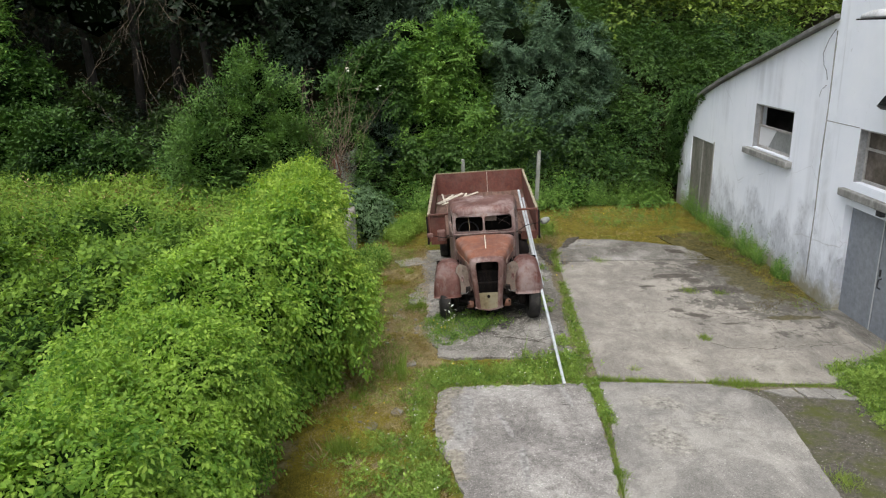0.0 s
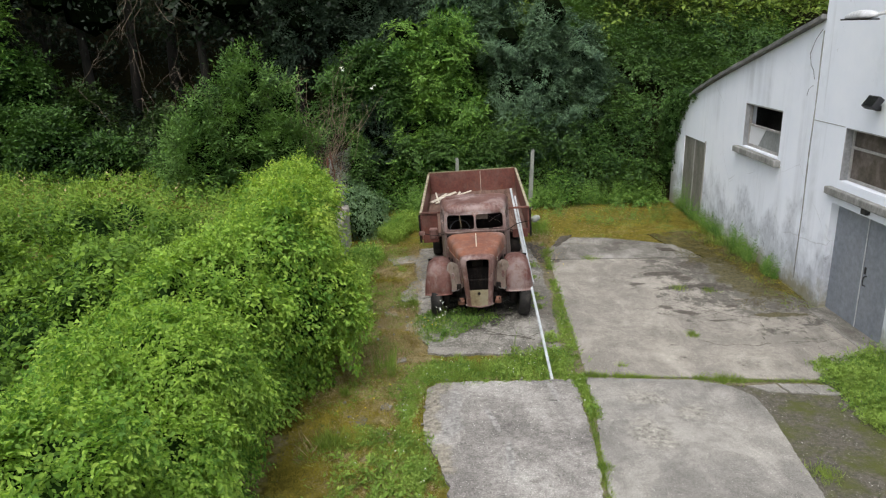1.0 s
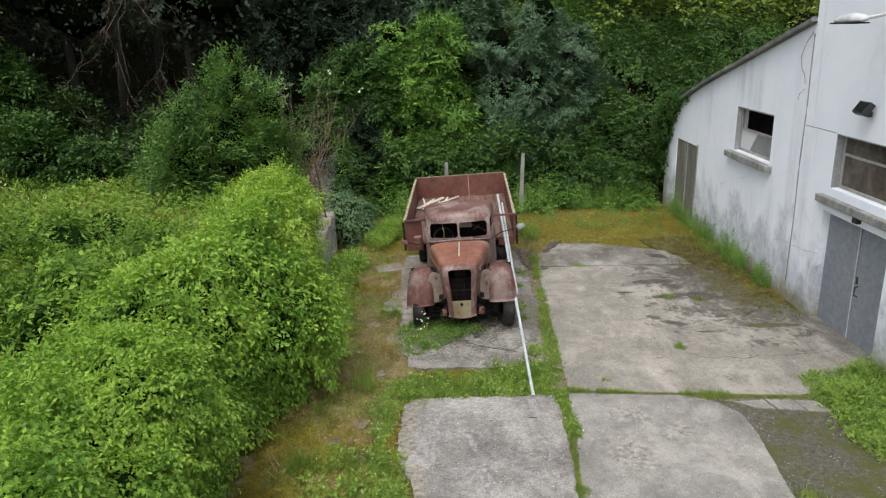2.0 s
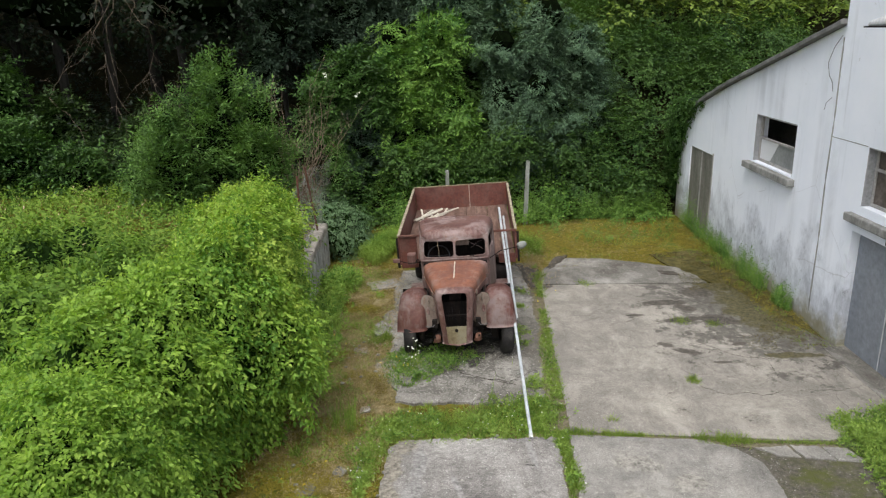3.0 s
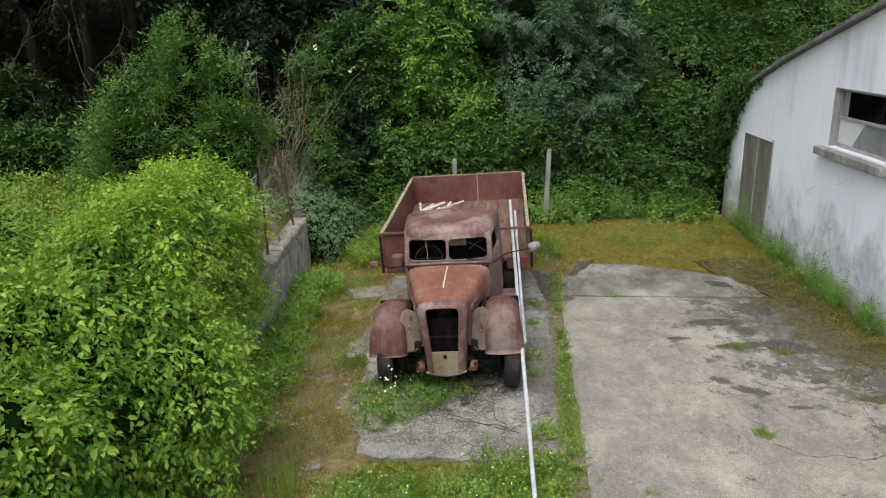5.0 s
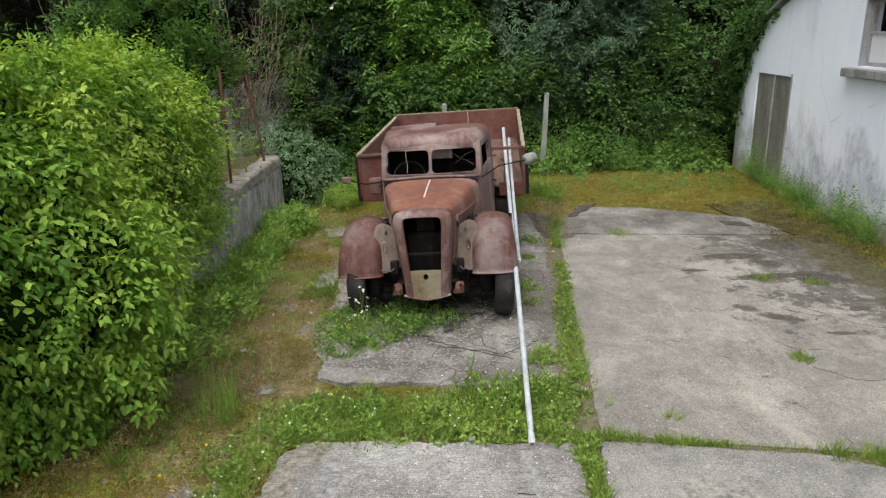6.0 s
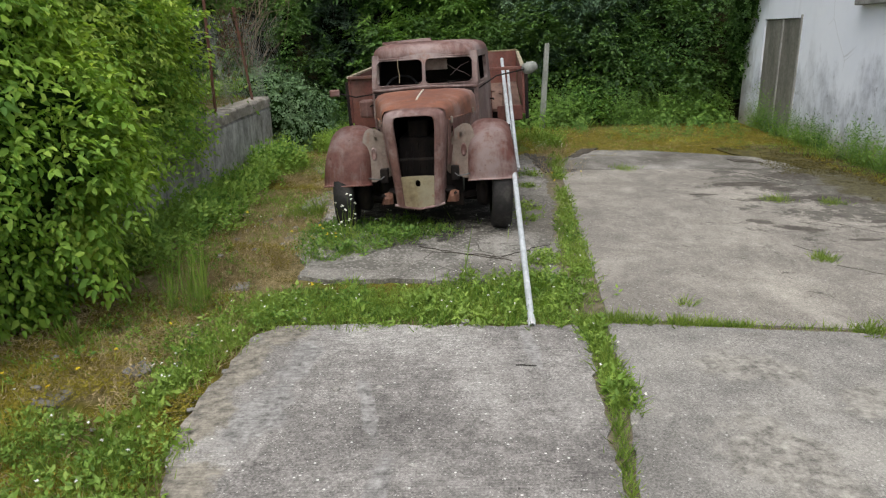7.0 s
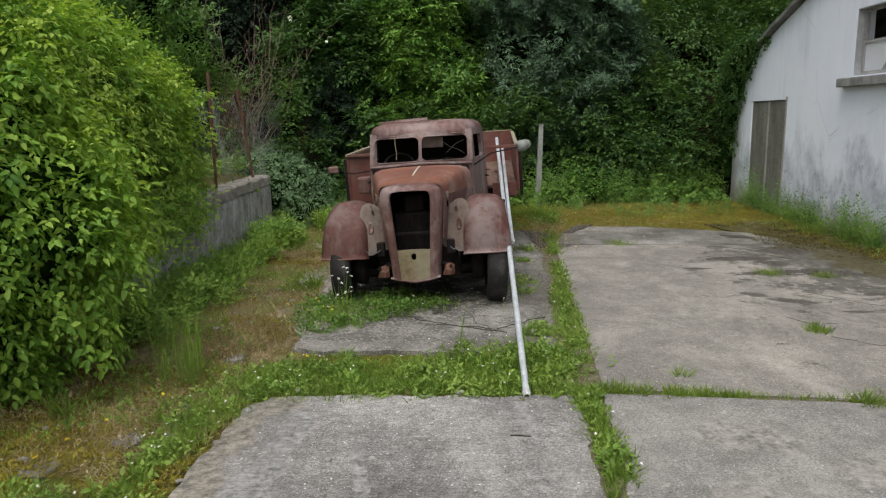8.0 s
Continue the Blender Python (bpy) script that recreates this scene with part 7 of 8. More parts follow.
# growth on the old fence
p, nn = shell_points([(-1.42, 15.5, 2.1), (-1.45, 16.2, 2.25), (-1.5, 16.6, 2.05), (-1.42, 15.9, 1.75)], [(0.1, 0.4, 0.3), (0.12, 0.4, 0.3), (0.14, 0.35, 0.35), (0.08, 0.4, 0.35)], 60)
vine = thing("dead_vine", pose(0, 0, 0), "brown withered vine tangled in the wire fence", "vine")
leaf_mesh("leaves", sprays(p, nn * 0.4 - UP * 0.5 + rng.normal(0, 0.5, p.shape), nn, 0.2, 5, 0.05, 0.016, lift=0.6), DEAD_LEAF, vine, False)
leafy_tree("climber", "narrow yellow-green climber on the fence post", (-1.22, 18.7, gz(-1.22, 18.7)), [((-1.18, 18.65, 1.75), (0.3, 0.3, 0.55)), ((-1.15, 18.65, 2.3), (0.2, 0.22, 0.35))], 60, 0.3, LEAF_WILLOW, 160, 0.06, 0.03, 5, 0.15, droop=0.3, rise=0.5, seed=14, trunk=0.02, slim=0.6, category="climber")


# bare twigs
def dead_branch(name, label, foot, tips, r0, seed, twigs=5, hang=0.0, bend=0.06, material=DEAD_WOOD):
    """Bare branches, each one mesh that forks into thinner, crooked twigs."""
    t = thing(name, pose(*foot), label, "branch")
    g = random.Random(seed)

    def crooked(a, e, amount, n):
        pts = [Vector(a)]
        off = Vector()
        for k in range(1, n + 1):
            off += Vector((g.uniform(-1, 1), g.uniform(-1, 1), g.uniform(-1, 1))) * amount * (e - a).length
            pts.append(a.lerp(e, k / n) + off)
        return pts

    for tip in tips:
        bm = bmesh.new()
        d = Vector(tip) - Vector(foot)
        pts = crooked(Vector((0, 0, 0)), d, bend, 8)
        tube(bm, pts, r0, r0 * 0.35, n=5)
        for j in range(twigs):
            a = pts[g.randint(2, 8)]
            e = a + (d.normalized() * 0.7 + Vector((g.uniform(-1, 1), g.uniform(-1, 1), g.uniform(-0.6, 0.8) - hang))) * g.uniform(0.15, 0.38) * min(1.6, d.length)
            q = crooked(a, e, bend * 1.2, 4)
            tube(bm, q, r0 * 0.5, r0 * 0.2, n=4)
            for i in range(2):
                b = q[g.randint(1, 4)]
                f = b + (e - a).normalized() * 0.15 + Vector((g.uniform(-1, 1), g.uniform(-1, 1), g.uniform(-1, 0.6))) * 0.18
                tube(bm, [b, b.lerp(f, 0.5) + Vector((0, 0, 0.02)), f], r0 * 0.28, r0 * 0.12, n=3)
        part("branch", bm, material, t)


z = gz(-2.0, 18.4)
dead_branch("bare_bush", "bare grey twigs of a dead bush", (-2.0, 18.5, z), [(-3.0 + 0.095 * k, 18.3 + 0.12 * (k % 3), 2.2 + 1.9 * abs(math.sin(k * 1.3 + 0.6)) * (1 - 0.25 * abs(k - 11) / 13)) for k in range(26)], 0.009, 31, 5, 0.0, 0.05, PALE_TWIG)
z = gz(-6.5, 23.0)
dead_branch("dead_branch", "tangle of bare pale branches hanging in the wood", (-7.4, 22.6, 6.6), [(-6.1, 22.3, 5.2), (-6.6, 22.3, 4.0), (-7.6, 22.2, 3.3), (-5.6, 22.2, 5.7), (-8.6, 22.0, 4.9), (-7.0, 22.0, 2.2), (-6.2, 22.2, 6.2)], 0.01, 32, 6, 0.4, 0.09)
dead_branch("dead_branch", "pale fallen branch at the edge of the wood", (-9.6, 22.4, 3.6), [(-8.6, 22.0, 4.5), (-8.0, 22.0, 2.4)], 0.012, 33, 5)
dead_branch("bramble_canes", "brown dead bramble canes in the shade", (-6.2, 21.6, 2.0), [(-6.6 + 0.25 * k, 21.4, 3.4 + 0.5 * (k % 3)) for k in range(7)], 0.01, 34, 6, 0.5)
for k, (x, y, h, tx) in enumerate([(-10.1, 24.6, 9, -0.3), (-9.0, 25.2, 9, 0.4), (-6.4, 25.0, 9, -0.4)]):
    t = thing("tree_trunk", pose(x, y, gz(x, y) - 0.1), "dark ivy-grown tree trunk in the wood", "tree trunk", "trunks in the wood")
    bm = tube(bmesh.new(), [(0, 0, 0), (tx * 0.3, 0, h * 0.35), (tx, 0, h)], 0.17, 0.1, n=9)
    part("trunk", bm, BARK, t, smooth=True)


# ---- grass, weeds and flowers of the yard ----
def blades(p, height, width, lean_amount=0.5):
    n = len(p)
    d = UP + rng.normal(0, lean_amount, (n, 3)) * np.array([1, 1, 0.2])
    nn = unit(rng.normal(0, 1, (n, 3)) * np.array([1, 1, 0.1]))
    h = height * rng.uniform(0.4, 1.3, n)
    return [p, d, nn, h, np.full(n, width) * rng.uniform(0.7, 1.3, n)]


def strip(points, width, count, jitter=1.0):
    """Random places along a broken line."""
    pts = np.array(points, float)
    seg = np.linalg.norm(np.diff(pts, axis=0), axis=1)
    t = rng.uniform(0, seg.sum(), count)
    cum = np.concatenate([[0], np.cumsum(seg)])
    q = np.stack([np.interp(t, cum, pts[:, 0]), np.interp(t, cum, pts[:, 1])], 1)
    w = width * (0.35 + 0.9 * vnoise(np.column_stack([q, np.zeros(count)]), 1.6, 61))
    q = q + rng.normal(0, 0.42, (count, 2)) * w[:, None]
    return np.column_stack([q, np.full(count, 0.0)])


def area(x0, x1, y0, y1, count, seed=70, thr=0.45, scale=1.1):
    p = np.column_stack([rng.uniform(x0, x1, count), rng.uniform(y0, y1, count), np.zeros(count)])
    return p[vnoise(p, scale, seed) * 0.7 + vnoise(p, scale * 3, seed + 1) * 0.3 > thr]


def inside(p, poly, soft=0.12):
    """Those of the places that lie in a polygon, its edge blurred."""
    q = p[:, :2] + rng.normal(0, soft, (len(p), 2))
    hit = np.zeros(len(p), bool)
    for (x0, y0), (x1, y1) in zip(poly, poly[1:] + poly[:1]):
        cross = ((y0 > q[:, 1]) != (y1 > q[:, 1])) & (q[:, 0] < (x1 - x0) * (q[:, 1] - y0) / ((y1 - y0) or 1e-9) + x0)
        hit ^= cross
    return p[hit]


def weed_sprays(p, leaf, wide, length, k=4, rise=0.1):
    p = p.copy()
    p[:, 2] += rng.uniform(0.0, rise, len(p))
    axis = UP * 0.7 + rng.normal(0, 0.6, p.shape)
    return sprays(p, axis, np.tile(UP, (len(p), 1)), length * rng.uniform(0.5, 1.3, len(p)), k, leaf, wide, lift=0.5)


def tangled(p, leaf, wide, length, k, rise, seed=66):
    """Low leafy weeds in cushions: taller and shorter by patches, with gaps between them."""
    hump = vnoise(p, 3.2, seed) * 0.65 + vnoise(p, 8.0, seed + 1) * 0.35
    keep = hump > 0.3
    p, hump = p[keep].copy(), hump[keep]
    n = len(p)
    p[:, 2] += rng.uniform(0.1, 1.0, n) * rise * np.clip(2.4 * (hump - 0.25), 0.1, 1.6)
    axis = UP * 0.7 + rng.normal(0, 0.7, (n, 3))
    size = 0.7 + 0.8 * vnoise(p, 5.0, seed + 2)
    out = sprays(p, axis, np.tile(UP, (n, 1)) + rng.normal(0, 0.3, (n, 3)), length * rng.uniform(0.5, 1.3, n), k, leaf, wide, lift=0.5)
    out[3], out[4] = out[3] * np.tile(size, k), out[4] * np.tile(size, k)
    return out


def near(x, y, s, n):
    return np.column_stack([rng.normal(x, s, n), rng.normal(y, s, n), np.zeros(n)])


# the open edge of the ribbed slab, and the patches of growth
EDGE_A = np.array([(4.0, 0.6), (7.1, 0.64), (7.45, 0.56), (7.83, 0.48), (8.1, 0.42), (8.38, 0.33), (8.68, 0.36), (9.0, 0.4), (9.34, 0.43), (9.64, 0.54), (9.8, 3.0)])
grass = thing("grass", pose(0, 0, 0), "green grass and clover in the joints of the slabs", "grass", kind="stuff")
BAND = [(0.25, 9.7), (0.62, 9.64), (1.7, 9.64), (2.62, 9.61), (2.7, 10.2), (2.5, 10.7), (2.28, 10.58), (2.06, 10.55), (1.78, 10.46), (1.56, 10.3), (1.35, 10.28), (0.82, 10.32), (0.56, 10.3), (0.3, 10.25)]
band = inside(np.column_stack([rng.uniform(0.1, 2.9, 9000), rng.uniform(9.5, 10.9, 9000), np.zeros(9000)]), BAND, 0.09)
strip_tf = inside(np.column_stack([rng.uniform(2.5, 3.6, 16000), rng.uniform(9.7, 16.8, 16000), np.zeros(16000)]), [(2.66, 9.6), (2.74, 10.45), (2.76, 11.2), (2.86, 12.2), (3.02, 13.2), (3.24, 15.1), (3.35, 16.6), (3.45, 16.6), (3.37, 15.1), (3.17, 13.2), (3.09, 12.4), (2.99, 11.3), (2.93, 10.6), (2.83, 9.65)], 0.025)
strip_tf = strip_tf[(vnoise(strip_tf, 2.2, 64) * 0.6 + vnoise(strip_tf, 6.0, 65) * 0.4) * (1.25 - 0.06 * (strip_tf[:, 1] - 9.8)) > 0.36]
pipe_side = np.concatenate([inside(area(2.3, 2.9, 9.9, 11.4, 2600, 67, 0.36, 2.6), [(2.5, 11.3), (2.72, 11.2), (2.72, 10.4), (2.6, 10.1), (2.4, 10.4)], 0.05), inside(area(2.4, 2.8, 12.2, 13.4, 900, 68, 0.36, 2.6), [(2.56, 13.26), (2.72, 13.26), (2.74, 12.5), (2.5, 12.35)], 0.06), near(2.75, 14.2, 0.07, 90), near(2.9, 15.0, 0.08, 90)])
joint_ab = strip([(2.73, 9.7), (2.67, 8.8), (2.56, 8.0), (2.44, 7.0), (2.2, 4.5)], 0.05, 1700)
tuft_ab = inside(np.column_stack([rng.uniform(2.5, 2.9, 2600), rng.uniform(8.3, 9.75, 2600), np.zeros(2600)]), [(2.64, 9.7), (2.79, 9.7), (2.74, 9.3), (2.75, 8.7), (2.75, 8.42), (2.63, 8.45), (2.64, 8.8), (2.63, 9.2)], 0.02)
joint_fb = strip([(2.85, 9.67), (3.4, 9.59), (3.8, 9.54)], 0.03, 330)
joint_fb = np.concatenate([joint_fb, strip([(3.4, 9.59), (4.6, 9.42)], 0.012, 130)])
joint_fb = joint_fb[vnoise(joint_fb, 3.5, 69) > 0.45]
joint_r = strip([(4.6, 9.4), (4.85, 9.34), (5.3, 9.28), (6.2, 9.18)], 0.05, 420)
left_a = np.concatenate([strip([(0.42, 9.95), (0.22, 9.4), (0.15, 8.9), (0.05, 8.3), (0.2, 7.6), (0.35, 7.0), (0.3, 5.0)], 0.3, 4400), area(-0.75, 0.5, 4.0, 8.5, 9000, 72, 0.36)])
left_a = left_a[(vnoise(left_a, 2.7, 93) * 0.6 + vnoise(left_a, 7.5, 94) * 0.4) > 0.36]
left_a = left_a[left_a[:, 0] < np.interp(left_a[:, 1], EDGE_A[:, 0], EDGE_A[:, 1]) + rng.normal(0.0, 0.06, len(left_a))]
truck_front = inside(np.column_stack([rng.uniform(0.2, 2.0, 8000), rng.uniform(11.0, 12.7, 8000), np.zeros(8000)]), [(0.33, 12.3), (0.34, 11.5), (0.42, 11.15), (0.67, 11.14), (1.0, 11.4), (1.36, 11.68), (1.76, 12.0), (1.82, 12.3), (1.37, 12.45), (0.8, 12.5)], 0.06)
corner_r = inside(area(5.9, 7.8, 7.0, 10.2, 9000, 74, 0.25), [(6.4, 9.75), (7.05, 9.88), (7.6, 10.1), (7.5, 7.0), (6.6, 7.0), (6.15, 8.0), (6.33, 8.9)], 0.08)
sparse = area(-1.2, 0.3, 9.5, 17.5, 2400, 75, 0.52)
wall_moss = area(7.1, 7.8, 11.9, 17.5, 1100, 79, 0.55, 2.0)
mossline = area(3.2, 7.7, 16.8, 18.9, 900, 76, 0.57, 1.7)
greens = np.concatenate([band, strip_tf, pipe_side, joint_ab, tuft_ab, joint_fb, joint_r, left_a, truck_front[::3], corner_r, sparse[::2], mossline, wall_moss])
leaf_mesh("blades", blades(np.concatenate([greens, greens + rng.normal(0, 0.02, greens.shape) * np.array([1, 1, 0])]), 0.075, 0.005), GRASS, grass, False, fold=0.1, droop=0.3)
leaf_mesh("tall_blades", blades(np.concatenate([band[::2], truck_front[::6], tuft_ab, left_a[::4], strip_tf[::4], corner_r[::2]]), 0.12, 0.0048, 0.7), GRASS, grass, False, fold=0.1, droop=0.35)
leaf_mesh("clover", tangled(np.concatenate([band[::2], strip_tf[::3], pipe_side[::2], left_a[::2], tuft_ab[::2], corner_r, sparse[::3]]), 0.02, 0.015, 0.05, 4, 0.07), LEAF_CLOVER, grass, False)
leaf_mesh("broad_leaves", tangled(np.concatenate([band[::7], left_a[::9], tuft_ab[::6], pipe_side[::6], strip_tf[::12], corner_r[::4]]), 0.036, 0.018, 0.06, 4, 0.06, 81), LEAF_CLOVER, grass, False)
leaf_mesh("lush_weeds", tangled(corner_r, 0.03, 0.013, 0.1, 5, 0.16, 107), LEAF_CLOVER, grass, False)
leaf_mesh("shade_weeds", tangled(truck_front[::3], 0.028, 0.018, 0.065, 4, 0.09, 84), LEAF_LOW, grass, False)
tufts = np.concatenate([near(x, y, s, n) for x, y, s, n in ((4.98, 10.96, 0.045, 110), (4.28, 15.33, 0.09, 90), (5.55, 13.2, 0.08, 90), (3.47, 9.95, 0.02, 30), (6.1, 13.0, 0.08, 60), (2.87, 9.68, 0.03, 60), (2.97, 9.66, 0.03, 60), (3.1, 9.63, 0.03, 50), (3.3, 9.6, 0.025, 50), (3.46, 9.58, 0.03, 50), (4.5, 9.42, 0.05, 90), (4.78, 9.36, 0.07, 150), (5.0, 9.32, 0.06, 90), (-0.15, 10.3, 0.1, 100), (0.95, 10.5, 0.03, 30), (1.9, 10.7, 0.03, 30), (0.1, 12.9, 0.1, 120), (0.45, 10.0, 0.07, 260), (5.0, 7.0, 0.1, 120), (2.5, 7.3, 0.04, 90))])
tufts = np.concatenate([tufts, tufts + rng.normal(0, 0.02, tufts.shape) * np.array([1, 1, 0])])
leaf_mesh("tufts", blades(tufts, 0.11, 0.005, 0.7), GRASS, grass, False, fold=0.1, droop=0.3)
dry = np.concatenate([area(-1.3, 0.45, 4.0, 17.0, 26000, 77, 0.4, 1.6), area(3.0, 7.6, 16.4, 20.2, 1200, 78, 0.55), strip([(3.2, 15.0), (3.6, 18.0)], 0.5, 1500), strip([(0.3, 11.0), (0.25, 12.5), (0.3, 14.0), (0.35, 16.5)], 0.25, 1800), inside(area(-0.7, 0.4, 10.2, 13.0, 9000, 83, 0.3, 2.0), [(-0.6, 10.4), (0.3, 10.5), (0.2, 12.4), (-0.5, 12.8)], 0.15), inside(area(-0.9, 0.5, 8.6, 15.5, 12000, 85, 0.42, 2.0), [(-0.85, 8.8), (0.1, 9.2), (0.3, 10.5), (0.2, 13.4), (0.2, 15.2), (-0.5, 15.0), (-0.6, 12.8)], 0.15)])
dry = dry[dry[:, 0] < np.where(dry[:, 1] < 9.8, np.interp(dry[:, 1], EDGE_A[:, 0], EDGE_A[:, 1]), 9.0)]
dry_grass = thing("dry_grass", pose(0, 0, 0), "thin dry straw on the mossy earth", "grass", kind="stuff")
leaf_mesh("dead_leaves", weed_sprays(dry[::7], 0.03, 0.007, 0.05, 2, 0.015), STRAW, dry_grass, False)
leaf_mesh("blades", blades(np.concatenate([dry, dry + rng.normal(0, 0.05, dry.shape) * np.array([1, 1, 0])]), 0.075, 0.0036, 1.8), STRAW, dry_grass, False, fold=0.1, droop=0.3)
moss = thing("moss", pose(0, 0, 0), "olive and mustard moss cushions on the earth", "moss", kind="stuff")
mossy = np.concatenate([area(-1.35, 0.4, 6.5, 17.5, 26000, 86, 0.46, 1.3), area(3.1, 7.9, 16.5, 20.6, 26000, 87, 0.4, 1.0), area(7.2, 7.85, 12.5, 17.0, 4000, 88, 0.42, 1.4)])
mossy = mossy[mossy[:, 0] < np.where(mossy[:, 1] < 9.8, np.interp(mossy[:, 1], EDGE_A[:, 0], EDGE_A[:, 1]), 9.0)]
mossy[:, 2] = np.maximum(heights(mossy), np.where(mossy[:, 0] > 6.4, 0.012, -1.0))
leaf_mesh("cushions", tangled(mossy, 0.01, 0.007, 0.02, 4, 0.025, 89), MOSS, moss, False)
wet_moss = area(6.3, 7.6, 11.9, 17.2, 11000, 90, 0.42, 1.4)
wet_moss[:, 2] = 0.012
leaf_mesh("dark_cushions", tangled(wet_moss, 0.01, 0.007, 0.02, 4, 0.025, 111), MOSS_DARK, moss, False)
near_moss = area(-1.4, 0.35, 7.4, 12.5, 30000, 99, 0.48, 1.3)
near_moss = near_moss[near_moss[:, 0] < np.where(near_moss[:, 1] < 9.8, np.interp(near_moss[:, 1], EDGE_A[:, 0], EDGE_A[:, 1]), 9.0)]
near_moss = np.concatenate([near_moss, inside(area(-1.5, 0.3, 6.8, 9.6, 24000, 109, 0.3, 1.3), [(-1.5, 6.8), (0.1, 6.8), (0.05, 8.6), (-0.35, 9.3), (-0.9, 9.6), (-1.5, 9.0)], 0.12)])
leaf_mesh("near_cushions", tangled(near_moss, 0.009, 0.006, 0.02, 5, 0.035, 101), MOSS, moss, False)
weedy = np.concatenate([area(-1.3, 0.35, 7.6, 17.0, 6500, 103, 0.6, 2.0), inside(area(-0.9, 0.4, 10.6, 14.5, 2500, 104, 0.5, 2.0), [(-0.9, 11.0), (-0.5, 10.8), (-0.4, 14.0), (-0.9, 14.2)], 0.15)])
weedy = weedy[weedy[:, 0] < np.where(weedy[:, 1] < 9.8, np.interp(weedy[:, 1], EDGE_A[:, 0], EDGE_A[:, 1]), 9.0)]
leaf_mesh("small_weeds", tangled(weedy, 0.02, 0.01, 0.05, 4, 0.05, 105), LEAF_WEED, grass, False)
leaf_mesh("thin_blades", blades(weedy, 0.09, 0.004, 0.6), GRASS, grass, False, fold=0.1, droop=0.3)

# taller weeds along the walls and the hedge foot
weeds = thing("tall_weeds", pose(0, 0, 0), "tall green weeds along the walls", "weeds", kind="stuff")
foot_r = np.concatenate([strip([(7.6, 13.4), (7.65, 15.0), (7.7, 17.0), (7.78, 18.4)], 0.2, 35), np.concatenate([near(7.65, 13.9, 0.1, 12), near(7.62, 15.2, 0.13, 15), near(7.6, 16.2, 0.18, 40), near(7.62, 17.2, 0.13, 16)])])
foot_l = np.concatenate([strip([(-1.1, 10.8), (-1.08, 14.3)], 0.22, 420), near(-0.9, 15.7, 0.2, 420), strip([(-0.4, 17.6), (-0.3, 18.4), (0.2, 19.5)], 0.4, 1500)])
back = strip([(0.0, 19.9), (3.0, 20.2), (5.5, 20.5), (7.6, 20.5)], 0.5, 110)
behind = strip([(-0.3, 17.0), (0.3, 18.5), (3.4, 18.6), (3.6, 17.4)], 0.45, 900)
wall_line = strip([(7.58, 12.6), (7.66, 14.0), (7.76, 16.0), (7.86, 18.0), (7.98, 20.2)], 0.16, 900)
wall_line = wall_line[(vnoise(wall_line, 1.6, 91) > 0.48) & (wall_line[:, 0] < 7.66 + 0.0345 * (wall_line[:, 1] - 10.5))]
leaf_mesh("nettles", join_leaves(sprays(wall_line, UP + rng.normal(0, 0.16, wall_line.shape), np.tile(np.array([-0.4, -0.7, 0.4]), (len(wall_line), 1)), 0.78 * rng.uniform(0.2, 1.15, len(wall_line)) * (0.35 + vnoise(wall_line, 2.0, 92)), 16, 0.042, 0.012, 0.8), weed_sprays(wall_line[::8], 0.045, 0.02, 0.14, 4, 0.12)), LEAF_NETTLE, weeds, False)
leaf_mesh("wall_blades", blades(wall_line[::4], 0.34, 0.005, 0.3), GRASS, weeds, False, fold=0.1, droop=0.3)
bank_foot = strip([(0.2, 20.3), (3.0, 20.6), (5.5, 20.7), (7.7, 20.7)], 0.4, 1500)
bank_foot = bank_foot[vnoise(bank_foot, 1.2, 98) > 0.3]
bank_foot[:, 2] = heights(bank_foot)
leaf_mesh("bank_weeds", sprays(bank_foot, UP + rng.normal(0, 0.18, bank_foot.shape), np.tile(np.array([0.0, -0.9, 0.4]), (len(bank_foot), 1)), 0.9 * rng.uniform(0.25, 1.1, len(bank_foot)), 16, 0.055, 0.015, 0.8), LEAF_NETTLE, weeds, False)
mid_clumps = np.concatenate([near(x, y, 0.2, 32) for x, y in ((5.0, 18.6), (5.6, 18.3), (6.2, 18.7), (6.0, 19.6), (4.3, 19.5), (6.9, 18.4), (7.2, 19.4), (3.6, 18.4))])
leaf_mesh("herbs", sprays(mid_clumps, UP + rng.normal(0, 0.25, mid_clumps.shape), np.tile(np.array([0.0, -0.8, 0.5]), (len(mid_clumps), 1)), 0.34 * rng.uniform(0.4, 1.2, len(mid_clumps)), 10, 0.04, 0.013, 0.9), LEAF_LOW, weeds, False)
leaf_mesh("leaves", weed_sprays(np.concatenate([foot_r, foot_l, back, behind]), 0.034, 0.015, 0.17, 7, 0.24), LEAF_WEED, weeds, False)
wall_clumps = np.concatenate([near(x, y, 0.17, 150) for x, y in ((-1.02, 11.2), (-0.98, 12.0), (-1.0, 12.7), (-0.95, 13.4), (-0.98, 14.1), (-0.95, 14.75), (-0.9, 15.5), (-0.85, 16.0), (-0.8, 15.7))])
wall_clumps[:, 0] = np.maximum(wall_clumps[:, 0], -1.24)
leaf_mesh("broad_leaves", join_leaves(sprays(wall_clumps, UP + rng.normal(0, 0.22, wall_clumps.shape), np.tile(np.array([0.5, -0.6, 0.5]), (len(wall_clumps), 1)), 0.42 * rng.uniform(0.3, 1.2, len(wall_clumps)) * (0.5 + vnoise(wall_clumps, 1.8, 95)), 9, 0.055, 0.025, 0.9), weed_sprays(wall_clumps[::2], 0.055, 0.028, 0.16, 4, 0.18)), LEAF_WEED, weeds, False)
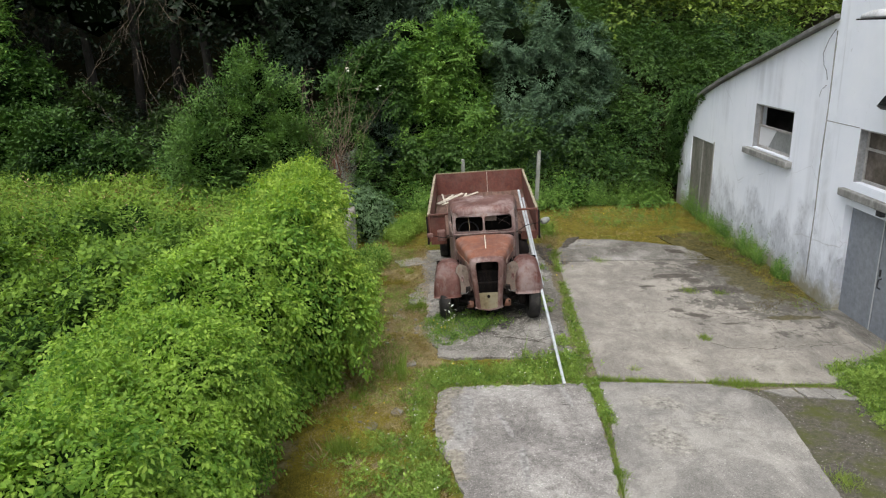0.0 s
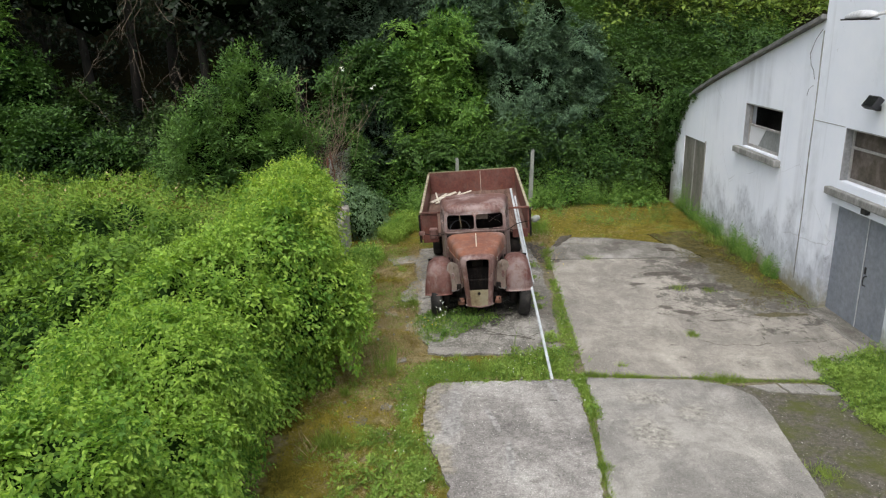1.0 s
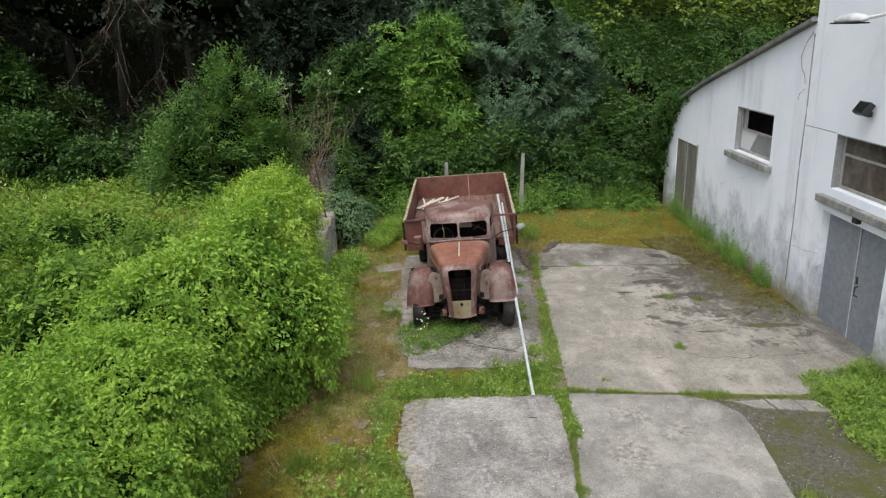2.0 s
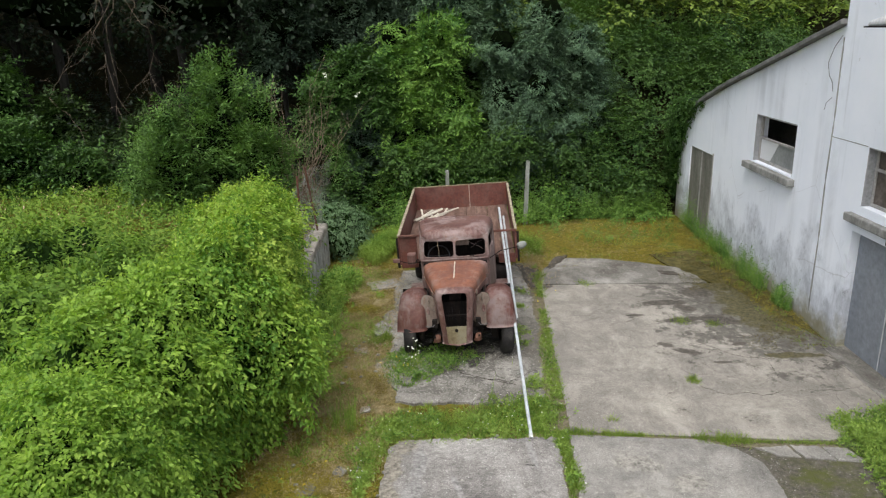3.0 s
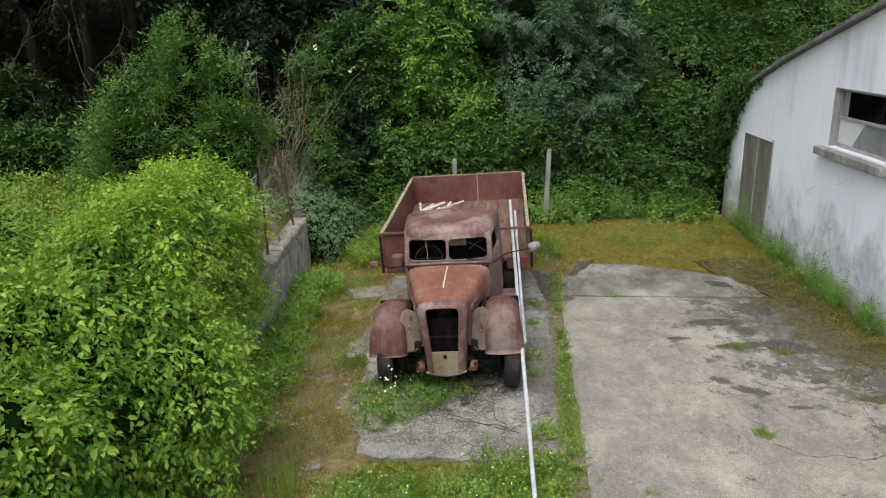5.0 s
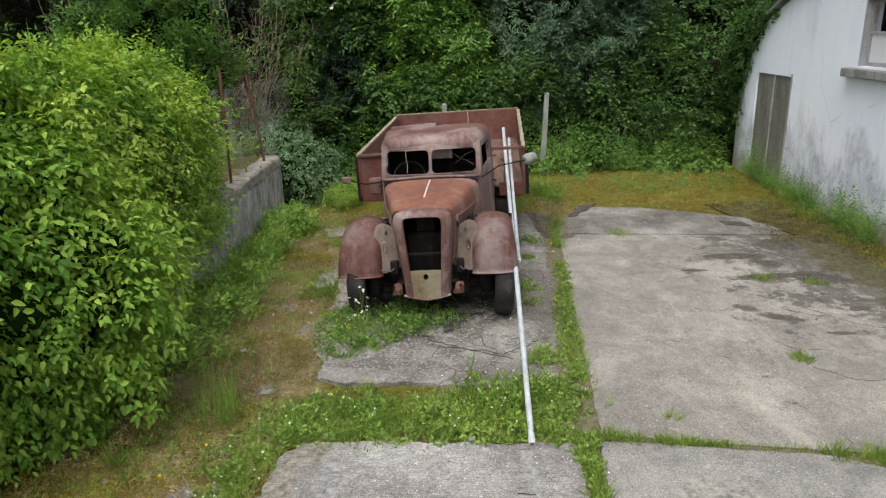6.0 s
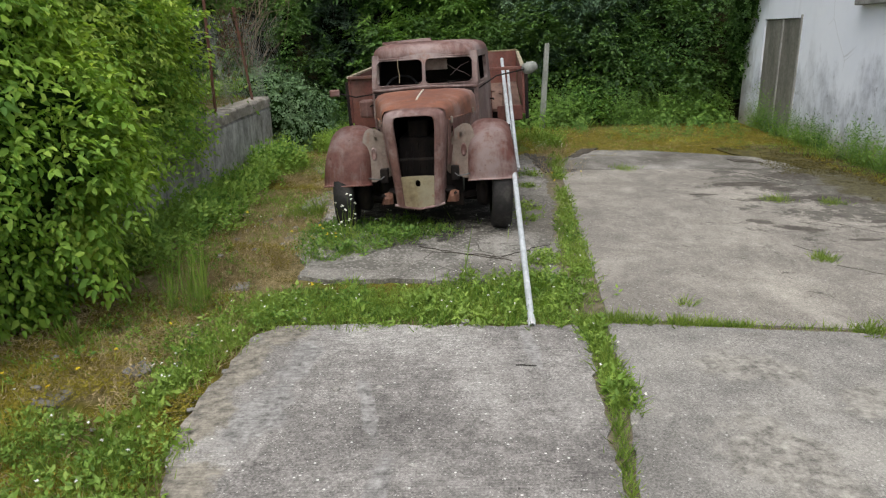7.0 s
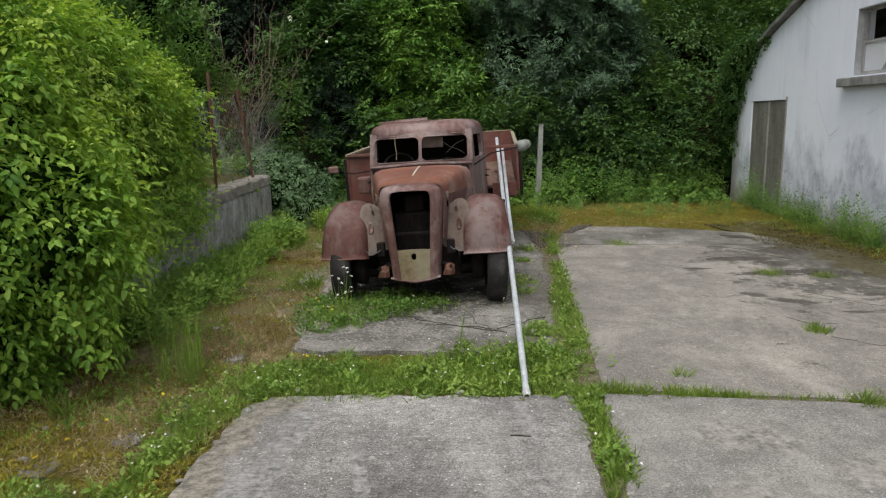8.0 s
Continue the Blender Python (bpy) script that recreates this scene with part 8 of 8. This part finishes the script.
leaf_mesh("clump_blades", blades(wall_clumps[::2], 0.32, 0.005, 0.35), GRASS, weeds, False, fold=0.1, droop=0.35)
leaf_mesh("blades", blades(np.concatenate([foot_r, foot_l, back, behind] * 2) + rng.normal(0, 0.03, (2 * len(foot_r) + 2 * len(foot_l) + 2 * len(back) + 2 * len(behind), 3)) * np.array([1, 1, 0]), 0.22, 0.0045, 0.45), GRASS, weeds, False, fold=0.1, droop=0.35)
stalks = np.concatenate([np.column_stack([rng.normal(x, 0.05, n), rng.normal(y, 0.05, n), np.zeros(n)]) for x, y, n in ((-0.32, 10.02, 6), (-0.13, 9.9, 10), (-0.1, 10.05, 6), (1.75, 10.7, 1))])
stalk_axis = UP + rng.normal(0, 0.09, stalks.shape)
leaf_mesh("stalks", blades(np.concatenate([stalks, stalks + np.array([0.015, 0.01, 0.0])]), 0.58, 0.0065, 0.06), GRASS, weeds, False, fold=0.1, droop=0.1)
leaf_mesh("feathery_leaves", sprays(stalks, stalk_axis, np.tile(np.array([0, -1.0, 0.2]), (len(stalks), 1)), 0.48 * rng.uniform(0.5, 1.2, len(stalks)), 26, 0.05, 0.003, 0.5, vary=0.2), LEAF_WEED, weeds, False)


def flowers(name, label, p, material, size, stalk):
    t = thing(name, pose(0, 0, 0), label, "flowers", kind="stuff")
    n = len(p)
    h = stalk * rng.uniform(0.45, 1.1, n)
    top = p + np.column_stack([rng.normal(0, 0.04, (n, 2)), h])
    sets = []
    tilt = rng.normal(0, 0.35, (n, 3))
    for k in range(6):
        a = k * math.pi / 3 + rng.uniform(0, 0.5, n)
        d = np.column_stack([np.cos(a), np.sin(a), rng.normal(0.1, 0.5, n)]) + tilt
        sets.append([top, d, np.tile(UP, (n, 1)), np.full(n, size), np.full(n, size * 0.8)])
    leaf_mesh("petals", join_leaves(*sets), material, t, False)
    leaf_mesh("stems", [p, top - p, np.tile(np.array([0, 1.0, 0]), (n, 1)), np.linalg.norm(top - p, axis=1), np.full(n, 0.006)], GRASS, t, False, droop=0.0)


# tall herbs standing out of the brambles at the back of the terrace
herbs = thing("tall_herbs", pose(0, 0, 0), "tall pale green herbs at the back of the terrace", "weeds", kind="stuff")
hx = np.concatenate([rng.normal(x, 0.45, 22) for x in (-9.5, -8.2, -6.9, -5.6, -4.9, -3.9, -3.0)])
hy = rng.uniform(13.2, 15.6, len(hx))
hp = np.column_stack([hx, hy, ground_height(hx, hy) + 0.3])
leaf_mesh("leaves", sprays(hp, UP + rng.normal(0, 0.2, hp.shape), np.tile(np.array([0.1, -1.0, 0.4]), (len(hp), 1)), 0.9 * rng.uniform(0.5, 1.3, len(hp)), 14, 0.1, 0.032, 0.9), LEAF_MEADOW, herbs, False)


flowers("white_flowers", "small white daisies in the grass", np.concatenate([near(0.72, 11.85, 0.07, 9), near(0.15, 8.9, 0.1, 12), band[::110], left_a[::220], tuft_ab[::130], strip_tf[::160], area(0.2, 2.8, 11.5, 12.6, 25, 80, 0.3), near(3.3, 17.3, 0.3, 40), near(-0.2, 12.6, 0.4, 16)]), PETAL_WHITE, 0.011, 0.16)
big_tufts = np.concatenate([near(-0.86, 8.1, 0.08, 320), near(-0.75, 9.4, 0.05, 60), near(0.25, 12.9, 0.06, 80), near(3.4, 15.9, 0.08, 60)])
leaf_mesh("big_tufts", blades(big_tufts, 0.19, 0.0055, 0.6), GRASS, grass, False, fold=0.1, droop=0.4)
tall_dry = np.concatenate([near(-1.15, 7.9, 0.12, 26), near(-0.95, 10.9, 0.25, 16), near(3.35, 16.6, 0.16, 20)])
leaf_mesh("tall_blades", blades(tall_dry, 0.24, 0.003, 0.7), STRAW, dry_grass, False, fold=0.1, droop=0.4)
flowers("tall_white_flowers", "tall white flower head before the tyre", near(0.74, 11.8, 0.05, 13), PETAL_WHITE, 0.021, 0.46)
flowers("yellow_flowers", "small yellow flowers in the moss", np.concatenate([near(0.5, 11.75, 0.08, 8), near(-0.9, 10.3, 0.5, 4), near(-0.4, 9.2, 0.4, 5), near(5.5, 19.0, 0.7, 8), near(3.0, 14.5, 0.3, 4), near(-0.8, 13.0, 0.3, 5)]), PETAL_YELLOW, 0.018, 0.14)
flowers("elder_flowers", "flat white flower heads of the elder", np.array([(-1.58, 21.3, 4.05), (-0.72, 20.9, 3.55), (-1.56, 21.3, 4.1), (-1.62, 21.28, 4.1), (-0.7, 20.9, 3.6)]), PETAL_WHITE, 0.07, 0.02)

rosettes = np.concatenate([near(-0.55, 7.4, 0.25, 60), near(0.1, 7.2, 0.2, 60), near(-0.2, 6.6, 0.3, 80), near(2.66, 8.7, 0.05, 14), near(2.3, 10.2, 0.3, 30), near(1.2, 10.2, 0.4, 40)])
rosettes = rosettes[((rosettes[:, 1] > 9.9) & (rosettes[:, 1] < 10.35)) | (rosettes[:, 0] < 0.25) | (rosettes[:, 0] > 2.6)]
leaf_mesh("rosette_leaves", weed_sprays(rosettes, 0.055, 0.026, 0.08, 4, 0.04), LEAF_WEED, weeds, False)

# loose stones
g = random.Random(9)
for k in range(60):
    x, y = g.choice([(g.uniform(-0.9, 0.4), g.uniform(8, 16)), (g.uniform(0.6, 3.0), g.uniform(6.5, 15)), (g.uniform(-0.4, 0.4), g.uniform(11.2, 13))])
    s = g.uniform(0.012, 0.035)
    bm = bmesh.new()
    bmesh.ops.create_icosphere(bm, subdivisions=1, radius=s)
    for v in bm.verts:
        v.co = Vector((v.co.x * 1.3, v.co.y, v.co.z * 0.6)) * (1 + 0.35 * noise.noise(v.co * 40 + Vector((k, 0, 0))))
    ob = part("stone", bm, CONCRETE)
    ob.matrix_basis = pose(x, y, 0.03 + s * 0.3 if x > 0.6 else 0.01 + s * 0.2, 0, 0, g.uniform(0, 360))
    tagged(ob, "small pale stone on the ground", "stone", "loose stones")

# a thin dark twig lying on the ribbed slab
bm = tube(bmesh.new(), [(-0.06, 0, 0), (-0.02, 0.004, 0.002), (0.03, -0.003, 0.003), (0.065, 0.004, 0)], 0.005, 0.003, n=6)
ob = part("twig", bm, BARK)
ob.matrix_basis = pose(2.2, 8.97, 0.031, 0, 0, -8)
tagged(ob, "thin dark twig lying on the slab", "twig")
